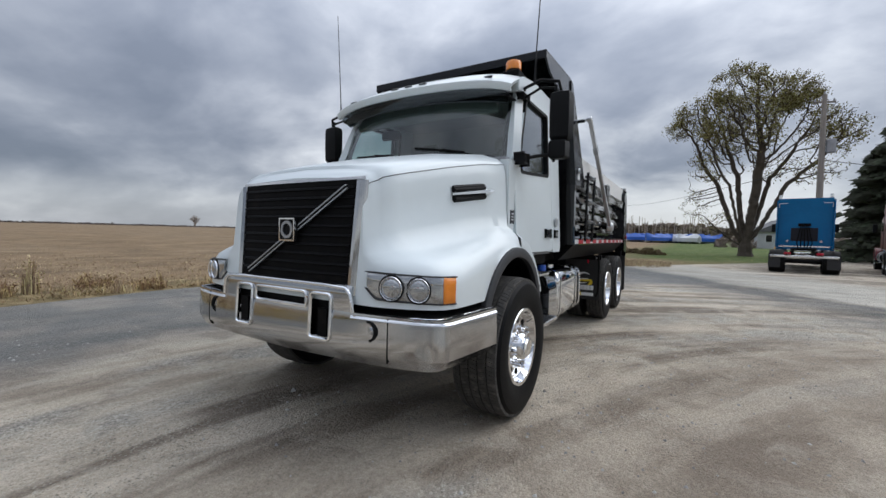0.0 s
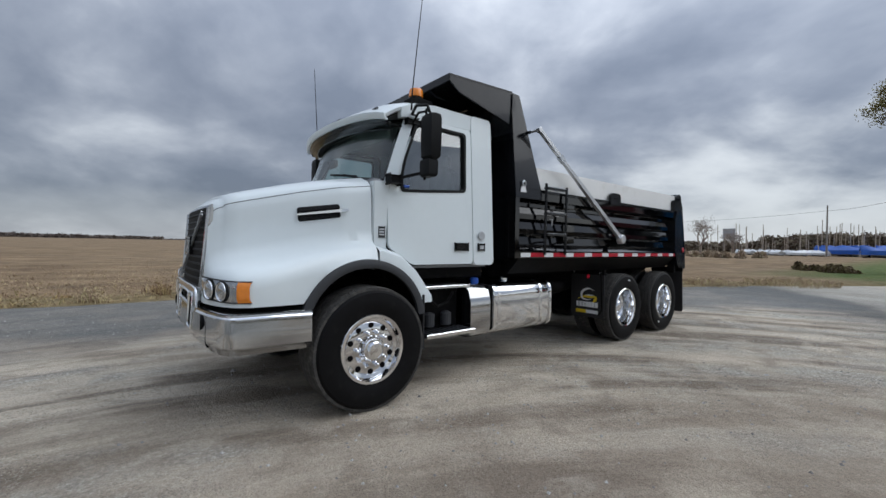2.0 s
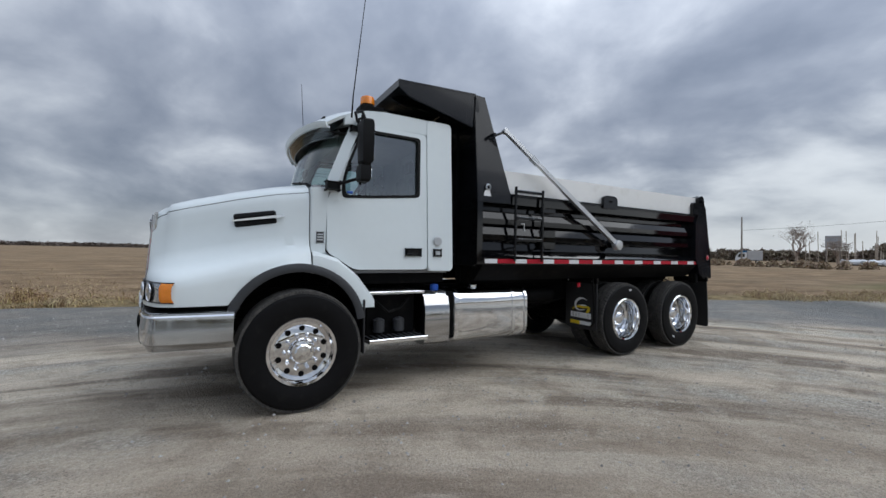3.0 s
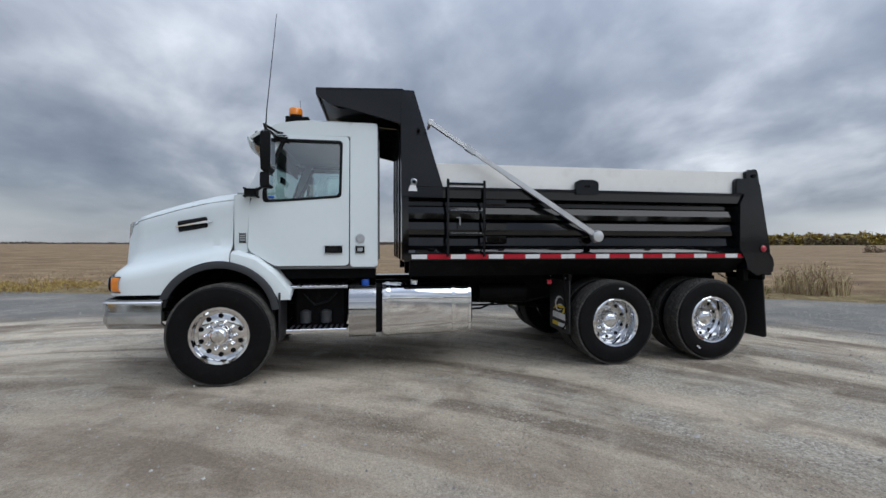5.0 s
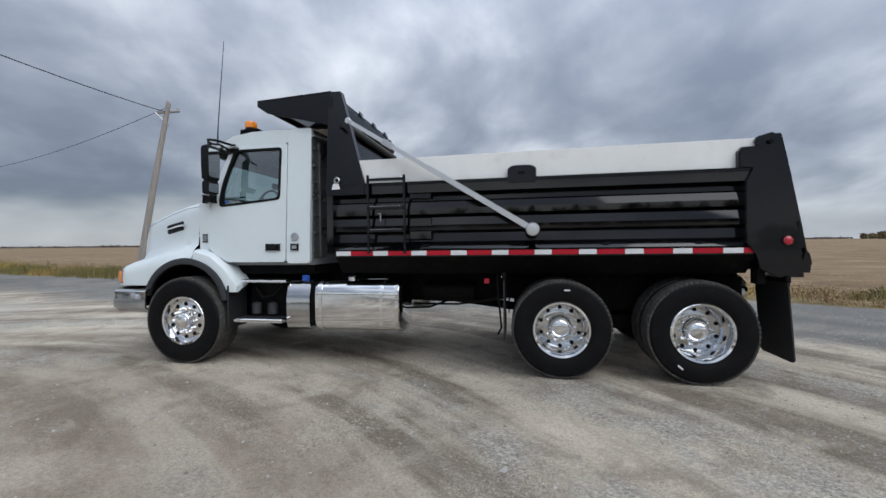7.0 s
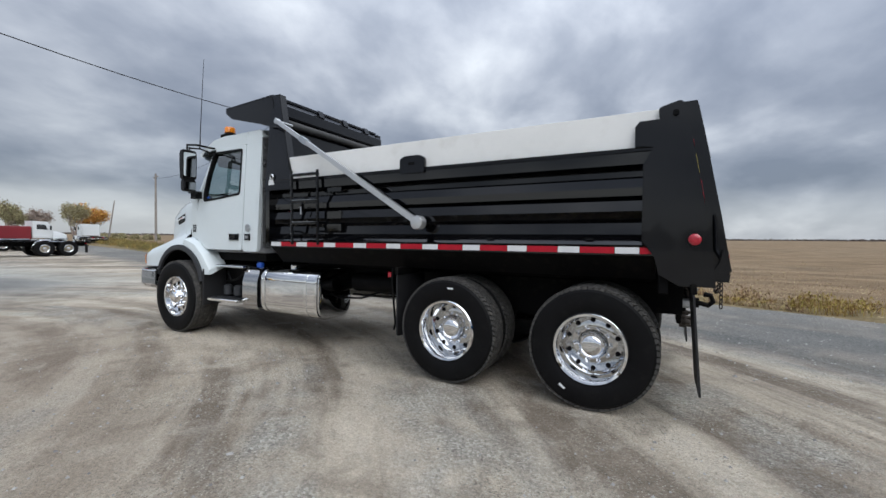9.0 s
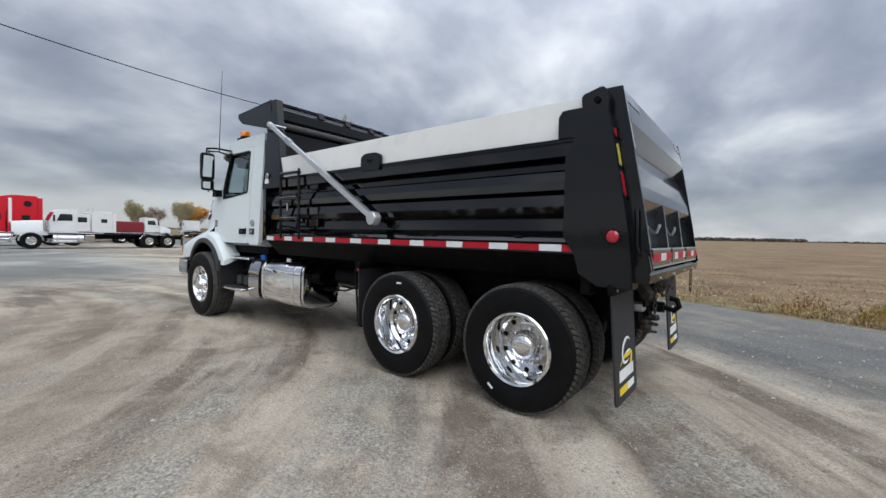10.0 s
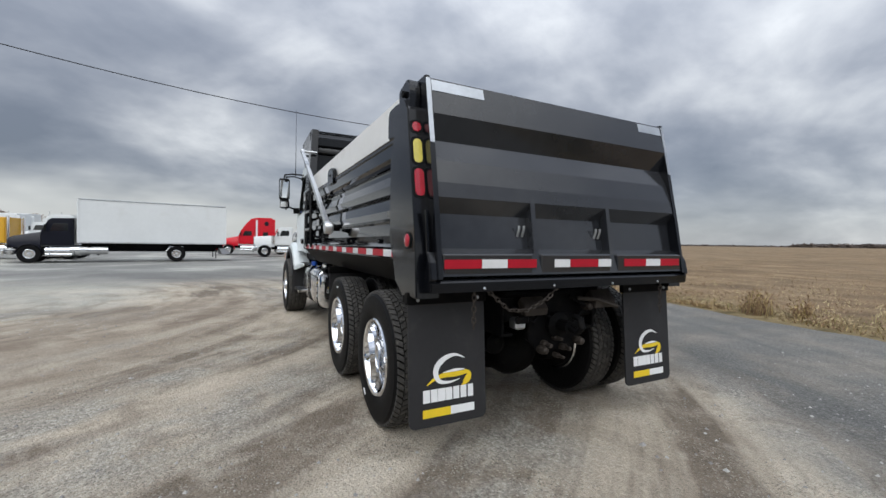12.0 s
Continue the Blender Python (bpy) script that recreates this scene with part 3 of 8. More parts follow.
def build_ground():
    n = 90
    half = [1500 * math.sinh(6.2 * i / n) / math.sinh(6.2) for i in range(n + 1)]
    xs = [3 - h for h in half[:0:-1]] + [3 + h for h in half]
    vhalf = [1500 * math.sinh(6.4 * i / n) / math.sinh(6.4) for i in range(n + 1)]
    vs_ = [-v for v in vhalf[:0:-1]] + list(vhalf)
    verts, verge = [], []
    for x in xs:
        ey = edge_y(x)
        for v in vs_:
            wob = 0.35 * noise.noise(Vector((x * 0.35, 3.0, 0))) + 0.12 * noise.noise(Vector((x * 1.7, 9.0, 0)))
            y = ey + v + wob * math.exp(-abs(v) / 3)
            z = ground_z(x, y)
            if v > 0:
                z += 0.05 * min(1, v / 0.8) + 0.035 * noise.noise(Vector((x * 0.8, y * 0.8, 0))) * min(1, v / 3)
            else:
                z += 0.012 * noise.noise(Vector((x * 0.5, y * 0.5, 2))) * min(1, max(0, abs(v) - 0.0))
                if math.hypot(x - 3, y) < 7:
                    z = -0.034 + (z + 0.034) * 0.6
            verts.append((x, y, z))
            verge.append(v)
    m = len(vs_)
    faces, idx = [], []
    for i in range(len(xs) - 1):
        for j in range(m - 1):
            faces.append((i * m + j, (i + 1) * m + j, (i + 1) * m + j + 1, i * m + j + 1))
            idx.append(0 if vs_[j + 1] <= 1e-6 else 1)
    me = bpy.data.meshes.new("ground")
    me.from_pydata(verts, [], faces)
    me.materials.append(YARD), me.materials.append(FIELD)
    me.polygons.foreach_set("material_index", idx)
    me.polygons.foreach_set("use_smooth", [True] * len(faces))
    a = me.attributes.new("verge", "FLOAT", "POINT")
    a.data.foreach_set("value", verge)
    tagged(new("ground", me), "dusty gravel yard with grey tyre tracks beside a brown harvested field", "ground", kind="structure")


build_ground()

# ---------------------------------------------------------------- the dump truck
truck = thing("dump_truck", pose(0, -0.088, 0, 0, 0, 0.40), "white dump truck with black dump body, parked on gravel", "truck")
P = truck
AX_F, AX_1, AX_2 = -0.08, 4.54, 5.92        # axles


def tumble(bm):
    """The cab's sides lean in above the belt line."""
    for v in bm.verts:
        k = 0.055 * max(0.0, v.co.z - 1.30)
        v.co.y -= math.copysign(min(k, abs(v.co.y)), v.co.y)
    return bm


# --- wheels
def tyre_mesh(R, W, rim, blocks, rows):
    bm = B()
    h = W / 2
    prof = [(rim, -h * 0.80), (rim + 0.012, -h * 0.90), (rim + (R - rim) * 0.30, -h * 1.0), (rim + (R - rim) * 0.55, -h * 1.03),
            (rim + (R - rim) * 0.80, -h * 0.98), (R - 0.040, -h * 0.91), (R - 0.024, -h * 0.84)]
    prof = prof + [(R - 0.024, 0.0)] + [(r, -a) for r, a in prof[::-1]]
    revolve(bm, prof, 72)
    return bm


def tread_mesh(R, W, count, rows, seed, fill=(0.74, 0.80), deep=0.030):
    """Tread blocks with gaps between them, staggered row by row."""
    rnd = random.Random(seed)
    verts, faces = [], []
    h = W / 2
    edges = [-h * 0.90 + (2 * h * 0.90) * i / rows for i in range(rows + 1)]
    for r in range(rows):
        a, b = edges[r] + 0.005, edges[r + 1] - 0.005
        outer = r in (0, rows - 1)
        for k in range(count):
            t0 = (k + (0.5 if r % 2 else 0.0) + rnd.uniform(-0.03, 0.03)) / count * 2 * math.pi
            span = 2 * math.pi / count * fill[0 if outer else 1]
            skew = 0.25 * 2 * math.pi / count * (1 if r % 2 else -1)
            base = len(verts)
            for rad in (R - deep, R):
                for t, y, s in ((t0, a, -skew), (t0 + span, a, -skew), (t0 + span, b, skew), (t0, b, skew)):
                    q = t + s
                    rr = rad - (0.010 if (outer and ((r == 0 and y == a) or (r and y == b))) else 0)
                    verts.append((rr * math.cos(q), y, rr * math.sin(q)))
            f = [(4, 5, 6, 7), (0, 1, 5, 4), (1, 2, 6, 5), (2, 3, 7, 6), (3, 0, 4, 7)]
            faces += [tuple(base + i for i in q) for q in f]
    me = bpy.data.meshes.new("tread")
    me.from_pydata(verts, [], faces)
    me.materials.append(TREAD)
    return me


def make_wheel(x, y, front):
    """One wheel; its outer face looks towards -y."""
    if front:
        R, W, rr = 0.550, 0.385, 0.300
        # convex disc: the hub stands out past the rim
        prof = [(rr, 0.10), (rr, -W * 0.36), (rr + 0.012, -W * 0.44), (rr + 0.004, -W * 0.465), (rr - 0.020, -W * 0.455), (rr - 0.026, -W * 0.40), (rr - 0.036, -W * 0.32),
                (0.235, -W * 0.30), (0.222, -W * 0.315), (0.120, -W * 0.325), (0.112, -W * 0.36), (0.105, -W * 0.47), (0.095, -W * 0.50), (0.05, -W * 0.52), (0.0005, -W * 0.525)]
        face_y, bolt_r, hole_at, hub_y = -W * 0.318, 0.150, 0.207, -W * 0.52
    else:
        R, W, rr = 0.534, 0.275, 0.297
        # dished disc: the hub lies deep inside the rim
        prof = [(rr, 0.10), (rr, -W * 0.40), (rr + 0.012, -W * 0.46), (rr + 0.002, -W * 0.50), (rr - 0.018, -W * 0.48), (rr - 0.026, -W * 0.40), (rr - 0.034, 0.05),
                (rr - 0.056, 0.075), (0.250, 0.082), (0.240, 0.076), (0.130, 0.074), (0.118, 0.06), (0.110, 0.030), (0.098, 0.018), (0.06, 0.012), (0.0005, 0.010)]
        face_y, bolt_r, hole_at, hub_y = 0.074, 0.150, 0.216, 0.004
    cut = len(prof) if front else 8
    wheel = part("wheel", revolve(B(), prof[:cut], 56)[0], BRIGHT, P, "polished aluminium disc wheel" , smooth=32)
    if not front:
        part("wheel_disc", revolve(B(), prof[cut - 1:], 56)[0], DISH, wheel, smooth=32)
    wheel.matrix_basis = pose(x, y, 0.512 if front else 0.500)
    part("tyre", tyre_mesh(R, W, rr - 0.004, 0, 0), RUBBER, wheel, "black truck tyre", smooth=40)
    tr = new("tread", tread_mesh(R, W, 110, 5, 3, (0.86, 0.88), 0.028) if front else tread_mesh(R, W, 66, 5, 4, (0.74, 0.80), 0.032))
    tr.parent = wheel
    nut = None
    for k in range(10):
        t = 2 * math.pi * k / 10
        m = pose(bolt_r * math.cos(t), face_y, bolt_r * math.sin(t))
        if nut is None:
            q = 1.0 if front else 0.95
            nut = part("lug_nut", disc(B(), [(0.021 * q, 0.0), (0.021 * q, -0.012), (0.015 * q, -0.016), (0.014 * q, -0.050 * q), (0.006, -0.058 * q)], 6), BRIGHT, wheel)
            hr = 0.026 if front else 0.022
            hole = part("hand_hole", disc(B(), [(hr, 0.0), (hr, -0.003), (hr - 0.004, -0.004)], 16), CHASSIS, wheel)
            nut.matrix_basis = m
        else:
            share(nut, m, wheel)
        t += math.pi / 10
        mh = pose(hole_at * math.cos(t), face_y + (0.002 if not front else -0.0005), hole_at * math.sin(t))
        if k == 0:
            hole.matrix_basis = mh
        else:
            share(hole, mh, wheel)
    if front:
        part("hub_cap", disc(B(), [(0.075, hub_y + 0.02), (0.078, hub_y - 0.012), (0.064, hub_y - 0.022), (0.02, hub_y - 0.026)], 10), CHROME, wheel)
    else:
        part("hub_cap", disc(B(), [(0.112, hub_y + 0.06), (0.112, hub_y - 0.004), (0.102, hub_y - 0.026), (0.070, hub_y - 0.042), (0.03, hub_y - 0.048)], 28), BRIGHT, wheel, smooth=40)
    return wheel


wf_ = make_wheel(AX_F, -1.11, True)
copy_thing(wf_, pose(AX_F, 1.11, 0.512, 0, 0, 180))
wr_ = make_wheel(AX_1, -1.068, False)
for ax in (AX_1, AX_2):
    for y, rz in ((-1.068, 0), (-0.715, 180), (1.068, 180), (0.715, 0)):
        if not (ax == AX_1 and y == -1.068):
            copy_thing(wr_, pose(ax, y, 0.500, 0, 0, rz) @ pose(0, 0, 0, 0, 37 * (ax - 4) * (1 if y < 0 else -1), 0))
# small white marks on the tyre walls
for x, z in ((AX_1 + 0.06, 0.514 + 0.415), (AX_2 - 0.22, 0.514 - 0.36)):
    part("tyre_mark", box(B(), -0.03, 0.03, -0.003, 0.003, -0.008, 0.008), FLAPWHITE, P).matrix_basis = pose(x, -1.2105, z, 0, 0 if z > 0.5 else 40, 0)

# --- chassis
for s in (-1, 1):
    part("frame_rail", prism(B(), [(s * 0.36, 0.74), (s * 0.46, 0.74), (s * 0.46, 1.02), (s * 0.36, 1.02), (s * 0.36, 1.0), (s * 0.44, 1.0), (s * 0.44, 0.76), (s * 0.36, 0.76)], "x", -1.15, 6.62), CHASSIS, P)
for x in (-0.9, 1.2, 2.9, 4.1, 5.25, 6.5):
    part("crossmember", box(B(), x - 0.06, x + 0.06, -0.37, 0.37, 0.78, 0.98, 0.01), CHASSIS, P)
part("front_axle", loft(B(), [[(AX_F + a, y, z + dz) for a, dz in ((-0.06, -0.06), (0.06, -0.06), (0.06, 0.06), (-0.06, 0.06))] for y, z in ((-0.95, 0.52), (-0.75, 0.5), (-0.55, 0.40), (0.55, 0.40), (0.75, 0.5), (0.95, 0.52))]), CHASSIS, P)
part("oil_sump", box(B(), -0.75, 0.45, -0.32, 0.32, 0.45, 1.25, 0.06), CHASSIS, P)
part("gearbox", loft(B(), [[(x, r * math.cos(t), 0.72 + r * math.sin(t)) for t in steps(0, 2 * math.pi, 12)[:-1]] for x, r in ((0.45, 0.30), (0.8, 0.27), (1.3, 0.22), (1.6, 0.16))]), CHASSIS, P)
part("drive_shaft", tube(B(), [(1.6, 0, 0.72), (3.2, 0, 0.68), (4.25, 0, 0.55)], 0.055, 12), CHASSIS, P)
part("exhaust_box", tube(B(), [(1.7, 0.75, 0.62), (2.7, 0.75, 0.62)], 0.2, 16), STEEL, P)
for ax in (AX_1, AX_2):
    part("rear_axle", tube(B(), [(ax, -0.95, 0.514), (ax, -0.3, 0.514), (ax, -0.2, 0.514), (ax, 0.2, 0.514), (ax, 0.3, 0.514), (ax, 0.95, 0.514)], [0.075, 0.085, 0.22, 0.22, 0.085, 0.075], 16), CHASSIS, P, smooth=50)
    for s in (-1, 1):
        part("brake_drum", disc(B(), [(0.20, s * 0.42), (0.215, s * 0.50), (0.280, s * 0.53), (0.288, s * 0.60), (0.26, s * 0.64)], 28, (ax, 0, 0.505)), CHASSIS, P)
        part("brake_chamber", disc(B(), [(0.05, 0), (0.085, 0.01), (0.085, 0.16), (0.05, 0.18)], 16, (ax + 0.27, s * 0.36, 0.62), "x"), CHASSIS, P)
for s in (-1, 1):
    part("walking_beam", prism(B(), [(AX_1 - 0.1, 0.40), (AX_2 + 0.1, 0.40), (AX_2 + 0.1, 0.48), (5.35, 0.56), (5.14, 0.56), (AX_1 - 0.1, 0.48)], "y", s * 0.5 - 0.05, s * 0.5 + 0.05, 0.01), CHASSIS, P)
    part("spring_pack", prism(B(), [(4.75, 0.66), (5.24, 0.60), (5.74, 0.66), (5.74, 0.72), (5.24, 0.80), (4.75, 0.72)], "y", s * 0.43 - 0.045, s * 0.43 + 0.045, 0.008), CHASSIS, P)
    part("front_spring", prism(B(), [(-0.85, 0.72), (AX_F, 0.60), (0.65, 0.72), (0.65, 0.75), (AX_F, 0.67), (-0.85, 0.75)], "y", s * 0.43 - 0.045, s * 0.43 + 0.045), CHASSIS, P)
part("air_tank", tube(B(), [(2.9, -0.62, 0.85), (3.55, -0.62, 0.85)], 0.12, 14), CHASSIS, P, smooth=40)
part("air_tank", tube(B(), [(3.0, 0.7, 0.85), (3.6, 0.7, 0.85)], 0.12, 14), CHASSIS, P, smooth=40)
for k, (a, b) in enumerate((((2.7, -0.6, 0.62), (3.2, -0.55, 0.72)), ((2.72, -0.5, 0.66), (3.9, -0.5, 0.74)), ((3.2, -0.55, 0.72), (3.9, -0.6, 0.78)))):
    part("air_hose", tube(B(), [a, ((a[0] + b[0]) / 2, a[1], (a[2] + b[2]) / 2 - 0.04), b], 0.014, 6), PLASTIC, P)

# --- hood with the fenders, lofted from the grille back to the cowl
ZT = ((-1.37, 1.76), (-1.30, 1.80), (-1.0, 1.905), (-0.6, 2.008), (-0.3, 2.075), (0.04, 2.132))       # crown
ZS = ((-1.37, 1.70), (-1.30, 1.745), (-1.0, 1.825), (-0.6, 1.92), (-0.3, 1.98), (0.04, 2.025))       # shoulder
WH = ((-1.37, 0.64), (-1.2, 0.70), (-1.0, 0.77), (-0.63, 0.905), (-0.26, 1.015), (0.04, 1.065))        # hood half width
WF = ((-1.37, 0.76), (-1.355, 0.86), (-1.32, 0.96), (-1.27, 1.05), (-1.21, 1.12), (-1.14, 1.175), (-1.05, 1.205), (-0.9, 1.215), (0.1, 1.215), (0.62, 1.20))
ZF = ((-1.37, 1.20), (-1.1, 1.235), (-0.8, 1.30), (-0.5, 1.365), (-0.2, 1.41), (0.05, 1.42), (0.25, 1.36), (0.45, 1.20), (0.62, 0.98))   # fender crest
ARCH_X, ARCH_Z, ARCH_A, ARCH_B = -0.105, 0.70, 0.620, 0.600


def arch_z(x, a=ARCH_A, b=ARCH_B):
    q = (x - ARCH_X) / a
    return ARCH_Z + b * math.sqrt(max(0.0, 1 - q * q)) if abs(q) < 1 else 0.0


def hood_side(x, s):
    zt, zs, wh, wf, zf = lerp(x, ZT), lerp(x, ZS), lerp(x, WH), lerp(x, WF), lerp(x, ZF)
    zb = max(0.945 if x < ARCH_X else 0.90, arch_z(x))
    wf = max(wf, wh + 0.02)
    pts = [(wh * 0.5, zt - 0.012), (wh * 0.80, zt - (zt - zs) * 0.42), (wh * 0.93, zs + 0.012), (wh * 0.985, zs - 0.035), (wh + 0.004, zs - 0.11),
           (wh + 0.010, zs - 0.2), (wh + 0.02, zf + 0.16), (wh + (wf - wh) * 0.22, zf + 0.055), (wh + (wf - wh) * 0.55, zf + 0.01), (wh + (wf - wh) * 0.82, zf - 0.035),
           (wf - 0.008, zf - 0.10), (wf, zf - 0.17)]
    k = max(zb, min(zf - 0.2, (zf - 0.17 + zb) / 2)) if zf - 0.17 > zb else zb
    pts += [(wf + 0.002, k), (wf, zb)]
    out = []
    prev = 9
    for y, z in pts:
        z = min(prev - 0.002, max(z, zb + 0.002 * (len(pts) - len(out))))
        prev = z
        out.append(Vector((x + (0.075 * (z - 1.05) if x < -1.2 else 0), s * y, z)))
    return out


bm = B()
xs = [-1.37, -1.36, -1.345, -1.32, -1.27, -1.21, -1.14, -1.05, -0.95, -0.88] + steps(-0.83, -0.005, 22)
loft(bm, [hood_side(x, 1)[::-1] + [Vector((x + (0.06 if x < -1.2 else 0), 0, lerp(x, ZT)))] + hood_side(x, -1) for x in xs], closed=False, cap0=True, cap1=False)
hood = part("hood", bm, WHITE, P, "white moulded hood with flared fenders", smooth=42, flip=True)
# seam between hood crown and side
for s in (-1, 1):
    part("hood_seam", tube(B(), [hood_side(x, s)[3] + Vector((0, s * 0.001, -0.004)) for x in steps(-1.362, -0.005, 20)], 0.003, 5), GREYPLASTIC, hood)
# rear part of each fender, below the door
for s in (-1, 1):
    bm = B()
    rows = []
    for x in steps(0.008, 0.62, 15):
        zf, wf = lerp(x, ZF), lerp(x, WF)
        zb = max(0.87, arch_z(x))
        zf = max(zf, zb + 0.05)
        rows.append([(x, s * y, z) for y, z in ((0.92, zf), (1.08, zf), (wf - 0.05, zf - 0.012), (wf - 0.008, zf - 0.045), (wf, max(zb + 0.01, zf - 0.1)), (wf, zb), (wf - 0.03, zb))])
    loft(bm, rows, closed=False, cap0=False, cap1=True)
    part("rear_fender_panel", bm, WHITE, P, smooth=42)
    # arch trim and liner
    ts = steps(math.pi * 0.04, math.pi * 0.93, 30)
    bm = B()
    a2, b2 = ARCH_A - 0.075, ARCH_B - 0.075
    o = [(ARCH_X + ARCH_A * math.cos(t), ARCH_Z + ARCH_B * math.sin(t)) for t in ts]
    i_ = [(ARCH_X + a2 * math.cos(t), ARCH_Z + b2 * math.sin(t)) for t in ts]
    loft(bm, [[(p[0], s * 1.19, p[1]), (p[0], s * 1.232, p[1]), (p[0] * 0.5 + q[0] * 0.5, s * 1.246, p[1] * 0.5 + q[1] * 0.5), (q[0], s * 1.236, q[1]), (q[0], s * 1.19, q[1])] for p, q in zip(o, i_)])
    part("arch_trim", bm, GREYPLASTIC, P, "dark grey plastic wheel arch trim", smooth=40)
    bm = B()
    loft(bm, [[(q[0], s * 1.20, q[1]), (q[0], s * 0.55, q[1])] for q in i_], closed=False, cap0=False, cap1=False)
    bmesh.ops.solidify(bm, geom=bm.faces[:], thickness=0.01)
    part("arch_liner", bm, CHASSIS, P)
    part("splash_flap", box(B(), 0.50, 0.52, s * 1.22, s * 0.86, 0.42, 0.95, 0.005), FLAP, P)
    # air intake on the hood side
    m = pose(-0.395, s * 0.988, 1.716, 0, -8, s * 16.0)
    vent = part("hood_vent", box(B(), -0.255, 0.11, -0.014, 0.014, -0.062, 0.062, 0.014), PLASTIC, P, "black louvred hood vent")
    vent.matrix_basis = m
    for k in range(3):
        part("louvre", box(B(), -0.24, 0.10, -0.008, 0.008, -0.012, 0.008, 0.003), PLASTIC, vent).matrix_basis = pose(0, s * 0.012, -0.035 + 0.034 * k, s * 25, 0, 0)
    part("vent_bar", loft(B(), [[(x, s * y0, -w), (x, s * (y0 + 0.02), -w * 0.6), (x, s * (y0 + 0.02), w * 0.6), (x, s * y0, w)] for x, y0, w in ((-0.26, 0.010, 0.012), (0.0, 0.020, 0.018), (0.12, 0.020, 0.021), (0.18, 0.008, 0.012))]), CHROME, vent, "chrome bar")

# --- grille
GX0, GX1, GZ0, GZ1 = -1.384, -1.330, 1.03, 1.722


def gx(z):
    return GX0 + (GX1 - GX0) * (z - GZ0) / (GZ1 - GZ0)


def ghalf(z):
    return 0.535 + 0.022 * (z - GZ0) / (GZ1 - GZ0)


bm = B()
sheet(bm, steps(-1, 1, 8), steps(GZ0, GZ1, 6), lambda u, z: (gx(z) - 0.013 + 0.02 * u * u, u * ghalf(z), z), thick=0.008)
grille = part("grille", bm, CHASSIS, P, "black slatted grille with diagonal chrome bar")
for k in range(11):
    z = GZ0 + 0.035 + k * (GZ1 - GZ0 - 0.05) / 10.5
    bm = B()
    loft(bm, [[(gx(z) + 0.02 * u * u + a, u * (ghalf(z) - 0.012), z + c) for a, c in ((0.005, -0.02), (-0.026, -0.008), (-0.022, 0.004), (0.005, 0.012))] for u in steps(-1, 1, 8)])
    part("slat", bm, GRILLE, grille)
for k in range(9):
    u = -0.8 + 0.2 * k
    part("grille_rib", prism(B(), [(gx(GZ0) - 0.010 + 0.02 * u * u, GZ0), (gx(GZ1) - 0.010 + 0.02 * u * u, GZ1), (gx(GZ1) + 0.02, GZ1), (gx(GZ0) + 0.02, GZ0)], "y", u * 0.57 - 0.004, u * 0.57 + 0.004), GRILLE, grille)
for s in (-1, 1):
    bm = B()
    loft(bm, [[(gx(z) + 0.05, s * (ghalf(z) + 0.07), z), (gx(z) + 0.012, s * (ghalf(z) + 0.06), z), (gx(z) - 0.012, s * (ghalf(z) + 0.035), z), (gx(z) - 0.005, s * (ghalf(z) + 0.006), z), (gx(z) + 0.03, s * (ghalf(z) - 0.002), z)] for z in steps(GZ0 - 0.03, GZ1 - 0.004, 8)])
    part("grille_surround", bm, BRUSHED, grille, "brushed metal grille surround", smooth=40)
part("grille_header", loft(B(), [[(gx(GZ1) + 0.02 * u * u + a, u * 0.60, GZ1 + c) for a, c in ((0.03, 0.0), (-0.010, 0.002), (-0.004, 0.018), (0.03, 0.026))] for u in steps(-1, 1, 8)]), BRUSHED, grille, smooth=40)
p0, p1 = Vector((gx(1.675) - 0.034, -0.50, 1.675)), Vector((gx(1.10) - 0.034, 0.42, 1.10))
d = (p1 - p0).normalized()
up = Vector((-1, 0, 0)).cross(d).normalized()
for off in (-0.013, 0.013):
    part("diagonal_bar", loft(B(), [[q + up * (off + a) + Vector((c, 0, 0)) for a, c in ((-0.0045, 0.01), (-0.0045, -0.004), (0.0045, -0.004), (0.0045, 0.01))] for q in (p0, p1)]), STEEL, grille, "chrome diagonal bar")
part("diagonal_bar_core", loft(B(), [[q + up * a + Vector((c, 0, 0)) for a, c in ((-0.010, 0.01), (-0.010, 0.0), (0.010, 0.0), (0.010, 0.01))] for q in (p0, p1)]), PLASTIC, grille)
bx = gx(1.40) - 0.045
sq = [(-0.078, 1.322), (0.078, 1.322), (0.078, 1.478), (-0.078, 1.478)]
part("badge_plate", prism(B(), sq, "x", bx - 0.006, bx + 0.02, 0.004), PLASTIC, grille)
part("badge_frame", band(B(), sq, [(y * 0.88, 1.40 + (z - 1.40) * 0.88) for y, z in sq], "x", bx - 0.016, bx - 0.002), CHROME, grille, "square chrome badge frame")
part("badge_ring", revolve(B(), [(0.060, bx - 0.004), (0.060, bx - 0.016), (0.040, bx - 0.016), (0.040, bx - 0.004)], 24, (0, 0, 1.40), "x")[0], STEEL, grille)

# --- headlights wrapping the corners


def corner(u):
    """Plan of the corner from the inner end (0) to the outer end (1)."""
    y = 0.725 + 0.475 * u
    return lerp(y, [(w, x) for x, w in WF if x < -0.95]), y


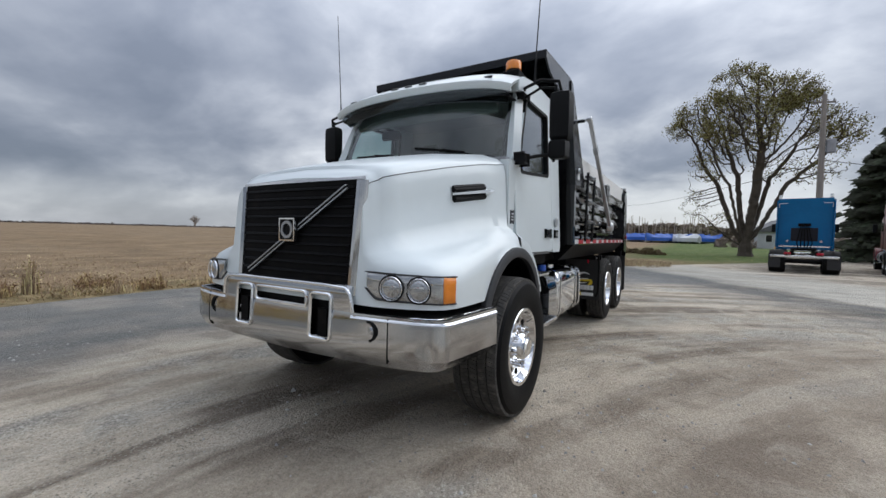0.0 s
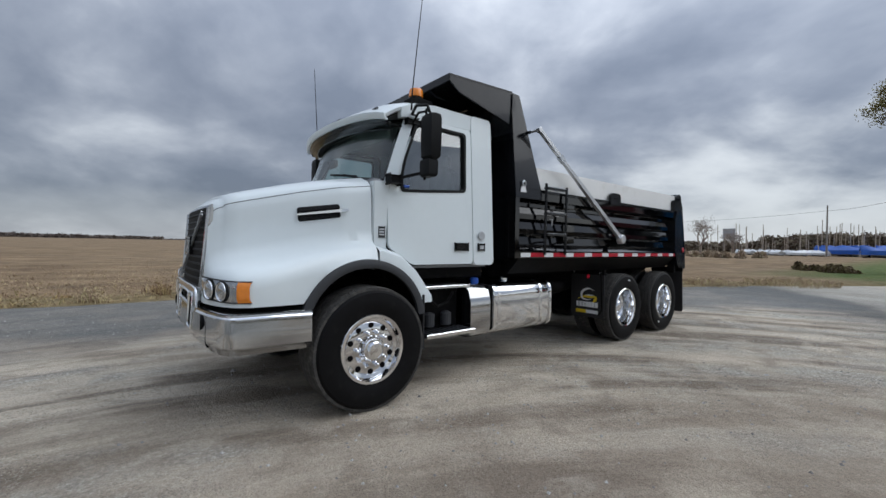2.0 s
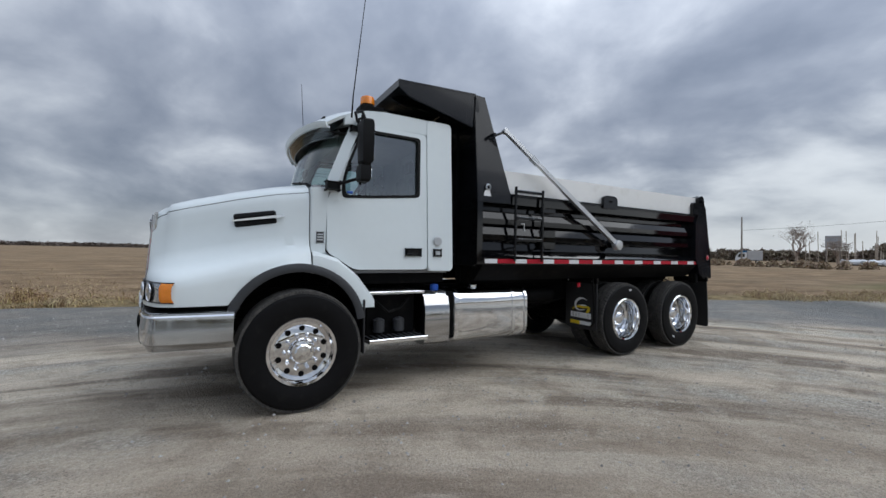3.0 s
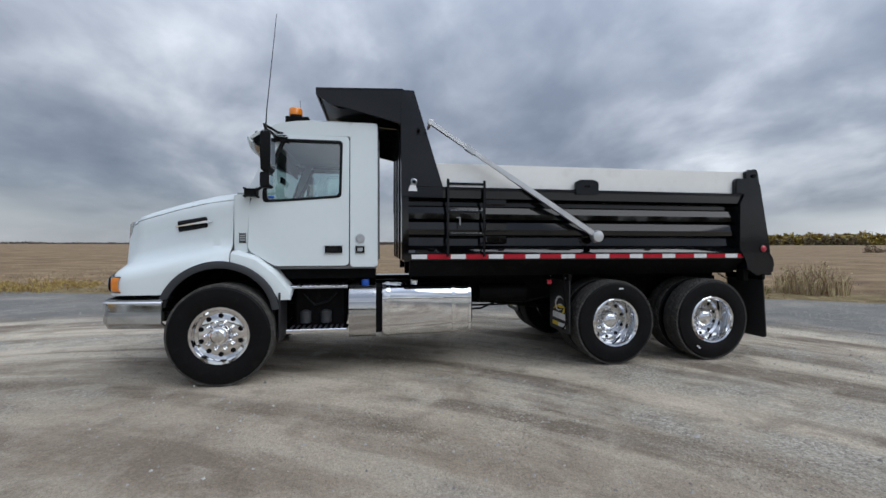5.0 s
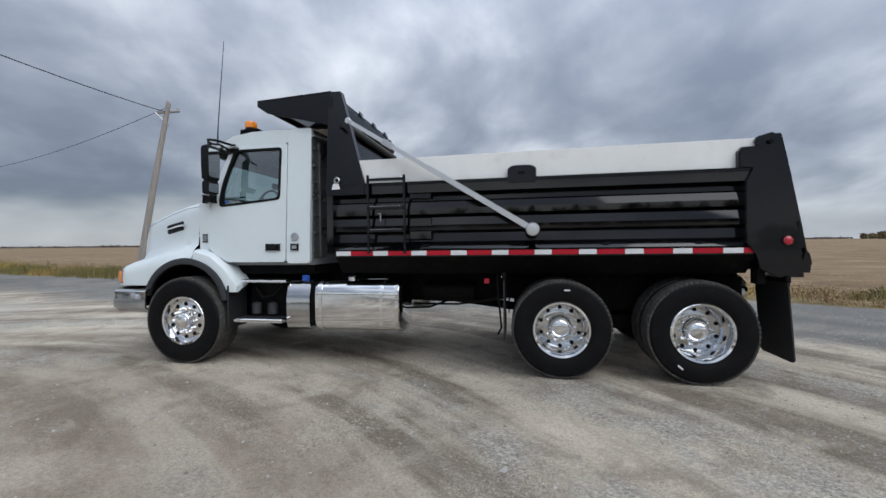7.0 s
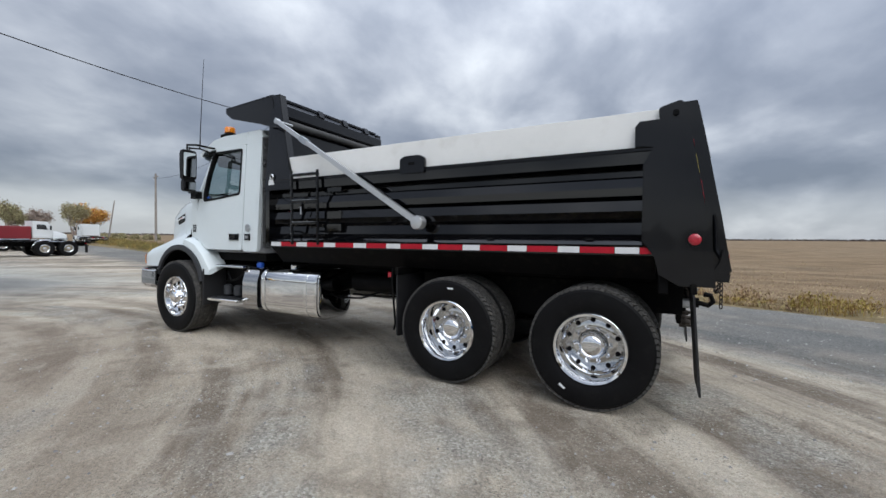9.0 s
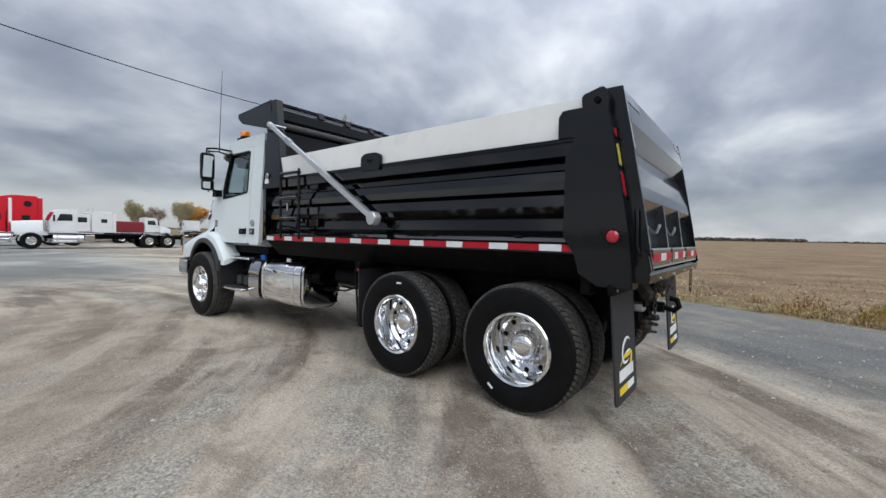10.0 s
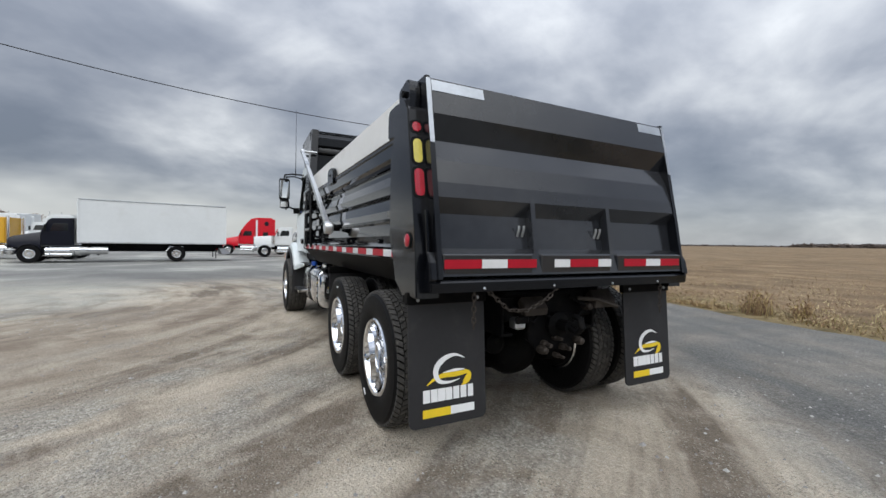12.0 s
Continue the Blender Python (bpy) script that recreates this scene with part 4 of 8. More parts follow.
for s in (-1, 1):
    def lamp_f(u, v, out=0.012):
        x, y = corner(u)
        bulge = out * (1 - (2 * v - 1) ** 4)
        top = 1.155 - 0.018 * u
        bot = 1.000 - 0.018 * u + 0.05 * max(0, 0.14 - u) / 0.14
        return Vector((x - bulge - 0.006, s * (y + bulge * 0.5 + 0.003), bot + (top - bot) * v))
    bm = B()
    sheet(bm, steps(0.0, 1.0, 20), steps(0, 1, 8), lambda u, v: lamp_f(u, v), thick=0.01)
    head = part("headlight", bm, LAMPGLASS, P, "twin round headlight with amber end lens", smooth=50)
    bm = B()
    sheet(bm, steps(0.935, 1.005, 6), steps(-0.005, 1.005, 8), lambda u, v: lamp_f(u, v, 0.018), thick=0.006)
    part("amber_lens", bm, AMBERLENS, head, "amber side lens", smooth=50)
    for v0, v1 in ((-0.045, 0.005), (0.995, 1.045)):
        bm = B()
        sheet(bm, steps(-0.03, 1.02, 20), [v0, v1], lambda u, v: lamp_f(u, v, 0.0) + Vector((-0.008, 0, 0)), thick=0.012)
        part("lamp_bezel", bm, GREYPLASTIC, head)
    for u in (0.350, 0.675):
        c = lamp_f(u, 0.47, 0.012)
        x0, y0 = corner(u - 0.08)
        x1, y1 = corner(u + 0.08)
        ang = math.degrees(math.atan2(x1 - x0, y1 - y0)) * 0.75
        mm = Matrix.Translation(c) @ pose(0, 0, 0, 0, 0, -s * ang)
        part("lamp_ring", revolve(B(), [(0.072, 0.02), (0.073, -0.008), (0.069, -0.013), (0.064, -0.008), (0.062, 0.012)], 28, axis="x")[0], BRIGHT, head, "chrome ring", smooth=60).matrix_basis = mm
        part("lamp_gap", revolve(B(), [(0.080, 0.025), (0.081, -0.004), (0.073, -0.004), (0.072, 0.02)], 28, axis="x")[0], PLASTIC, head).matrix_basis = mm
        part("lamp_lens", disc(B(), [(0.063, 0.006), (0.058, -0.008), (0.040, -0.016), (0.014, -0.020)], 24, axis="x"), LAMPGLASS, head, smooth=60).matrix_basis = mm

# --- stainless bumper
PLAN = [(1.290, -0.625), (1.235, -1.16), (1.215, -1.235), (1.16, -1.295), (1.06, -1.338), (0.93, -1.368), (0.80, -1.388), (0.70, -1.400), (0.60, -1.407), (0.42, -1.411), (0.34, -1.412), (0.0, -1.415)]
LEN = [0.0]
for (ya, xa), (yb, xb) in zip(PLAN, PLAN[1:]):
    LEN.append(LEN[-1] + math.hypot(yb - ya, xb - xa))
TOT = LEN[-1]


def bump_f(u, z, out=0.0):
    """u from the left end (-1) through the middle (0) to the right end (1)."""
    s = (1 - abs(u)) * TOT
    i = max(k for k in range(len(LEN)) if LEN[k] <= s + 1e-9)
    i = min(i, len(LEN) - 2)
    t = (s - LEN[i]) / (LEN[i + 1] - LEN[i])
    y, x = PLAN[i][0] + (PLAN[i + 1][0] - PLAN[i][0]) * t, PLAN[i][1] + (PLAN[i + 1][1] - PLAN[i][1]) * t
    o = lerp(z, ((0.565, -0.075), (0.61, -0.03), (0.66, 0.0), (0.775, 0.0), (0.795, -0.004), (0.885, -0.006), (0.905, -0.020), (0.91, -0.012), (1.04, -0.014), (1.06, -0.03))) + out
    k = abs(y) / 1.3
    return Vector((x - o * (1 - 0.75 * k * k), math.copysign(1, u) * (y + o * 0.75 * k * k), z + (0.03 * abs(y) / 1.2 if z < 0.62 else 0)))


def u_of(y):
    for (ya, xa), (yb, xb), la, lb in zip(PLAN, PLAN[1:], LEN, LEN[1:]):
        if yb <= y <= ya:
            return 1 - (la + (lb - la) * (ya - y) / (ya - yb)) / TOT
    return 0.0


us = sorted({0.0} | {k * (1 - l / TOT) for l in LEN for k in (-1, 1)} | {k * u_of(y) for y in (0.64, 0.52, 0.48, 0.30, 0.26, 0.90) for k in (-1, 1)})
zs = [0.565, 0.585, 0.61, 0.66, 0.72, 0.775, 0.795, 0.84, 0.90]
yu = lambda u: abs(bump_f(u, 0.7).y)
bm = B()
sheet(bm, us, zs, bump_f, thick=0.02, hole=lambda u, z: (0.30 < yu(u) < 0.48 and 0.70 < z))
bumper = part("bumper", bm, BRUSHED, P, "polished stainless wraparound bumper with slots", smooth=38)
for k in (-1, 1):
    bm = B()
    sheet(bm, sorted(u for u in us if u * k > 0 and yu(u) > 0.638), [0.0, 0.3, 1.0], lambda u, v: bump_f(u, 0.868 + 0.036 * v, 0.006 - 0.045 * v * v), thick=0.008)
    part("bumper_top_edge", bm, CHROME, bumper, "bright bevelled top edge", smooth=50)
bm = B()
cu = [u for u in us if yu(u) < 0.642]
sheet(bm, cu, [0.90, 0.93, 1.0, 1.035, 1.06], bump_f, thick=0.02, hole=lambda u, z: (0.30 < yu(u) < 0.48 and z < 1.0) or (yu(u) < 0.26 and 0.90 < z < 1.0))
part("bumper_centre", bm, BRUSHED, bumper, smooth=38)
# rolled lips and dark backing
for y0, y1 in ((-0.48, -0.30), (0.30, 0.48)):
    part("slot_lip", box(B(), -1.412, -1.355, y0, y1, 0.685, 0.722, 0.012, seg=3), CHROME, bumper)
    part("slot_backing", box(B(), -1.356, -1.350, y0 - 0.02, y1 + 0.02, 0.66, 1.02), CHASSIS, bumper)
part("slot_lip", box(B(), -1.412, -1.355, -0.26, 0.26, 0.868, 0.908, 0.012, seg=3), CHROME, bumper)
part("slot_backing", box(B(), -1.358, -1.352, -0.275, 0.275, 0.88, 1.02), CHASSIS, bumper)
# rolled edges round the slots and along the raised middle
for y0, y1, z0, z1 in ((-0.48, -0.30, 0.705, 0.995), (0.30, 0.48, 0.705, 0.995), (-0.26, 0.26, 0.895, 0.995)):
    loop = rounded([(y0, z0), (y1, z0), (y1, z1), (y0, z1)], 0.03, 3)
    part("slot_edge", tube(B(), [bump_f(math.copysign(u_of(abs(y)), y) if y else 0.0, z, 0.004) for y, z in loop + loop[:1]], 0.011, 6, False), CHROME, bumper, smooth=50)
half = [(0.0, 1.052), (0.40, 1.052), (0.60, 1.045), (0.632, 1.01), (0.645, 0.96), (0.655, 0.90)]
rim = [(-y, z) for y, z in half[:0:-1]] + half
part("centre_edge", tube(B(), [bump_f(math.copysign(u_of(abs(y)), y) if y else 0.0, z, 0.006) for y, z in rim], 0.014, 8), CHROME, bumper, smooth=50)
for s in (-1, 1):
    for k in range(1):
        part("tow_pin", box(B(), -1.37, -1.33, s * 0.39 - 0.02, s * 0.39 + 0.02, 0.74 + 0.09 * k, 0.77 + 0.09 * k, 0.006), STEEL, bumper)
    bm = B()
    a, b = u_of(0.64), 1.0
    sheet(bm, [s * u for u in steps(u_of(0.64), 1.0, 14)], [0.0, 1.0], lambda u, v: bump_f(u, 0.90) + (Vector((0.16 if abs(bump_f(u, 0.9).y) < 1.1 else 0.05, -s * 0.02 * (1 + 6 * (abs(bump_f(u, 0.9).y) > 1.1)), 0.02)) if v else Vector((0.012, -s * 0.01, 0))), thick=0.012)
    part("bumper_pad", bm, PLASTIC, bumper, "black rubber bumper top")
    part("bumper_seam", loft(B(), [[bump_f(s * u_of(0.90), z, o) + Vector((0, w, 0)) for o, w in ((0.002, -0.004), (0.002, 0.004), (-0.02, 0.004), (-0.02, -0.004))] for z in (0.62, 0.66, 0.775, 0.795, 0.89)]), CHASSIS, bumper)
    c = bump_f(s * u_of(0.77), 0.80, 0.0)
    part("fog_lamp_recess", revolve(B(), [(0.062, 0.03), (0.064, -0.004), (0.050, -0.005), (0.047, 0.02)], 24, axis="x")[0], PLASTIC, bumper).matrix_basis = Matrix.Translation(c + Vector((0.004, 0, 0))) @ pose(0, 0, 0, 0, 0, s * 9)
    part("fog_lamp", disc(B(), [(0.047, 0.02), (0.042, 0.004), (0.022, -0.002), (0.006, -0.004)], 20, axis="x"), LAMPGLASS, bumper, smooth=60).matrix_basis = Matrix.Translation(c + Vector((0.004, 0, 0))) @ pose(0, 0, 0, 0, 0, s * 9)
    part("bumper_bracket", box(B(), -1.40, -0.9, s * 0.40 - 0.04, s * 0.40 + 0.04, 0.66, 0.9), CHASSIS, bumper)
part("lower_valance", prism(B(), [(-1.30, 0.60), (-1.26, 0.56), (-1.0, 0.54), (-1.0, 0.66), (-1.28, 0.68)], "y", -0.45, 0.45, 0.006), BLACKSATIN, P, "dark lower bumper valance")
part("radiator", box(B(), -1.28, -1.15, -0.55, 0.55, 0.6, 1.6), CHASSIS, P)

# --- cab
bm = B()
box(bm, 0.03, 0.10, -1.05, 1.05, 1.20, 2.06)
box(bm, 0.05, 1.56, -1.0, 1.0, 1.20, 1.26)
box(bm, 1.525, 1.565, -1.075, 1.075, 1.22, 2.0)
box(bm, 1.525, 1.565, -1.02, 1.02, 2.0, 2.86)
cab = part("cab_floor_and_back", bm, CABGREY, P)
for s in (-1, 1):
    # quarter panel behind the door, cowl side, sill and pillar
    bm = B()
    prism(bm, rounded([(1.262, 1.225), (1.575, 1.225), (1.575, 2.0), (1.575, 2.91), (1.262, 2.91)], 0.035, 4), "y", s * 1.06, s * 1.115, 0.012)
    for q in (1.5, 1.98, 2.2, 2.45, 2.7):
        bmesh.ops.bisect_plane(bm, geom=bm.verts[:] + bm.edges[:] + bm.faces[:], plane_co=(0, 0, q), plane_no=(0, 0, 1))
    part("cab_quarter_panel", tumble(bm), WHITE, P, smooth=35)
    bm = B()
    prism(bm, [(0.003, 1.30), (0.10, 1.345), (0.152, 1.40), (0.153, 1.92), (0.19, 2.05), (0.003, 2.03)], "y", s * 1.0, s * 1.088, 0.010)
    box(bm, 0.02, 0.40, s * 0.98, s * 1.055, 1.26, 1.98)
    part("cowl_panel", bm, WHITE, P, smooth=35)
    bm = B()
    loft(bm, [[(x - 0.07, s * (y - 0.005), z), (x + 0.035, s * (y + 0.03), z), (x + 0.055, s * (y - 0.03), z), (x - 0.04, s * (y - 0.07), z)] for x, y, z in ((0.185, 1.07, 2.0), (0.26, 1.05, 2.2), (0.36, 1.015, 2.45), (0.455, 0.985, 2.68), (0.50, 0.965, 2.80))])
    part("windscreen_pillar", bm, WHITE, P, smooth=30)
    part("cab_header", prism(B(), [(0.33, 2.70), (0.50, 2.738), (1.262, 2.738), (1.262, 2.905), (0.75, 2.905), (0.47, 2.87), (0.33, 2.80)], "y", s * 0.96, s * 1.030, 0.006), WHITE, P)
    # door with an open window frame
    outer = rounded([(0.158, 1.415), (0.435, 1.24), (1.248, 1.24), (1.252, 2.735), (0.545, 2.735), (0.215, 2.06), (0.158, 1.92)], 0.05, 5)
    inner = rounded([(0.320, 1.965), (0.60, 1.985), (1.150, 2.035), (1.165, 2.675), (0.515, 2.675), (0.360, 2.28), (0.315, 2.1)], 0.05, 5)
    bm = B()
    ys = (s * 1.062, s * 1.116)
    band(bm, outer, inner, "y", *ys)
    # lower skin is bound to the window line by the band; a crease line below the window
    door = part("door", tumble(bm), WHITE, P, "white cab door with black window seal", smooth=30)
    ctr = Vector((0.77, 2.0))
    grow = lambda pts, k, c: [((x - c[0]) * k + c[0], (z - c[1]) * k + c[1]) for x, z in pts]
    oc, ic = (0.70, 1.98), (0.77, 2.36)
    bm = B()
    band(bm, grow(outer, 1.010, oc), grow(outer, 0.97, oc), "y", s * 1.045, s * 1.085)
    part("door_seal", tumble(bm), PLASTIC, door)
    bm = B()
    band(bm, grow(inner, 1.035, ic), grow(inner, 0.955, ic), "y", s * 1.07, s * 1.121)
    part("window_seal", tumble(bm), PLASTIC, door, "black rubber window seal")
    bm = B()
    bm.faces.new([bm.verts.new((x, s * 1.088, z)) for x, z in grow(inner, 0.985, ic)])
    g = part("window_pane", tumble(bm), GLASS, door)
    g.visible_shadow = False
    hd = part("door_handle", box(B(), 0.985, 1.175, s * 1.112, s * 1.124, 1.385, 1.468, 0.008), PLASTIC, door, "black recessed door handle")
    part("handle_flap", box(B(), 0.998, 1.13, s * 1.122, s * 1.132, 1.405, 1.455, 0.006), BLACKSATIN, hd)
    part("keyhole_plate", box(B(), 1.325, 1.425, s * 1.112, s * 1.122, 1.385, 1.465, 0.008), PLASTIC, P, "black plate with latch")
    part("latch_face", box(B(), 1.345, 1.405, s * 1.12, s * 1.126, 1.405, 1.445, 0.004), STEEL, P)
    part("round_badge", disc(B(), [(0.052, s * 1.113), (0.052, s * 1.119), (0.044, s * 1.121), (0.02, s * 1.121)], 24, (1.378, 0, 1.555)), STEEL, P, "round metal badge")
    part("side_badge", box(B(), 0.062, 0.128, s * 1.083, s * 1.093, 1.50, 1.605, 0.006), GREYPLASTIC, P, "dark square engine badge")
    for z in (1.53, 1.555, 1.58):
        part("badge_line", box(B(), 0.068, 0.122, s * 1.092, s * 1.096, z - 0.007, z + 0.007), STEEL, P)
# crease below the window and gap line between door and quarter are left by the seals

# windscreen
def ws(u, v):
    y = u * (0.985 - 0.02 * v)
    k = abs(u) ** 2.4
    xb, xt = -0.01 + 0.20 * k, 0.155 + 0.255 * k
    zb, zt = 2.115 - 0.06 * k, 2.70 - 0.02 * k
    return Vector((xb + (xt - xb) * v - 0.012 * math.sin(math.pi * v), y, zb + (zt - zb) * v))


bm = B()
sheet(bm, steps(-1, 1, 20), steps(0, 1, 8), ws)
g = part("windscreen", bm, WINDSHIELD, P, "large tinted windscreen", smooth=60)
g.visible_shadow = False
bm = B()
sheet(bm, [-1.02, -0.955] + steps(-0.9, 0.9, 12) + [0.955, 1.02], [-0.04, 0.045, 0.3, 0.6, 0.93, 1.06], lambda u, v: ws(max(-1, min(1, u)), v) + Vector((0.008, (u - max(-1, min(1, u))) * 1.0, 0)),
      hole=lambda u, v: abs(u) < 0.955 and 0.045 < v < 0.93, thick=0.012)
part("windscreen_seal", bm, PLASTIC, P)
for y0, y1 in ((-0.75, -0.15), (0.05, 0.65)):
    arm = part("wiper", tube(B(), [ws(y0, 0.02) + Vector((-0.03, 0, 0)), ws((y0 + y1) / 2, 0.10) + Vector((-0.03, 0, 0))], 0.008, 6), PLASTIC, P, "black windscreen wiper")
    part("wiper_blade", tube(B(), [ws(y0 + 0.1, 0.06) + Vector((-0.02, 0, 0)), ws(y1, 0.14) + Vector((-0.02, 0, 0))], 0.011, 6), PLASTIC, arm)
part("cowl_top", loft(B(), [[(lerp(abs(u), ((0, -0.06), (1, 0.14))) + a, u * 1.03, 2.055 - 0.04 * u * u + c) for a, c in ((-0.05, 0.0), (0.0, 0.05), (0.12, 0.045), (0.12, 0.0))] for u in steps(-1, 1, 10)]), PLASTIC, P)


def roof_f(u, v, inner=0.0):
    y = u * (1.025 - inner)
    xf = -0.03 + 0.19 * abs(u) ** 2.2
    x = xf + (1.585 - xf) * v
    t = min(1.0, v / 0.55)
    top = 2.745 + 0.240 * (1 - (1 - t) ** 2.8) - 0.03 * max(0, (v - 0.7) / 0.3)
    edge = (abs(u) ** 7) * lerp(v, ((0, 0.045), (0.3, 0.085), (0.6, 0.085), (1, 0.06)))
    rear = 0.09 * max(0.0, (v - 0.93) / 0.07) ** 2
    return Vector((x, y, top - edge - rear - inner))


bm = B()
sheet(bm, steps(-1, 1, 28), [0, 0.015, 0.04, 0.09, 0.16, 0.25, 0.35, 0.45, 0.55, 0.65, 0.75, 0.85, 0.93, 0.965, 1.0], roof_f, thick=0.03)
roof = part("roof", bm, WHITE, P, "white cab roof with moulded visor", smooth=40)
bm = B()
sheet(bm, steps(-0.995, 0.995, 24), [0.0, 0.25, 0.6, 0.85, 1.0], lambda u, v: roof_f(u, 0.004) + Vector((-0.006 + 0.02 * v * v + 0.05 * max(0, v - 0.85), 0, -0.002 - 0.036 * min(1, v / 0.85) - 0.004 * v)), thick=0.02)
part("visor_lip", bm, WHITE, roof, smooth=40)
bm = B()
sheet(bm, steps(-0.97, 0.97, 16), [0.0, 1.0], lambda u, v: roof_f(u, 0.02) + Vector((0.03, 0, -0.10)) + Vector((0.16 * v, 0, 0.0)), thick=0.015)
part("sun_visor", bm, PLASTIC, roof)
# smoked outer visor under the roof's edge, with a thin pale rim
bm = B()
sheet(bm, steps(-0.97, 0.97, 20), steps(0.0, 1.0, 4), lambda u, v: roof_f(u, 0.004) * (1 - 0.82 * v) + (ws(u, 0.80) + Vector((-0.035, 0, 0.0))) * (0.82 * v) + Vector((0.006, 0, -0.036 * (1 - v) - 0.012 * math.sin(math.pi * v))), thick=0.008)
part("smoked_visor", bm, SMOKE, roof, "dark smoked visor over the windscreen", smooth=50)
part("visor_rim", tube(B(), [roof_f(u, 0.004) * 0.18 + (ws(u, 0.80) + Vector((-0.035, 0, 0.0))) * 0.82 + Vector((0.004, 0, 0)) for u in steps(-0.97, 0.97, 20)], 0.006, 6), STEEL, roof, smooth=50)
for u in (-0.78, -0.16, 0.0, 0.16, 0.78):
    c = roof_f(u, 0.06)
    part("marker_lamp", box(B(), -0.018, 0.018, -0.04, 0.04, -0.008, 0.012, 0.008), GREYPLASTIC, roof).matrix_basis = Matrix.Translation(c) @ pose(0, 0, 0, 0, -30, 0)
# grey back wall with ribs and rivets
back = part("back_panel", box(B(), 1.567, 1.578, -1.03, 1.03, 1.28, 2.80, 0.004), CABBACK, P, "grey riveted cab back panel")
for k in range(7):
    z = 1.40 + 0.21 * k
    part("back_rib", box(B(), 1.576, 1.590, -1.0, 1.0, z - 0.012, z + 0.012, 0.004), CABBACK, back)
for y in (-0.84, 0.84):
    part("back_post", box(B(), 1.576, 1.600, y - 0.025, y + 0.025, 1.30, 2.76, 0.005), CABBACK, back)
rv = None
for y in (-1.0, -0.88):
    for k in range(12):
        m = pose(1.58, y, 1.36 + 0.12 * k)
        if rv is None:
            rv = part("rivet", disc(B(), [(0.012, 0), (0.010, 0.006), (0.004, 0.009)], 8, axis="x"), CABBACK, back)
            rv.matrix_basis = m
        else:
            share(rv, m, back)
part("cab_support", box(B(), 1.35, 1.55, -0.5, 0.5, 1.0, 1.21, 0.01), CHASSIS, P)
part("cab_underside", box(B(), 0.2, 1.55, -0.95, 0.95, 1.08, 1.195, 0.01), CHASSIS, P)
# cab interior
part("dashboard", loft(B(), [[(x, y, z) for x, z in ((0.11, 1.6), (0.11, 2.04), (0.28, 2.07), (0.42, 2.0), (0.46, 1.8), (0.40, 1.6))] for y in (-0.98, 0.98)]), INTERIOR, P)
for y in (-0.52, 0.52):
    seat = part("seat", box(B(), 0.75, 1.22, y - 0.25, y + 0.25, 1.55, 1.72, 0.05, seg=2), SEATM, P, "grey cloth seat")
    part("seat_back", box(B(), 1.20, 1.34, y - 0.24, y + 0.24, 1.66, 2.35, 0.05, seg=2), SEATM, seat)
    part("headrest", box(B(), 1.24, 1.33, y - 0.13, y + 0.13, 2.36, 2.54, 0.035, seg=2), SEATM, seat)
    part("seat_base", box(B(), 0.85, 1.15, y - 0.18, y + 0.18, 1.26, 1.56, 0.02), INTERIOR, seat)
sw = [(0.62 + 0.085 * math.sin(t) , -0.52 + 0.22 * math.cos(t), 2.02 + 0.20 * math.sin(t)) for t in steps(0, 2 * math.pi, 28)]
wheel_s = part("steering_wheel", tube(B(), sw, 0.016, 8, False), PLASTIC, P, "black steering wheel", smooth=60)
for t in (0.5, 2.64, 4.71):
    part("spoke", tube(B(), [(0.60, -0.52, 2.02), (0.62 + 0.085 * math.sin(t), -0.52 + 0.22 * math.cos(t), 2.02 + 0.20 * math.sin(t))], 0.014, 6), PLASTIC, wheel_s)
part("steering_column", tube(B(), [(0.60, -0.52, 2.02), (0.40, -0.52, 1.93)], 0.035, 10), PLASTIC, P)
part("headliner", box(B(), 0.36, 1.54, -0.93, 0.93, 2.77, 2.785), CABGREY, P)
part("inner_back_wall", box(B(), 1.49, 1.52, -0.97, 0.97, 1.26, 2.2), INTERIOR, P)
# full-width board added for the visor's dark shade across the windscreen top
part("sun_blind", box(B(), 0.30, 0.33, -0.85, 0.85, 2.52, 2.70, 0.01), INTERIOR, P)
# small blue plate drawn for a reflection low in the side window
part("blue_tag", box(B(), 0.36, 0.42, -1.062, -1.05, 2.005, 2.03, 0.004), BLUECAP, P, "blue reflection low in the window, drawn as a small plate")
part("inner_mirror", box(B(), 0.20, 0.23, 0.20, 0.44, 2.36, 2.46, 0.03, seg=3), PLASTIC, P)

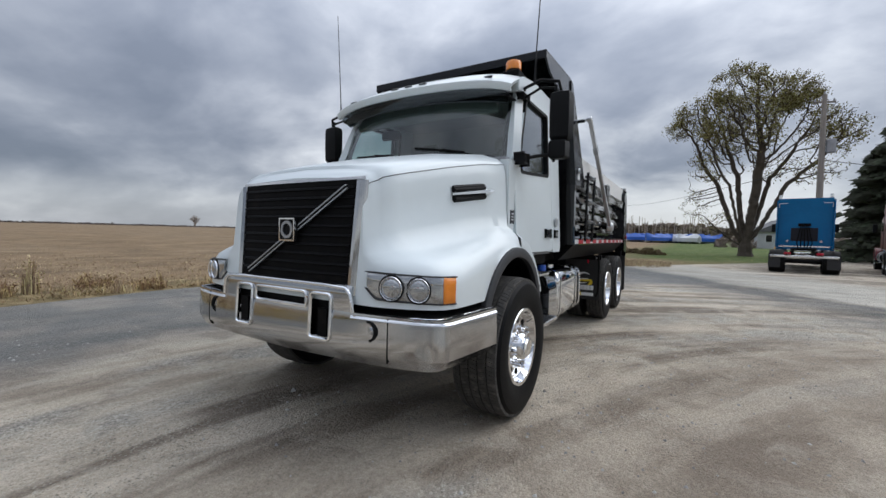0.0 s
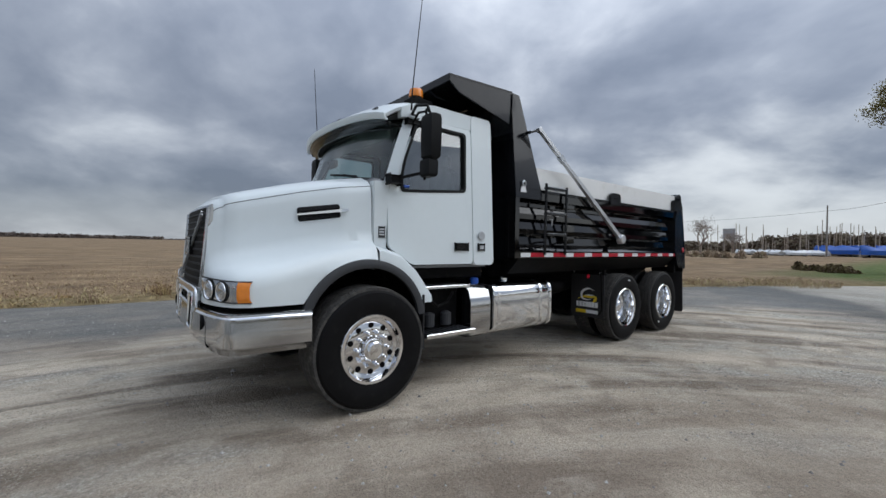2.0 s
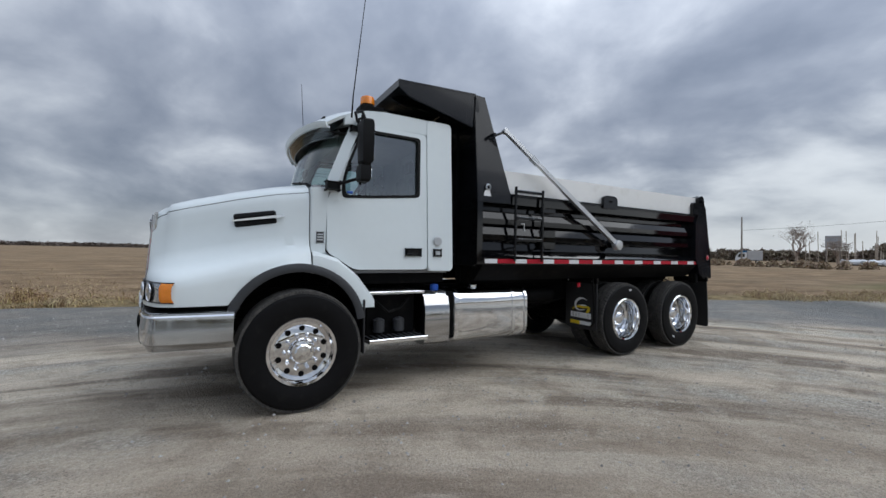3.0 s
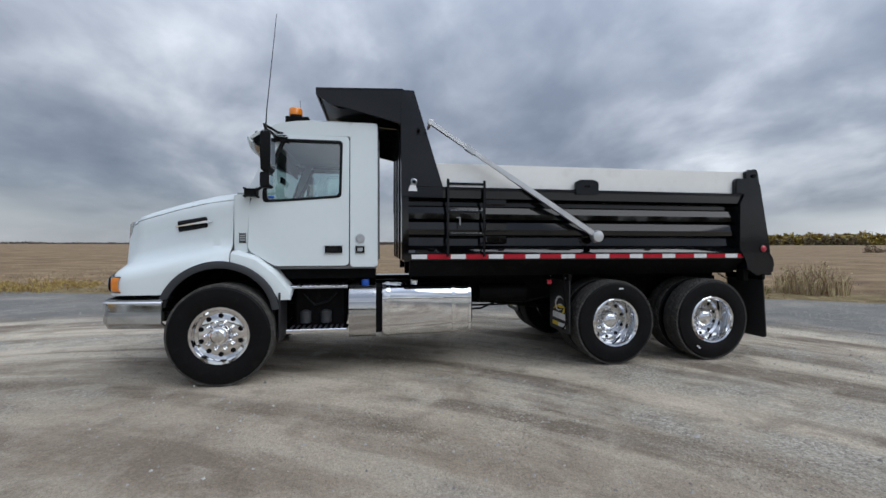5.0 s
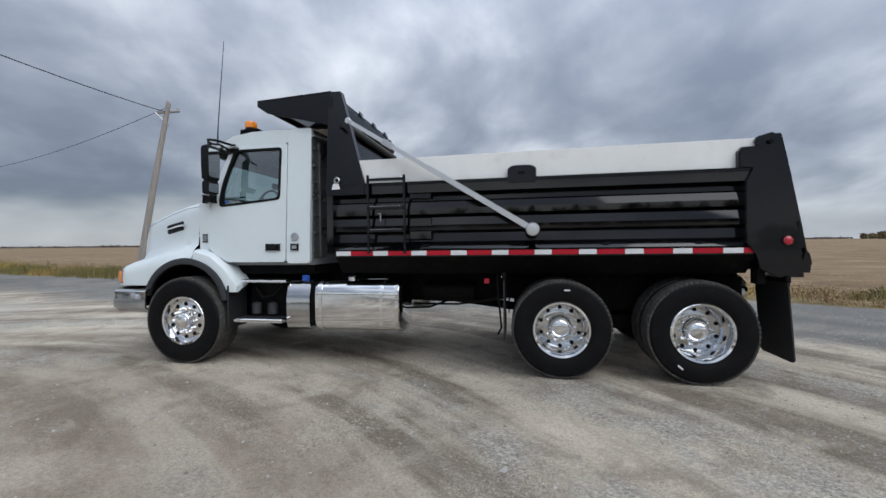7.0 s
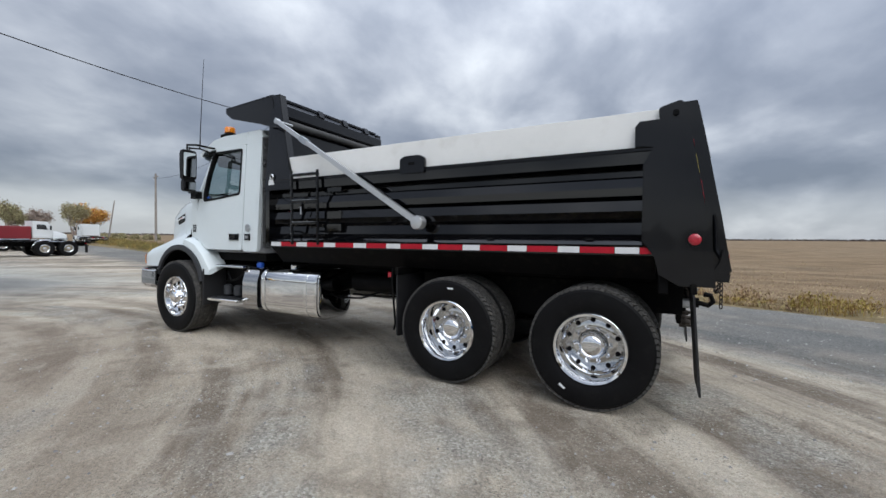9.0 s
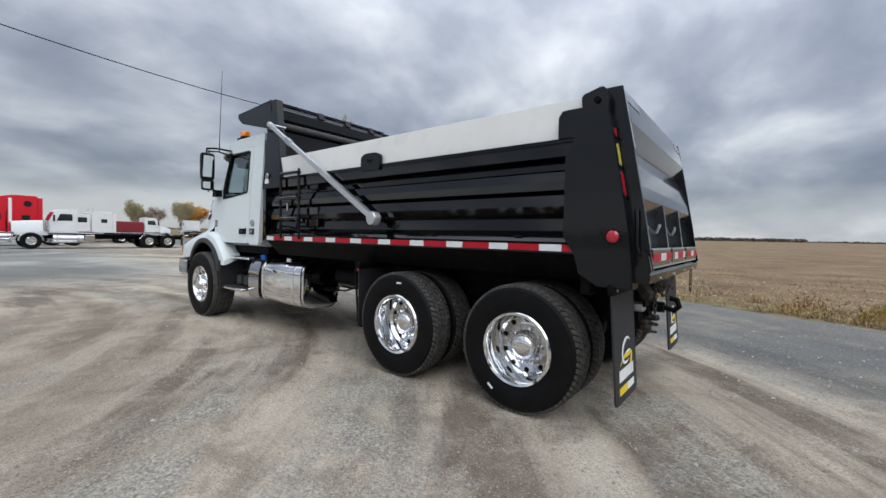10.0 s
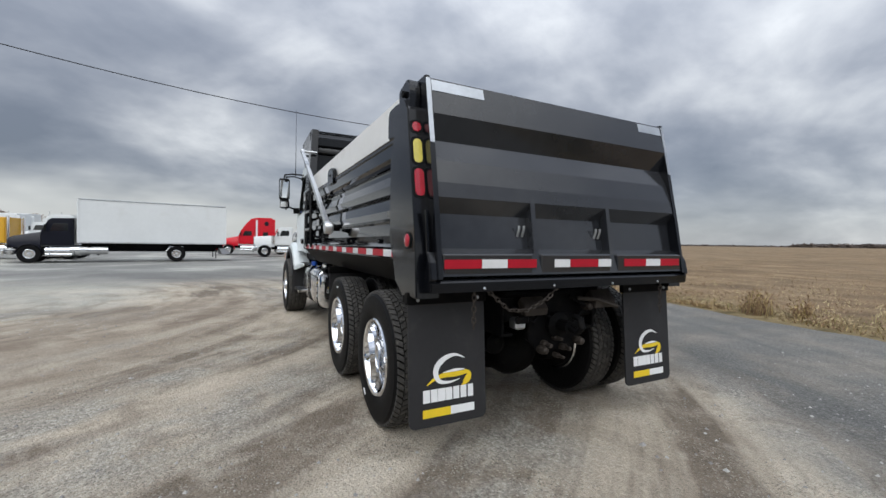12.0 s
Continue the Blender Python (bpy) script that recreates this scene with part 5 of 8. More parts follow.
# mirrors with arms, both sides
for s in (-1, 1):
    body = loft(B(), [[(0.435 + dx * kx, s * (1.385 + dy * ky), z) for dx, dy in ((-0.055, -0.088), (-0.068, 0), (-0.055, 0.088), (0.05, 0.105), (0.05, -0.105))] for z, kx, ky in ((2.235, 0.5, 0.75), (2.265, 0.92, 0.92), (2.42, 1, 0.95), (2.61, 1, 0.95), (2.65, 0.85, 0.88), (2.665, 0.4, 0.66))])
    mir = part("side_mirror", body, PLASTIC, P, "black plastic side mirror", smooth=35)
    part("mirror_pane", prism(B(), rounded([(s * 1.298, 2.28), (s * 1.472, 2.28), (s * 1.472, 2.62), (s * 1.298, 2.62)], 0.03, 3), "x", 0.482, 0.490), MIRROR, mir)
    body = loft(B(), [[(0.42 + dx * k, s * (1.375 + dy * k), z) for dx, dy in ((-0.05, -0.075), (-0.062, 0), (-0.05, 0.075), (0.05, 0.09), (0.05, -0.09))] for z, k in ((2.075, 0.7), (2.095, 0.95), (2.21, 0.97), (2.235, 0.85))])
    low = part("lower_mirror", body, PLASTIC, mir, "small convex lower mirror", smooth=35)
    part("lower_pane", prism(B(), rounded([(s * 1.295, 2.10), (s * 1.455, 2.10), (s * 1.455, 2.205), (s * 1.295, 2.205)], 0.02, 3), "x", 0.466, 0.474), MIRROR, low)
    part("upper_arm", tube(B(), [(0.60, s * 1.0, 2.745), (0.46, s * 1.03, 2.755), (0.38, s * 1.22, 2.775), (0.40, s * 1.37, 2.745), (0.43, s * 1.39, 2.65)], 0.015, 8), PLASTIC, mir)
    part("upper_arm", tube(B(), [(0.48, s * 1.0, 2.66), (0.42, s * 1.2, 2.72), (0.42, s * 1.34, 2.70)], 0.012, 8), PLASTIC, mir)
    part("arm_mount", box(B(), 0.40, 0.56, s * 0.985, s * 1.045, 2.655, 2.70, 0.012), PLASTIC, mir)
    part("lower_arm", tube(B(), [(0.20, s * 1.10, 2.055), (0.30, s * 1.20, 2.09), (0.40, s * 1.32, 2.12)], 0.016, 8), PLASTIC, mir)
    part("lower_mount", box(B(), 0.135, 0.26, s * 1.09, s * 1.16, 2.015, 2.095, 0.015), PLASTIC, mir)
    part("mirror_spine", tube(B(), [(0.41, s * 1.345, 2.72), (0.40, s * 1.345, 2.05)], 0.012, 8), PLASTIC, mir)
part("antenna", tube(B(), [(0.36, -1.165, 2.74), (0.37, -1.165, 2.95), (0.48, -1.175, 4.02)], [0.010, 0.006, 0.003], 6), PLASTIC, P, "thin black whip antenna")
part("antenna", tube(B(), [(0.36, 1.185, 2.74), (0.35, 1.185, 2.95), (0.30, 1.20, 3.90)], [0.010, 0.006, 0.003], 6), PLASTIC, P, "thin black whip antenna")
# amber beacon
bc = part("beacon", disc(B(), [(0.078, 2.965), (0.082, 2.985), (0.068, 2.995), (0.068, 3.005)], 24, (0.62, -0.86, 0), "z"), PLASTIC, P, "amber beacon on black base", smooth=35)
part("beacon_lens", disc(B(), [(0.076, 3.005), (0.076, 3.07), (0.067, 3.088), (0.03, 3.094)], 24, (0.62, -0.86, 0), "z"), AMBERLENS, bc, smooth=40)
part("beacon_bracket", box(B(), 0.52, 0.78, -0.95, -0.78, 2.895, 2.975, 0.006), CHASSIS, bc)

# --- steps, tanks
for z, y1, th in ((0.995, -1.10, 0.035), (0.515, -1.20, 0.045)):
    st = part("cab_step", box(B(), 0.57, 1.235, y1, -0.93, z - th / 2, z + th / 2, 0.008), CHROME, P, "polished aluminium cab step")
    for k in range(10):
        part("tread_bar", box(B(), 0.60 + 0.062 * k, 0.625 + 0.062 * k, y1 + 0.02, -0.95, z + th / 2, z + th / 2 + 0.004), GREYPLASTIC, st)
part("battery_box", box(B(), 0.62, 1.20, -0.92, -0.5, 0.50, 1.02, 0.02), CHASSIS, P)
for x in (0.75, 0.98):
    part("air_canister", disc(B(), [(0.05, 0.57), (0.062, 0.58), (0.062, 0.70), (0.03, 0.72)], 14, (x, -0.98, 0), "z"), GREYPLASTIC, P)
part("cable_loop", tube(B(), [(0.72, -0.96, 0.9), (0.85, -1.0, 0.78), (1.0, -0.98, 0.82), (1.1, -0.96, 0.92)], 0.014, 6), PLASTIC, P)


def d_section(x, y0, y1, z0, z1, r=0.17):
    return [(x, y, z) for y, z in rounded([(y1, z0), (y0, z0), (y0, z1), (y1, z1)], r, 8)]


tank = part("fuel_tank", loft(B(), [d_section(x, -1.105 + e, -0.52, 0.392 + e, 1.005 - e) for x, e in ((1.615, 0.03), (1.63, 0.008), (1.66, 0.0), (2.665, 0.0), (2.695, 0.008), (2.71, 0.03))]), BRIGHT, P, "polished aluminium fuel tank", smooth=35)
for x in (1.70, 2.48):
    part("tank_strap", loft(B(), [d_section(q, -1.112, -0.512, 0.385, 1.012, 0.175) for q in (x - 0.022, x + 0.022)]), CHROME, tank, smooth=35)
part("end_bead", loft(B(), [d_section(q, -1.116, -0.51, 0.382, 1.016, 0.18) for q in (2.655, 2.69)]), BRIGHT, tank, smooth=35)
part("fuel_cap", disc(B(), [(0.055, 0.99), (0.055, 1.04), (0.045, 1.055), (0.012, 1.06)], 18, (2.02, -0.86, 0), "z"), CHROME, tank)
part("tank_bracket", box(B(), 1.75, 1.83, -0.6, -0.42, 0.40, 1.0), CHASSIS, P)
part("tank_bracket", box(B(), 2.44, 2.52, -0.6, -0.42, 0.40, 1.0), CHASSIS, P)
part("fluid_tank", loft(B(), [[(x, y, z) for y, z in ((-0.62, 0.40), (-1.02, 0.40), (-1.08, 0.43), (-1.10, 0.50), (-1.10, 0.80), (-1.06, 0.93), (-0.98, 1.0), (-0.62, 1.0))] for x in (1.245, 1.555)]), BRUSHED, P, "brushed steel fluid tank cover", smooth=35)
part("tank_gap", box(B(), 1.555, 1.615, -1.06, -0.56, 0.45, 0.98), CHASSIS, P)
part("blue_cap", disc(B(), [(0.045, 1.0), (0.05, 1.03), (0.045, 1.065), (0.01, 1.07)], 14, (1.43, -0.95, 0), "z"), BLUECAP, P, "blue filler cap")
part("fuel_tank_far_side", loft(B(), [d_section(x, 0.52, 1.10, 0.425, 1.005) for x in (1.3, 2.6)]), CHROME, P, smooth=35)

# --- dump body
X0, X1 = 1.90, 6.40
PROFILE = ((1.300, 1.192), (1.385, 1.192), (1.470, 1.115), (1.565, 1.105), (1.600, 1.150), (1.660, 1.152), (1.745, 1.136), (1.765, 1.100), (1.785, 1.146), (1.850, 1.148), (1.925, 1.130), (1.945, 1.095), (1.990, 1.095), (2.030, 1.188), (2.150, 1.192))


def lean_in(ob):
    """Leans a post in towards its top."""
    for v in ob.data.vertices:
        v.co.y -= math.copysign(0.085 * max(0.0, v.co.z - 2.1), v.co.y)


for s in (-1, 1):
    outer = [(s * y, z) for z, y in PROFILE]
    inner = [(s * 1.08, 2.150), (s * 1.05, 1.95), (s * 1.05, 1.30)]
    side = part("body_side", prism(B(), outer + inner, "x", X0, X1), BLACK, P, "glossy black ribbed side of the dump body")
    part("top_rail", box(B(), X0 + 0.1, X1, s * 1.06, s * 1.196, 2.125, 2.158, 0.008), BLACKSATIN, side)
    # front post and rear post
    pp = [(1.845, 2.03), (1.845, 3.305), (2.0, 3.30), (2.33, 2.16), (2.335, 2.03)] if s < 0 else [(1.845, 2.03), (1.845, 3.28), (1.90, 3.28), (1.93, 2.6), (2.06, 2.16), (2.06, 2.03)]
    post = part("front_post", prism(B(), pp, "y", s * 1.10, s * 1.205, 0.006), BLACKSATIN, P, "black tapered front post of the dump body")
    lean_in(post)
    part("post_foot", prism(B(), [(1.85, 1.30), (1.85, 2.05), (1.93, 2.05), (1.93, 1.30)], "y", s * 1.05, s * 1.196, 0.004), BLACK, post)
    part("lifting_eye", revolve(B(), [(0.028, -0.01), (0.04, 0.0), (0.028, 0.01), (0.018, 0.0)], 14, (1.99, s * 1.212, 2.205))[0], STEEL, post)
    part("maker_plate", prism(B(), [(1.925, 2.10), (2.03, 2.10), (2.01, 2.17), (1.945, 2.17)], "y", s * 1.204, s * 1.212), FLAPWHITE, post, "small white plate")
    part("post_peg", tube(B(), [(2.05, s * 1.16, 2.83), (2.05, s * 1.24, 2.83)], 0.02, 8), BLACKSATIN, post)
    rp = [(6.385, 2.16), (6.30, 2.02), (6.30, 1.42), (6.395, 1.30), (6.42, 1.16), (6.56, 1.075), (6.80, 1.075), (6.765, 1.42), (6.735, 1.60), (6.615, 2.28), (6.56, 2.36), (6.385, 2.36), (6.27, 2.36), (6.24, 2.32), (6.24, 2.16)]
    rear = part("rear_post", prism(B(), rp[:11] + rp[11:], "y", s * 1.06, s * 1.215, 0.008), BLACKSATIN, P, "black tapered rear corner post")
    part("gate_ear", prism(B(), rounded([(6.41, 2.36), (6.40, 2.455), (6.56, 2.50), (6.60, 2.42), (6.60, 2.25), (6.50, 2.25)], 0.03, 3), "y", s * 1.125, s * 1.195, 0.006), BLACKSATIN, rear)
    pin = part("hinge_pin", tube(B(), [(6.52, s * 1.10, 2.40), (6.52, s * 1.215, 2.40)], 0.022, 12), CHASSIS, rear)
    # lamps in the rear face
    slope = math.degrees(math.atan2(0.19, 1.06))

    def rear_x(z):
        return lerp(z, ((1.42, 6.767), (1.60, 6.737), (2.28, 6.617)))
    for z, h, w, mat, lab in ((2.165, 0.032, 0.030, REDLENS, "round red lamp"), (2.005, 0.080, 0.029, YELLOWLENS, "oblong yellow lamp"), (1.80, 0.090, 0.031, REDLENS, "oblong red lamp")):
        lp = part("rear_lamp", prism(B(), rounded([(-w, -h), (w, -h), (w, h), (-w, h)], 0.034, 5), "x", -0.012, 0.005, 0.003), mat, rear, lab)
        lp.matrix_basis = Matrix.Translation((rear_x(z), s * 1.162, z)) @ pose(0, 0, 0, 0, -slope, 0)
        gm = part("lamp_grommet", prism(B(), rounded([(-w - 0.014, -h - 0.014), (w + 0.014, -h - 0.014), (w + 0.014, h + 0.014), (-w - 0.014, h + 0.014)], 0.046, 5), "x", -0.012, 0.002), PLASTIC, rear)
        gm.matrix_basis = lp.matrix_basis.copy()
    part("side_marker", disc(B(), [(0.044, s * 1.212), (0.044, s * 1.222), (0.036, s * 1.23), (0.012, s * 1.234)], 24, (6.66, 0, 1.432)), REDLENS, rear, "round red side marker", smooth=40)
    part("marker_ring", revolve(B(), [(0.056, s * 1.21), (0.054, s * 1.224), (0.044, s * 1.224), (0.042, s * 1.21)], 24, (6.66, 0, 1.432))[0], PLASTIC, rear)
    part("latch_rod", tube(B(), [(6.79, s * 1.15, 1.62), (6.80, s * 1.14, 1.36), (6.86, s * 1.13, 1.24)], 0.014, 8), BLACKSATIN, rear)
    part("latch_hook", prism(B(), [(6.76, 1.15), (6.84, 1.13), (6.90, 1.20), (6.88, 1.30), (6.84, 1.36), (6.83, 1.26), (6.80, 1.22)], "y", s * 1.12, s * 1.165, 0.006), BLACKSATIN, rear)
    # stake pockets and white board
    for a, b, z1 in ((3.985, 4.29, 2.285),):
        sp = part("stake_pocket", prism(B(), rounded([(a, 2.10), (b, 2.10), (b, z1 - 0.03), (b - 0.06, z1), (a + 0.06, z1), (a, z1 - 0.03)], 0.02, 2), "y", s * 1.172, s * 1.215, 0.005), BLACKSATIN, P, "black stake pocket plate")
        part("pocket_slot", box(B(), 4.10, 4.17, s * 1.212, s * 1.219, 2.19, 2.215), CHASSIS, sp)
    board = [(2.12, 2.13), (6.42, 2.13), (6.42, 2.455), (2.06, 2.44)]
    part("sideboard", prism(B(), board, "y", s * 1.115, s * 1.155, 0.004), BOARD, P, "white painted sideboard above the rail")
    # reflective tape, piece by piece
    x, k = 1.965, 0
    while x < 6.38:
        w = 0.185 if k % 2 == 0 else 0.275
        w = min(w, 6.395 - x)
        part("tape_strip", box(B(), x, x + w - 0.004, s * 1.191, s * 1.196, 1.314, 1.366), SILVER if k % 2 == 0 else RED, side, "white reflective tape" if k % 2 == 0 else "red reflective tape")
        x += w
        k += 1
    for x in (2.2, 3.05, 5.0, 5.9):
        part("rail_clip", box(B(), x - 0.03, x + 0.03, s * 1.13, s * 1.17, 1.42, 1.44, 0.004), BLACKSATIN, side)
    # cab guard side skirt
    part("guard_skirt", prism(B(), [(0.89, 3.255), (0.89, 3.19), (1.02, 3.10), (1.86, 2.90), (1.86, 3.300)], "y", s * 1.08, s * 1.10, 0.004), BLACKSATIN, P, "black side skirt of the cab guard")
    # under the body
    part("body_sill", box(B(), 2.0, 6.45, s * 0.52, s * 0.62, 1.03, 1.30, 0.01), CHASSIS, P)
    part("under_rail", prism(B(), [(s * 1.18, 1.30), (s * 0.95, 1.30), (s * 0.95, 1.12), (s * 1.0, 1.10)], "x", 1.95, 6.40), CHASSIS, P)
    for x in (2.3, 2.95, 3.6, 4.25, 4.9, 5.55, 6.15):
        part("cross_sill", prism(B(), [(s * 0.5, 1.30), (s * 1.16, 1.30), (s * 1.12, 1.24), (s * 0.5, 1.18)], "x", x - 0.035, x + 0.035), CHASSIS, P)
body_floor = part("body_floor", box(B(), 1.88, 6.55, -1.1, 1.1, 1.28, 1.36), BLACK, P)
part("body_front_wall", prism(B(), [(1.855, 1.30), (1.905, 1.30), (1.905, 3.20), (1.855, 3.28)], "y", -1.12, 1.12), BLACKSATIN, P, "black front wall of the dump body")
for y in (-0.7, 0.0, 0.7):
    part("front_wall_rib", box(B(), 1.838, 1.855, y - 0.05, y + 0.05, 1.3, 3.15, 0.004), BLACKSATIN, P)
part("cab_guard", prism(B(), [(0.885, 3.24), (0.895, 3.27), (1.87, 3.315), (1.87, 3.285)], "y", -1.10, 1.10, 0.004), BLACKSATIN, P, "black cab guard plate over the cab roof")
for y in (-0.6, 0.0, 0.6):
    part("guard_rib", prism(B(), [(0.98, 3.25), (1.86, 3.285), (1.86, 3.14), (1.1, 3.2)], "y", y - 0.02, y + 0.02), BLACKSATIN, P)
part("guard_lip", box(B(), 0.882, 0.90, -1.10, 1.10, 3.19, 3.272, 0.004), BLACKSATIN, P)
# rolled tarp housing behind the front wall
part("tarp_housing", box(B(), 1.91, 1.985, -1.02, 1.02, 3.03, 3.2, 0.02), BLACKSATIN, P)
part("tarp_roll", tube(B(), [(1.96, -1.04, 2.96), (1.96, 1.04, 2.96)], 0.05, 16), material("grey_tarp_cloth", (0.06, 0.06, 0.06), 0.8, vary=0.2, scale=6), P, smooth=50)
for y in (-0.35, 0.15, 0.65):
    part("housing_bracket", prism(B(), [(1.91, 3.2), (1.94, 3.30), (1.985, 3.2)], "y", y - 0.05, y + 0.05), BLACKSATIN, P)
# tarp arm on the left side
for s in (-1,):
    a, b = Vector((4.245, s * 1.245, 1.585)), Vector((2.175, s * 1.275, 2.875))
    d = (b - a).normalized()
    n = Vector((0, 1, 0)).cross(d).normalized()
    rows = []
    for t, w in ((0.0, 0.031), (0.55, 0.029), (0.552, 0.024), (1.0, 0.022)):
        q = a + (b - a) * t
        rows.append([q + n * w + Vector((0, -0.022, 0)), q + n * w + Vector((0, 0.022, 0)), q - n * w + Vector((0, 0.022, 0)), q - n * w + Vector((0, -0.022, 0))])
    arm = part("tarp_arm", loft(B(), rows), ALU, P, "aluminium tarp arm")
    part("arm_pivot", disc(B(), [(0.060, s * 1.20), (0.074, s * 1.21), (0.074, s * 1.275), (0.065, s * 1.29), (0.03, s * 1.295)], 24, (4.245, 0, 1.585)), ALU, arm, "round pivot housing", smooth=35)
    part("pivot_shaft", tube(B(), [(4.245, s * 1.12, 1.585), (4.245, s * 1.21, 1.585)], 0.04, 12), CHASSIS, arm)
    part("arm_sleeve", loft(B(), [[q + n * 0.033 + Vector((0, -0.027, 0)), q + n * 0.033 + Vector((0, 0.027, 0)), q - n * 0.033 + Vector((0, 0.027, 0)), q - n * 0.033 + Vector((0, -0.027, 0))] for q in (a + (b - a) * 0.75, a + (b - a) * 0.80)]), STEEL, arm)
    part("arm_tip", disc(B(), [(0.032, s * 1.245), (0.035, s * 1.255), (0.035, s * 1.295), (0.029, s * 1.30)], 18, tuple(Vector((b.x, 0, b.z)))), ALU, arm)
    part("tip_bar", tube(B(), [b, Vector((b.x, s * 1.05, b.z))], 0.018, 8), ALU, arm)
# ladder on the left side
lad = part("ladder", tube(B(), [(2.385, -1.225, 1.34), (2.385, -1.235, 2.245)], 0.017, 8), BLACKSATIN, P, "black steel ladder on the body side")
part("ladder_rail", tube(B(), [(2.82, -1.225, 1.34), (2.82, -1.235, 2.235)], 0.017, 8), BLACKSATIN, lad)
for z in (2.19, 1.865, 1.60):
    part("ladder_step", box(B(), 2.39, 2.815, -1.255, -1.195, z - 0.014, z + 0.014, 0.004), BLACKSATIN, lad)
    for k in range(9):
        part("step_cleat", box(B(), 2.42 + 0.042 * k, 2.44 + 0.042 * k, -1.26, -1.19, z + 0.013, z + 0.02), STEEL, lad)
for z in (2.14, 1.5):
    for x in (2.385, 2.82):
        part("ladder_stay", tube(B(), [(x, -1.23, z), (x, -1.12, z)], 0.012, 6), BLACKSATIN, lad)
part("ladder_hook", tube(B(), [(2.49, -1.21, 1.80), (2.53, -1.22, 1.80), (2.53, -1.22, 1.71)], 0.008, 6), STEEL, lad)
for x, z in ((3.05, 2.02), (3.05, 1.70), (3.05, 1.55)):
    part("rib_bracket", box(B(), 2.86, 3.12, -1.165, -1.12, z - 0.055, z + 0.045, 0.008), BLACK, P)

# --- tailgate


def tgx(z):
    return 6.835 - (z - 1.215) * 0.192


gate_prof = [(1.215, 0.02), (1.215, 0.075), (1.355, 0.075), (1.385, 0.012), (1.605, 0.012), (1.705, 0.088), (1.80, 0.086), (1.945, 0.066), (2.085, 0.018), (2.245, 0.105), (2.485, 0.090), (2.49, 0.02)]
pts = [(tgx(z) - 0.02 + o, z) for z, o in gate_prof] + [(tgx(2.49) - 0.05, 2.49), (tgx(1.215) - 0.05, 1.215)]
gate = part("tailgate", prism(B(), pts, "y", -1.085, 1.085), GATE, P, "black steel tailgate with horizontal ribs")
for s in (-1, 1):
    cheek = [(tgx(z) + o, z) for z, o in ((1.20, 0.065), (1.60, 0.075), (2.27, 0.08), (2.50, 0.075))] + [(tgx(2.50) - 0.06, 2.50), (tgx(1.20) - 0.06, 1.20)]
    part("gate_cheek", prism(B(), cheek, "y", s * 1.085, s * 1.12, 0.004), BLACKSATIN, gate)
    part("gate_edge_tape", prism(B(), [(tgx(z) + o, z) for z, o in ((2.48, 0.078), (2.05, 0.081), (2.05, 0.083), (2.48, 0.080))], "y", s * 1.087, s * 1.118), STEEL, gate)
    a, b = (-1.08, -0.70) if s < 0 else (0.80, 1.08)
    part("gate_top_tape", prism(B(), [(tgx(z) + o, z) for z, o in ((2.475, 0.0715), (2.40, 0.0765), (2.40, 0.0785), (2.475, 0.0735))], "y", a, b), STEEL, gate, "worn silver tape")
for y in (-0.385, 0.315):
    rib = part("gate_rib", prism(B(), [(tgx(1.36) - 0.02, 1.36), (tgx(1.36) + 0.055, 1.355), (tgx(1.70) + 0.070, 1.70), (tgx(1.76) + 0.066, 1.76), (tgx(1.70), 1.70)], "y", y - 0.018, y + 0.018, 0.003), GATE, gate)
    for k in (-0.10, -0.06):
        part("chain_bracket", tube(B(), [(tgx(1.50) + 0.0, y + k, 1.47), (tgx(1.50) + 0.02, y + k, 1.52), (tgx(1.55) + 0.03, y + k, 1.545)], 0.009, 6), STEEL, gate)
# the bottom rail stands in three pieces, each with tape
for a, b, cells in ((-1.08, -0.43, ((-1.075, -0.82, 1), (-0.82, -0.63, 0), (-0.63, -0.40, 1))), (-0.36, 0.28, ((-0.25, -0.11, 0), (-0.11, 0.155, 1), (0.155, 0.285, 0))), (0.35, 1.08, ((0.42, 0.66, 1), (0.66, 0.83, 0), (0.83, 1.06, 1)))):
    rail = part("gate_rail", box(B(), tgx(1.28) - 0.02, tgx(1.28) + 0.066, a, b, 1.222, 1.352, 0.008), GATE, gate)
    for y0, y1, r in cells:
        part("tape_strip", box(B(), tgx(1.28) + 0.064, tgx(1.28) + 0.070, y0, y1 - 0.004, 1.262, 1.318), RED if r else SILVER, rail, "red reflective tape" if r else "white reflective tape")
part("rear_apron", prism(B(), [(6.60, 1.20), (6.875, 1.195), (6.893, 1.175), (6.885, 1.115), (6.60, 1.12)], "y", -1.16, 1.16, 0.006), BLACKSATIN, P, "black steel apron under the tailgate")
for y in (-0.80, -0.25, 0.30, 0.80):
    part("apron_bolt", disc(B(), [(0.009, 6.880), (0.009, 6.894), (0.004, 6.897)], 6, (0, y, 1.135), "x"), STEEL, P)
part("rear_crossbeam", box(B(), 6.50, 6.60, -0.46, 0.46, 0.84, 1.06, 0.015), CHASSIS, P)
part("hitch_plate", prism(B(), [(-0.26, 0.88), (-0.26, 0.70), (-0.16, 0.60), (0.16, 0.60), (0.26, 0.70), (0.26, 0.88)], "x", 6.58, 6.62, 0.006), CHASSIS, P)
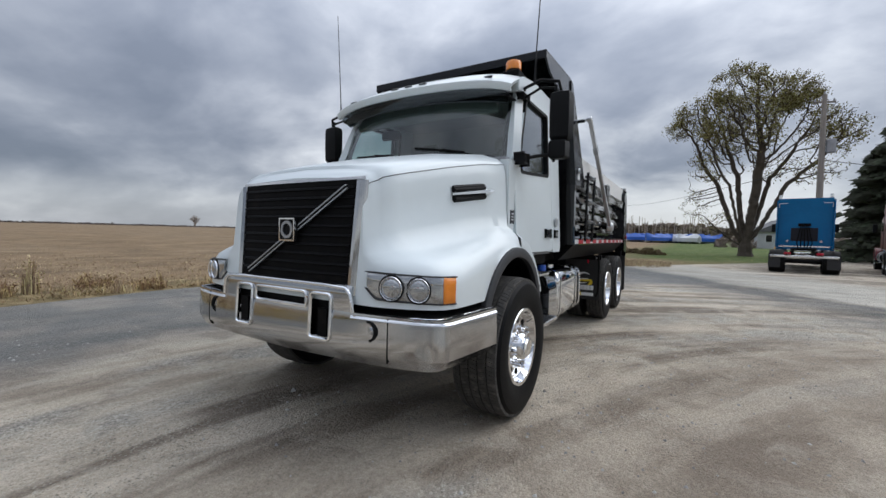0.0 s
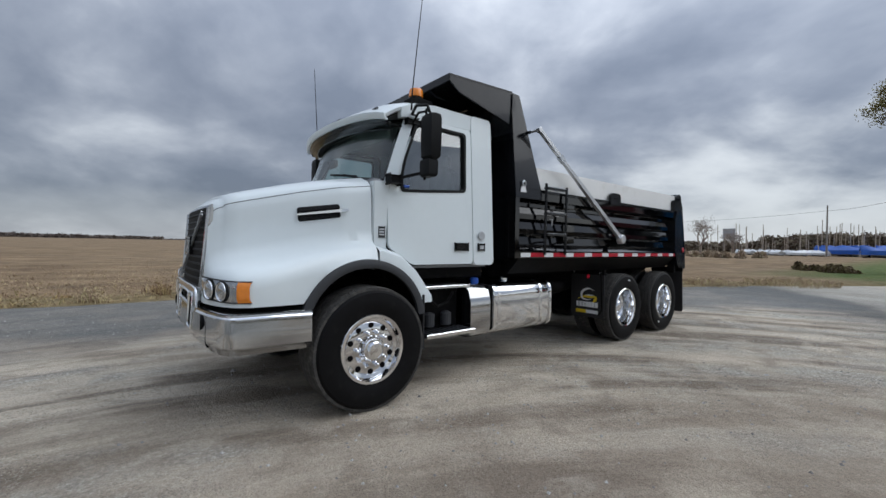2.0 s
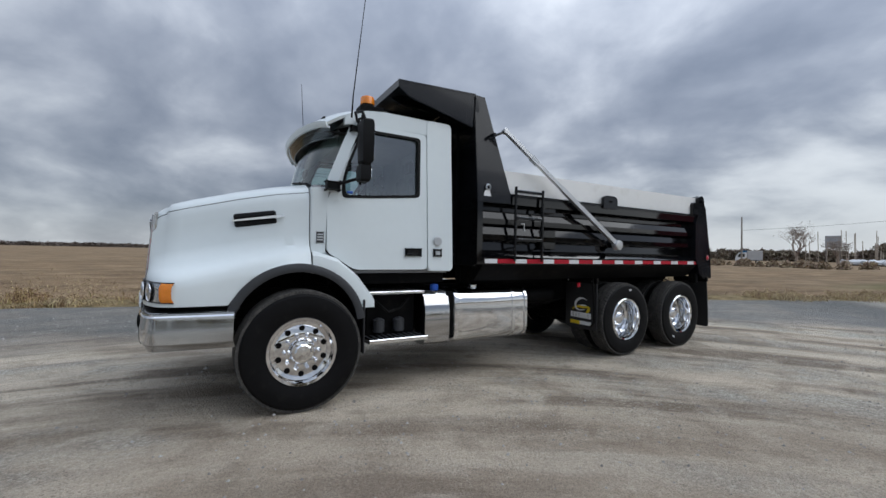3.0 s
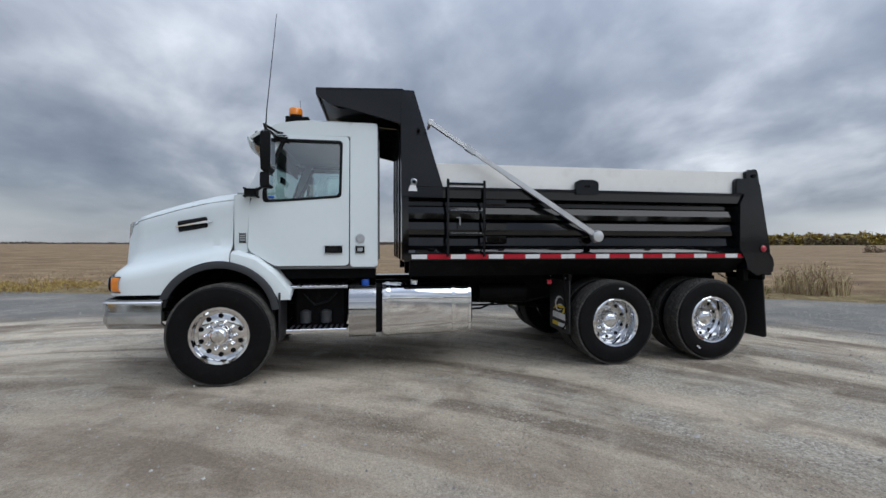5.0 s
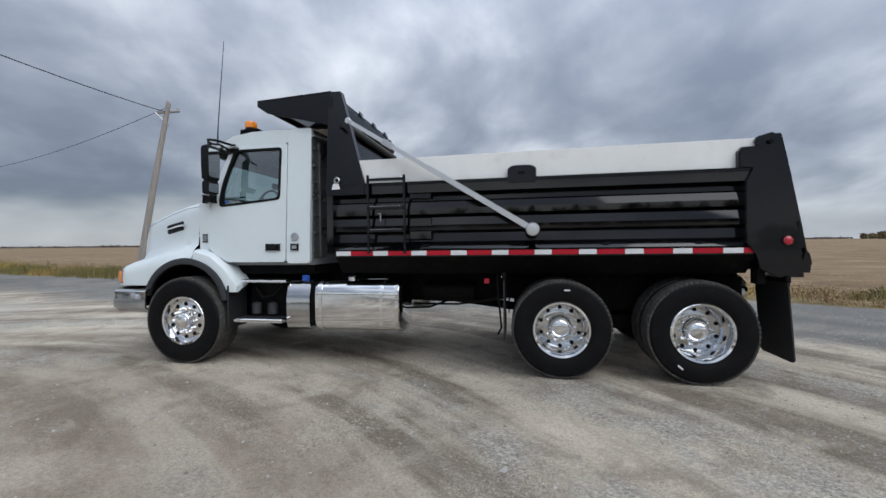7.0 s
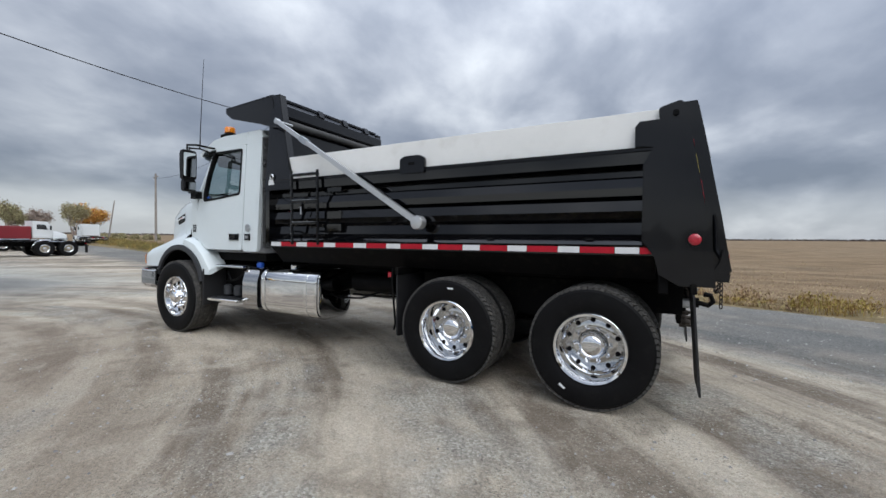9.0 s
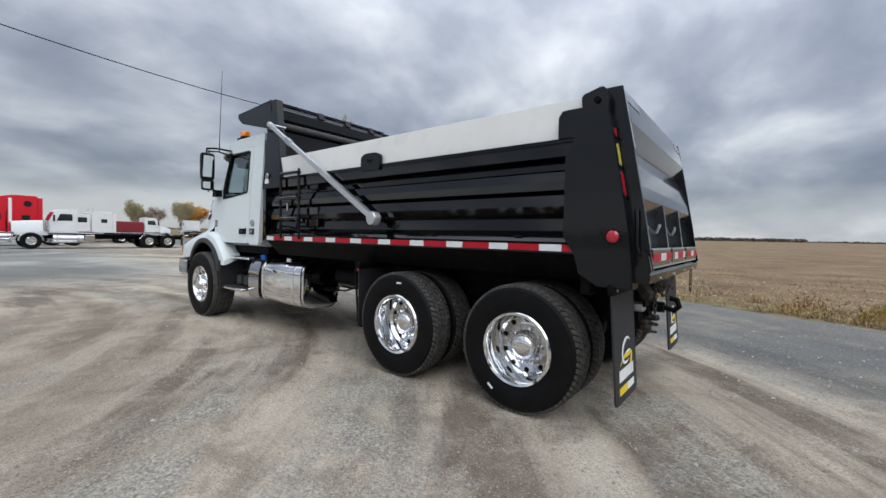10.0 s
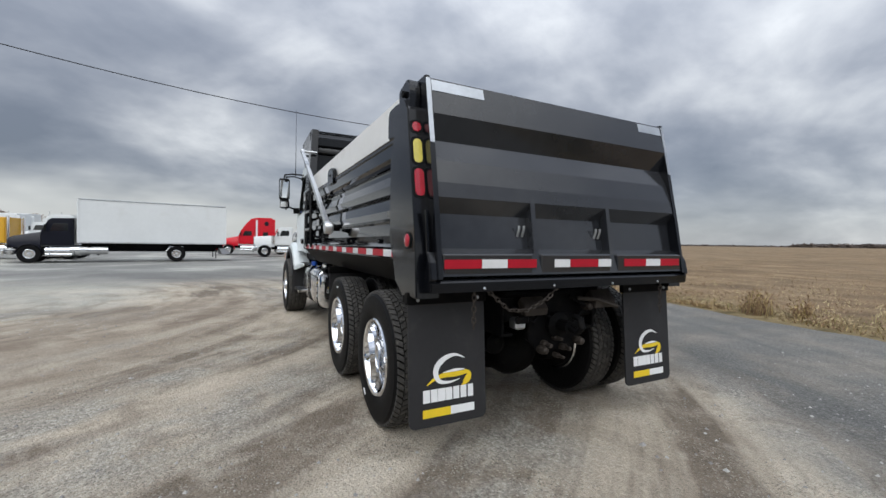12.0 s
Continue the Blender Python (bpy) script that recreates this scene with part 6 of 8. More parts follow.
# coupling gear, sockets and brackets under the tail
part("trailer_socket", box(B(), 6.60, 6.70, -0.42, -0.33, 0.80, 0.88, 0.015), STEEL, P, "dull metal trailer socket")
part("socket_lid", box(B(), 6.69, 6.715, -0.43, -0.32, 0.845, 0.895, 0.008), CHASSIS, P)
for y0, y1, z0, z1 in ((-0.36, -0.16, 1.01, 0.95), (0.30, 0.52, 1.04, 0.97)):
    part("tow_bracket", prism(B(), [(6.62, z0 - 0.02), (6.66, z1 - 0.05), (6.72, z1 - 0.05), (6.73, z1), (6.66, z0 + 0.02)], "y", y0, y1, 0.006), DIRTYCHAIN, P, "worn steel tow bracket")
for y, z, r in ((-0.12, 0.66, 0.028), (-0.02, 0.70, 0.022), (0.06, 0.62, 0.026), (0.00, 0.56, 0.02)):
    part("air_fitting", disc(B(), [(r, 6.61), (r, 6.66), (r * 0.6, 6.68), (r * 0.6, 6.72), (0.004, 6.725)], 10, (0, y, z), "x"), DIRTYCHAIN, P)
for ax in (AX_2,):
    part("axle_cover", disc(B(), [(0.24, ax + 0.02), (0.24, ax + 0.14), (0.19, ax + 0.24), (0.08, ax + 0.29)], 20, (0, 0.0, 0.48), "x"), CHASSIS, P, smooth=50)
    for s in (-1, 1):
        part("shock_absorber", tube(B(), [(ax + 0.16, s * 0.40, 0.36), (ax + 0.22, s * 0.42, 0.92)], 0.034, 10), CHASSIS, P)
        part("torque_rod", tube(B(), [(ax + 0.1, s * 0.34, 0.62), (ax - 0.5, s * 0.28, 0.80)], 0.026, 8), CHASSIS, P)
part("pintle_hitch", loft(B(), [[(x, r * math.cos(t), 0.80 + r * math.sin(t)) for t in steps(0, 2 * math.pi, 12)[:-1]] for x, r in ((6.62, 0.10), (6.66, 0.10), (6.68, 0.05), (6.78, 0.05))]), CHASSIS, P)
part("pintle_hook", tube(B(), [(6.78, 0, 0.80), (6.86, 0, 0.78), (6.90, 0, 0.82), (6.88, 0, 0.88), (6.82, 0, 0.89)], 0.025, 8), CHASSIS, P)
for y, z in ((-0.28, 0.93), (0.28, 0.93), (-0.15, 0.62), (0.2, 0.66)):
    part("glad_hand", disc(B(), [(0.03, 6.62), (0.035, 6.66), (0.025, 6.70), (0.01, 6.71)], 12, (0, y, z), "x"), DIRTYCHAIN, P)
for y0, y1, z in ((-0.42, -0.1, 0.96), (0.12, 0.5, 1.02), (-0.1, 0.25, 0.88)):
    part("rear_hose", tube(B(), [(6.64, y0, z), (6.68, (y0 + y1) / 2, z - 0.12), (6.64, y1, z + 0.02)], 0.016, 6), CHASSIS, P)
part("tow_lever", tube(B(), [(6.66, 0.18, 1.0), (6.72, 0.32, 0.99), (6.76, 0.50, 0.93)], 0.018, 8), DIRTYCHAIN, P)


def chain(pts, link=0.034):
    """Links along a hanging line, every other one turned."""
    bm, k = B(), 0
    pts = [Vector(p) for p in pts]
    for a, b in zip(pts, pts[1:]):
        n = max(1, round((b - a).length / link))
        d = (b - a).normalized()
        o = d.orthogonal().normalized()
        for i in range(n):
            c = a + (b - a) * (i + 0.5) / n
            side = (o if k % 2 else d.cross(o)).normalized()
            ring = [c + d * (link * 0.68 * math.cos(t)) + side * (link * 0.38 * math.sin(t)) for t in steps(0, 2 * math.pi, 8)]
            tube(bm, ring, link * 0.13, 5, False)
            k += 1
    return bm


part("tailgate_chain", chain([(6.87, -0.78, 1.13), (6.87, -0.60, 0.98), (6.87, -0.45, 0.97), (6.87, -0.28, 1.05), (6.87, -0.2, 1.13)]), DIRTYCHAIN, P, "rusty chain")
for y in (-0.86, 0.86):
    part("hanging_chain", chain([(6.87, y, 1.13), (6.87, y, 0.88)]), DIRTYCHAIN, P, "rusty hanging chain")

# --- mudflaps with printed swoosh, bar and stripe
def mudflap(x, y0, y1, z0, z1, face, tilt):
    """face: +1 when the print looks back, -1 when it looks ahead."""
    w, h = y1 - y0, z1 - z0
    root = part("mudflap", prism(B(), rounded([(-w / 2, -h), (w / 2, -h), (w / 2, 0), (-w / 2, 0)], 0.05, 4), "x", -0.007, 0.007), FLAP, P, "black rubber mudflap with white and yellow print")
    root.matrix_basis = Matrix.Translation((x, (y0 + y1) / 2, z1)) @ pose(0, 0, 0, 0, tilt, 0)
    f = 0.009 * face

    def ribbon(name, ctr, widths, mat, lift):
        bm = B()
        top, low = [], []
        for i, (p, q) in enumerate(zip(ctr, widths)):
            a, b = ctr[max(0, i - 1)], ctr[min(len(ctr) - 1, i + 1)]
            d = Vector((b[0] - a[0], b[1] - a[1])).normalized()
            top.append((f + face * lift, face * (p[0] - d.y * q), p[1] + d.x * q))
            low.append((f + face * lift, face * (p[0] + d.y * q), p[1] - d.x * q))
        loft(bm, [[a, b] for a, b in zip(top, low)], closed=False, cap0=False, cap1=False)
        bmesh.ops.recalc_face_normals(bm, faces=bm.faces[:])
        part(name, bm, mat, root)
    k = w / 0.545
    z0_ = -h
    mid_z = z0_ + 0.195 * k

    def stroke(name, ends, mat, lift):
        """A brush stroke through points (across, up, half width), drawn smooth."""
        ctr, wid = [], []
        for q in range(len(ends) - 1):
            p = [Vector(ends[max(0, min(len(ends) - 1, q + o))]) for o in (-1, 0, 1, 2)]
            for t in steps(0, 1, 5)[(1 if q else 0):]:
                v = 0.5 * (2 * p[1] + (p[2] - p[0]) * t + (2 * p[0] - 5 * p[1] + 4 * p[2] - p[3]) * t * t + (3 * p[1] - p[0] - 3 * p[2] + p[3]) * t ** 3)
                ctr.append((v.x * k, mid_z + v.y * k))
                wid.append(max(0.001, v.z * k))
        ribbon(name, ctr, wid, mat, lift)
    stroke("print_swoosh", ((-0.155, 0.068, 0.002), (-0.098, 0.105, 0.011), (-0.029, 0.121, 0.016), (0.053, 0.120, 0.017), (0.128, 0.126, 0.013)), YELLOW, 0.0)
    stroke("print_swoosh_head", ((0.112, 0.143, 0.003), (0.146, 0.112, 0.016), (0.130, 0.072, 0.022), (0.091, 0.038, 0.002)), YELLOW, 0.0006)
    stroke("print_arc", ((0.118, 0.219, 0.002), (0.053, 0.246, 0.009), (-0.016, 0.236, 0.016), (-0.073, 0.195, 0.019), (-0.092, 0.142, 0.018), (-0.067, 0.087, 0.013), (0.003, 0.073, 0.008), (0.078, 0.087, 0.002)), FLAPWHITE, 0.0012)
    stroke("print_highlight", ((-0.042, 0.139, 0.001), (0.040, 0.147, 0.009), (0.112, 0.146, 0.003)), FLAPWHITE, 0.0018)
    for i, wd in enumerate((0.046, 0.044, 0.054, 0.044, 0.042, 0.042, 0.038)):
        yc = (-0.182 + 0.052 * i + 0.026) * k
        part("print_bar", box(B(), f - 0.0015, f + 0.0015, yc - wd * k / 2, yc + wd * k / 2, z0_ + 0.155 * k, z0_ + 0.235 * k), FLAPWHITE, root)
    part("print_stripe", box(B(), f - 0.0015, f + 0.0015, -0.182 * k, 0.01 * k, z0_ + 0.06 * k, z0_ + 0.112 * k), YELLOW if face > 0 else FLAPWHITE, root)
    part("print_stripe", box(B(), f - 0.0015, f + 0.0015, 0.01 * k, 0.182 * k, z0_ + 0.06 * k, z0_ + 0.112 * k), FLAPWHITE if face > 0 else YELLOW, root)
    hg = part("flap_hanger", box(B(), -0.022, 0.022, -w / 2 - 0.01, w / 2 + 0.01, -0.03, 0.05, 0.004), CHASSIS, root)
    for i in (0, 3):
        part("flap_bolt", disc(B(), [(0.012, 0.022 * face), (0.012, 0.030 * face), (0.005, 0.033 * face)], 6, (0, -w / 2 + 0.06 + (w - 0.12) * i / 3, 0.0), "x"), STEEL, hg)


mudflap(6.66, -1.215, -0.67, 0.235, 1.05, 1, -4)
mudflap(6.66, 0.67, 1.215, 0.235, 1.05, 1, -4)
mudflap(3.93, -1.17, -0.62, 0.36, 1.06, -1, 0)
mudflap(3.93, 0.62, 1.17, 0.36, 1.06, -1, 0)
part("flap_bracket", tube(B(), [(3.86, -1.15, 1.1), (3.86, -1.16, 0.95), (3.90, -1.15, 0.5), (3.86, -1.12, 0.42)], 0.012, 6), CHASSIS, P)
part("red_reflector", box(B(), 3.70, 3.76, -1.03, -1.01, 0.98, 1.04, 0.005), REDLENS, P)
part("rear_stay", box(B(), 6.42, 6.50, -1.16, -1.04, 1.0, 1.3, 0.01), CHASSIS, P)

# the nose is flatter in plan than its panels are drawn, and the grille sits a little off the middle
def flatten_nose(ob, m):
    m = m @ ob.matrix_basis
    back = m.inverted()
    for v in ob.data.vertices:
        q = m @ v.co
        k = min(1.0, max(0.0, (-1.12 - q.x) / 0.25))
        if k > 0:
            q.x += 0.066 * k * k * (3 - 2 * k)
            v.co = back @ q
    for c in ob.children:
        flatten_nose(c, m)


grille.matrix_basis = Matrix.Translation((0, -0.035, 0))
bumper.matrix_basis = Matrix.Translation((-0.012, 0.024, 0)) @ Matrix.Diagonal((1, 1.02, 1, 1))
for ob in truck.children:
    if ob.type == "MESH" and min((ob.matrix_basis @ v.co).x for v in ob.data.vertices) < -0.5:
        flatten_nose(ob, Matrix())
# the dump body and the rear axles are a hand wider than the cab; their near side stays in line with it
WIDER = Matrix.Translation((0, 0.048, 0)) @ Matrix.Diagonal((1, 1.04, 1, 1))
for ob in truck.children:
    if min((ob.matrix_basis @ v.co).x for v in ob.data.vertices) > 1.8:
        ob.matrix_basis = WIDER @ ob.matrix_basis

# ---------------------------------------------------------------- the verge and the field
STRAW = material("dry_grass", (0.31, 0.215, 0.11), 0.9, vary=0.25, scale=0.7, island=0.45)
PALESTRAW = material("pale_straw_grass", (0.42, 0.33, 0.20), 0.9, vary=0.25, scale=0.7, island=0.4)
GREENGRASS = material("green_weeds", (0.17, 0.145, 0.050), 0.9, vary=0.25, scale=0.7, island=0.4)
GOLD = material("yellow_weeds", (0.33, 0.235, 0.07), 0.9, vary=0.25, scale=0.9, island=0.4)
CLOD = material("soil_clod", (0.14, 0.098, 0.058), 0.95, vary=0.3, scale=3, island=0.4, bump=0.3, bump_scale=30)
STUBBLE = material("maize_stubble", (0.37, 0.277, 0.165), 0.95, vary=0.25, scale=0.5, island=0.45)


def blades(name, spots, mat, label, category="grass"):
    """Thin bent blades. spots: (x, y, height, lean)."""
    rnd = random.Random(len(spots))
    verts, faces = [], []
    for x, y, h, lean in spots:
        z = ground_z(x, y) - 0.01
        a, w = rnd.uniform(0, 6.28), 0.006 + 0.012 * h
        dx, dy = math.cos(a) * lean * h, math.sin(a) * lean * h
        px, py = -math.sin(a + 0.5) * w, math.cos(a + 0.5) * w
        i = len(verts)
        verts += [(x - px, y - py, z), (x + px, y + py, z), (x + dx * 0.4 + px * 0.7, y + dy * 0.4 + py * 0.7, z + h * 0.6),
                  (x + dx * 0.4 - px * 0.7, y + dy * 0.4 - py * 0.7, z + h * 0.6), (x + dx, y + dy, z + h)]
        faces += [(i, i + 1, i + 2, i + 3), (i + 3, i + 2, i + 4)]
    return soup(name, verts, faces, mat, None, label, "stuff", category)


rnd = random.Random(5)
dry, green, stub = [], [], []
for _ in range(52000):
    x = rnd.gauss(4, 13)
    if not -45 < x < 48:
        continue
    v = abs(rnd.gauss(0.2, 1.25 if x < 13 else 2.6))
    clump = noise.noise(Vector((x * 0.55, v * 0.8, 4.0)))
    if clump < -0.05 + rnd.uniform(-0.3, 0.15):
        continue
    y = edge_y(x) + v + 0.12
    h = (rnd.uniform(0.02, 0.09) if rnd.random() < 0.95 else rnd.uniform(0.10, 0.20)) * (1 + 1.2 * max(0, clump))
    (green if rnd.random() < (0.12 if -10 < x < 12 else 0.28) else dry).append((x, y, h * (0.75 if x > 14 else 1), rnd.uniform(0.4, 1.8)))
for _ in range(15000):
    x = rnd.gauss(2, 22)
    v = 1.5 + abs(rnd.gauss(0, 14))
    if x > 17:
        continue
    stub.append((x, edge_y(x) + v, rnd.uniform(0.05, 0.17), rnd.uniform(0.2, 1.2)))
# broken straw and clods lying on the field beside the yard
rnd = random.Random(61)
verts, faces = [], []
for _ in range(46000):
    x = rnd.uniform(-16, 13)
    v = 0.7 + abs(rnd.gauss(0, 5.5))
    if noise.noise(Vector((x * 0.9, v * 1.3, 8.0))) < rnd.uniform(-0.45, 0.25):
        continue
    y = edge_y(x) + v
    z = ground_z(x, y) + rnd.uniform(0.0, 0.05)
    a, ln, w = rnd.uniform(0, 6.28), rnd.uniform(0.03, 0.11), rnd.uniform(0.003, 0.009)
    dx, dy, tz = math.cos(a) * ln, math.sin(a) * ln, rnd.uniform(-0.01, 0.06)
    px, py = -math.sin(a) * w, math.cos(a) * w
    i = len(verts)
    verts += [(x - px, y - py, z), (x + px, y + py, z + w), (x + dx + px, y + dy + py, z + tz + w), (x + dx - px, y + dy - py, z + tz)]
    faces.append((i, i + 1, i + 2, i + 3))
soup("field_straw", verts, faces, STUBBLE, None, "loose pale maize straw lying on the brown field", "stuff", "straw")
rnd = random.Random(62)
verts, faces = [], []
for _ in range(6000):
    x = rnd.uniform(-16, 13)
    y = edge_y(x) + 0.6 + abs(rnd.gauss(0, 5))
    z, r, a0 = ground_z(x, y), rnd.uniform(0.025, 0.075), rnd.uniform(0, 6)
    i = len(verts)
    for k in range(5):
        q = r * rnd.uniform(0.7, 1.3)
        verts.append((x + q * math.cos(a0 + k * 1.257), y + q * math.sin(a0 + k * 1.257), z - 0.01))
    verts.append((x + rnd.gauss(0, 0.01), y, z + r * rnd.uniform(0.5, 0.9)))
    faces += [(i + k, i + (k + 1) % 5, i + 5) for k in range(5)]
soup("soil_clods", verts, faces, CLOD, None, "dark brown soil clods between the stubble", "stuff", "soil")
blades("verge_grass", dry, STRAW, "dry tan grass along the gravel yard")
blades("verge_weeds", green, GREENGRASS, "olive green weeds among the dry grass")
blades("field_stubble", stub, STUBBLE, "short tan stubble on the brown field")


def clump_of(name, x, y, h, r, n, mat, label, lean=0.35, plume=False):
    rnd = random.Random(int(x * 10) + n)
    sp = []
    for _ in range(n):
        a, q = rnd.uniform(0, 6.28), r * math.sqrt(rnd.random())
        sp.append((x + q * math.cos(a), y + q * math.sin(a), h * rnd.uniform(0.35, 1.0) * (1 - 0.45 * q / r), rnd.uniform(0.05, lean)))
    ob = blades(name, sp, mat, label, "plant")
    if plume:
        verts, faces = [], []
        for px, py, ph, _l in sp[::5]:
            for _ in range(34):
                z = ph * rnd.uniform(0.55, 1.08)
                dx, dy, s = rnd.gauss(0, 0.06), rnd.gauss(0, 0.06), rnd.uniform(0.008, 0.020)
                i = len(verts)
                for k in range(3):
                    verts.append((px + dx + rnd.gauss(0, s), py + dy + rnd.gauss(0, s), z + ground_z(px, py) + rnd.gauss(0, s * 1.5)))
                faces.append((i, i + 1, i + 2))
        tip = soup("seed_head", verts, faces, mat, ob)
        tip["kind"] = "stuff"
    return ob


clump_of("tall_reed_tuft", -0.5, 8.75, 1.05, 0.13, 90, PALESTRAW, "tall pale dry reed tuft at the field edge", 0.12, True)
rnd = random.Random(77)
for k in range(26):
    x = rnd.uniform(-7.0, 8.5)
    clump_of("dry_grass_tuft", x, edge_y(x) + rnd.uniform(0.25, 1.6), rnd.uniform(0.28, 0.62), rnd.uniform(0.14, 0.34), 60, PALESTRAW if k % 3 == 0 else STRAW, "pale dry grass tuft on the verge" if k % 3 == 0 else "tan dry grass tuft on the verge", 0.5, k % 2 == 0)
clump_of("dry_grass_bush", 14.6, 4.6, 1.25, 0.85, 520, PALESTRAW, "bushy pale dry grass beside the yard", 0.55, True)
clump_of("weed_clump", 12.6, 5.4, 0.50, 1.0, 300, GREENGRASS, "olive weeds beside the yard", 0.5, True)
clump_of("weed_clump", 11.2, 5.9, 0.42, 0.9, 260, STRAW, "dry weeds beside the yard", 0.5, True)
clump_of("dry_grass_bush", 4.2, 7.85, 0.75, 0.30, 110, STRAW, "small pale dry grass tuft beside the yard", 0.5, True)
clump_of("dry_grass_bush", 20.6, -0.1, 0.42, 1.6, 700, PALESTRAW, "low pale dry grass where the yard meets the lawn", 1.3, True)
clump_of("dry_grass_bush", 17.6, 1.9, 0.36, 1.3, 450, PALESTRAW, "low pale dry grass where the yard meets the lawn", 1.3, True)
clump_of("weed_clump", 9.6, 6.6, 0.48, 0.75, 260, GOLD, "yellow green weeds beside the yard", 0.4, True)
clump_of("weed_clump", 8.2, 7.2, 0.18, 0.5, 80, GOLD, "low yellow weeds beside the yard", 0.5, True)
clump_of("weed_clump", -16.5, 11.3, 0.85, 1.3, 420, GREENGRASS, "green weeds round the wooden pole", 0.4, True)
clump_of("weed_clump", -12.2, 10.0, 0.60, 1.0, 300, GOLD, "yellowish weeds beside the yard", 0.4, True)
clump_of("dry_grass_bush", -20.5, 12.6, 0.8, 1.2, 300, STRAW, "dry grass near the wooden pole", 0.4, True)
# a ragged belt of weeds towards the wooden pole
for x, h, mat in ((-9.6, 0.42, GOLD), (-14.4, 0.62, GREENGRASS), (-18.6, 0.75, GREENGRASS), (-20.8, 0.62, GOLD), (-23.0, 0.8, GREENGRASS), (-25.6, 0.7, GREENGRASS), (-28.5, 0.75, GOLD)):
    clump_of("weed_clump", x, edge_y(x) + 1.0, h, 1.5, 420, mat, "green weeds on the verge near the wooden pole" if mat is GREENGRASS else "yellowish weeds on the verge near the wooden pole", 0.45, True)

for k in range(16):
    x = -31.0 - 3.4 * k
    clump_of("verge_brush", x, edge_y(x) + 2.0 + 0.25 * k, 0.9 + 0.03 * k, 2.4, 420, GREENGRASS if k % 3 else GOLD, "olive green brush along the field road" if k % 3 else "yellowish brush along the field road", 0.5, True)

# loose stones near the truck
STONE = material("limestone_chips", (0.33, 0.32, 0.305), 0.9, vary=0.25, scale=9, island=0.4, bump=0.2, bump_scale=80)
rnd = random.Random(11)
verts, faces = [], []
for _ in range(9500):
    x, y = rnd.uniform(-8, 14), rnd.uniform(-8, 7)
    if noise.noise(Vector((x * 0.4, y * 0.4, 1.5))) < 0.08 + rnd.uniform(-0.25, 0.2) or y > edge_y(x) - 0.2:
        continue
    r = rnd.uniform(0.005, 0.016) * (1.8 if rnd.random() < 0.03 else 1)
    i = len(verts)
    a0 = rnd.uniform(0, 6)
    for k in range(4):
        verts.append((x + r * rnd.uniform(0.7, 1.3) * math.cos(a0 + k * 1.57), y + r * rnd.uniform(0.7, 1.3) * math.sin(a0 + k * 1.57), rnd.uniform(0, 0.3) * r))
    verts.append((x + rnd.uniform(-.3, .3) * r, y + rnd.uniform(-.3, .3) * r, r * rnd.uniform(0.7, 1.1) + 0.003))
    faces += [(i, i + 1, i + 4), (i + 1, i + 2, i + 4), (i + 2, i + 3, i + 4), (i + 3, i, i + 4)]
soup("loose_stones", verts, faces, STONE, None, "loose grey limestone chips on the gravel yard", "stuff", "gravel")

# ---------------------------------------------------------------- trees and far woods
BARK = material("grey_brown_bark", (0.075, 0.06, 0.047), 0.95, vary=0.35, scale=3, bump=0.6, bump_scale=14)
OLIVE = material("olive_autumn_leaves", (0.195, 0.170, 0.058), 0.8, vary=0.2, scale=0.5, island=0.5)
DARKLEAF = material("dark_conifer_needles", (0.035, 0.042, 0.022), 0.85, vary=0.3, scale=0.5, island=0.5)
# distance haze is mixed into these paler olive, twig and orange colours
FAROLIVE = material("haze_paled_olive_leaves", (0.30, 0.27, 0.15), 0.9, vary=0.2, scale=0.5, island=0.4)
FARTWIG = material("haze_paled_brown_twigs", (0.32, 0.26, 0.22), 0.95, vary=0.2, scale=0.5, island=0.3)
ORANGE = material("orange_autumn_leaves", (0.58, 0.31, 0.08), 0.8, vary=0.2, scale=0.5, island=0.4)
GREYTWIG = material("bare_grey_twigs", (0.20, 0.17, 0.145), 0.95, vary=0.25, scale=0.3, island=0.35)
WOODY = material("far_autumn_woods", (0.150, 0.115, 0.058), 0.95, vary=0.3, scale=0.06, island=0.5)
WOODG = material("far_yellow_green_woods", (0.30, 0.225, 0.055), 0.95, vary=0.3, scale=0.06, island=0.5)
FARBROWN = material("pale_brown_brush", (0.19, 0.155, 0.115), 0.95, vary=0.25, scale=0.1, island=0.4)
BRUSH = material("brown_brushwood", (0.36, 0.285, 0.20), 0.95, vary=0.25, scale=0.15, island=0.25)
# horizon trees: brown lightened in the colour for the haze
FARLINE = material("haze_paled_brown_trees", (0.155, 0.128, 0.112), 0.95, vary=0.2, scale=0.02, island=0.3)


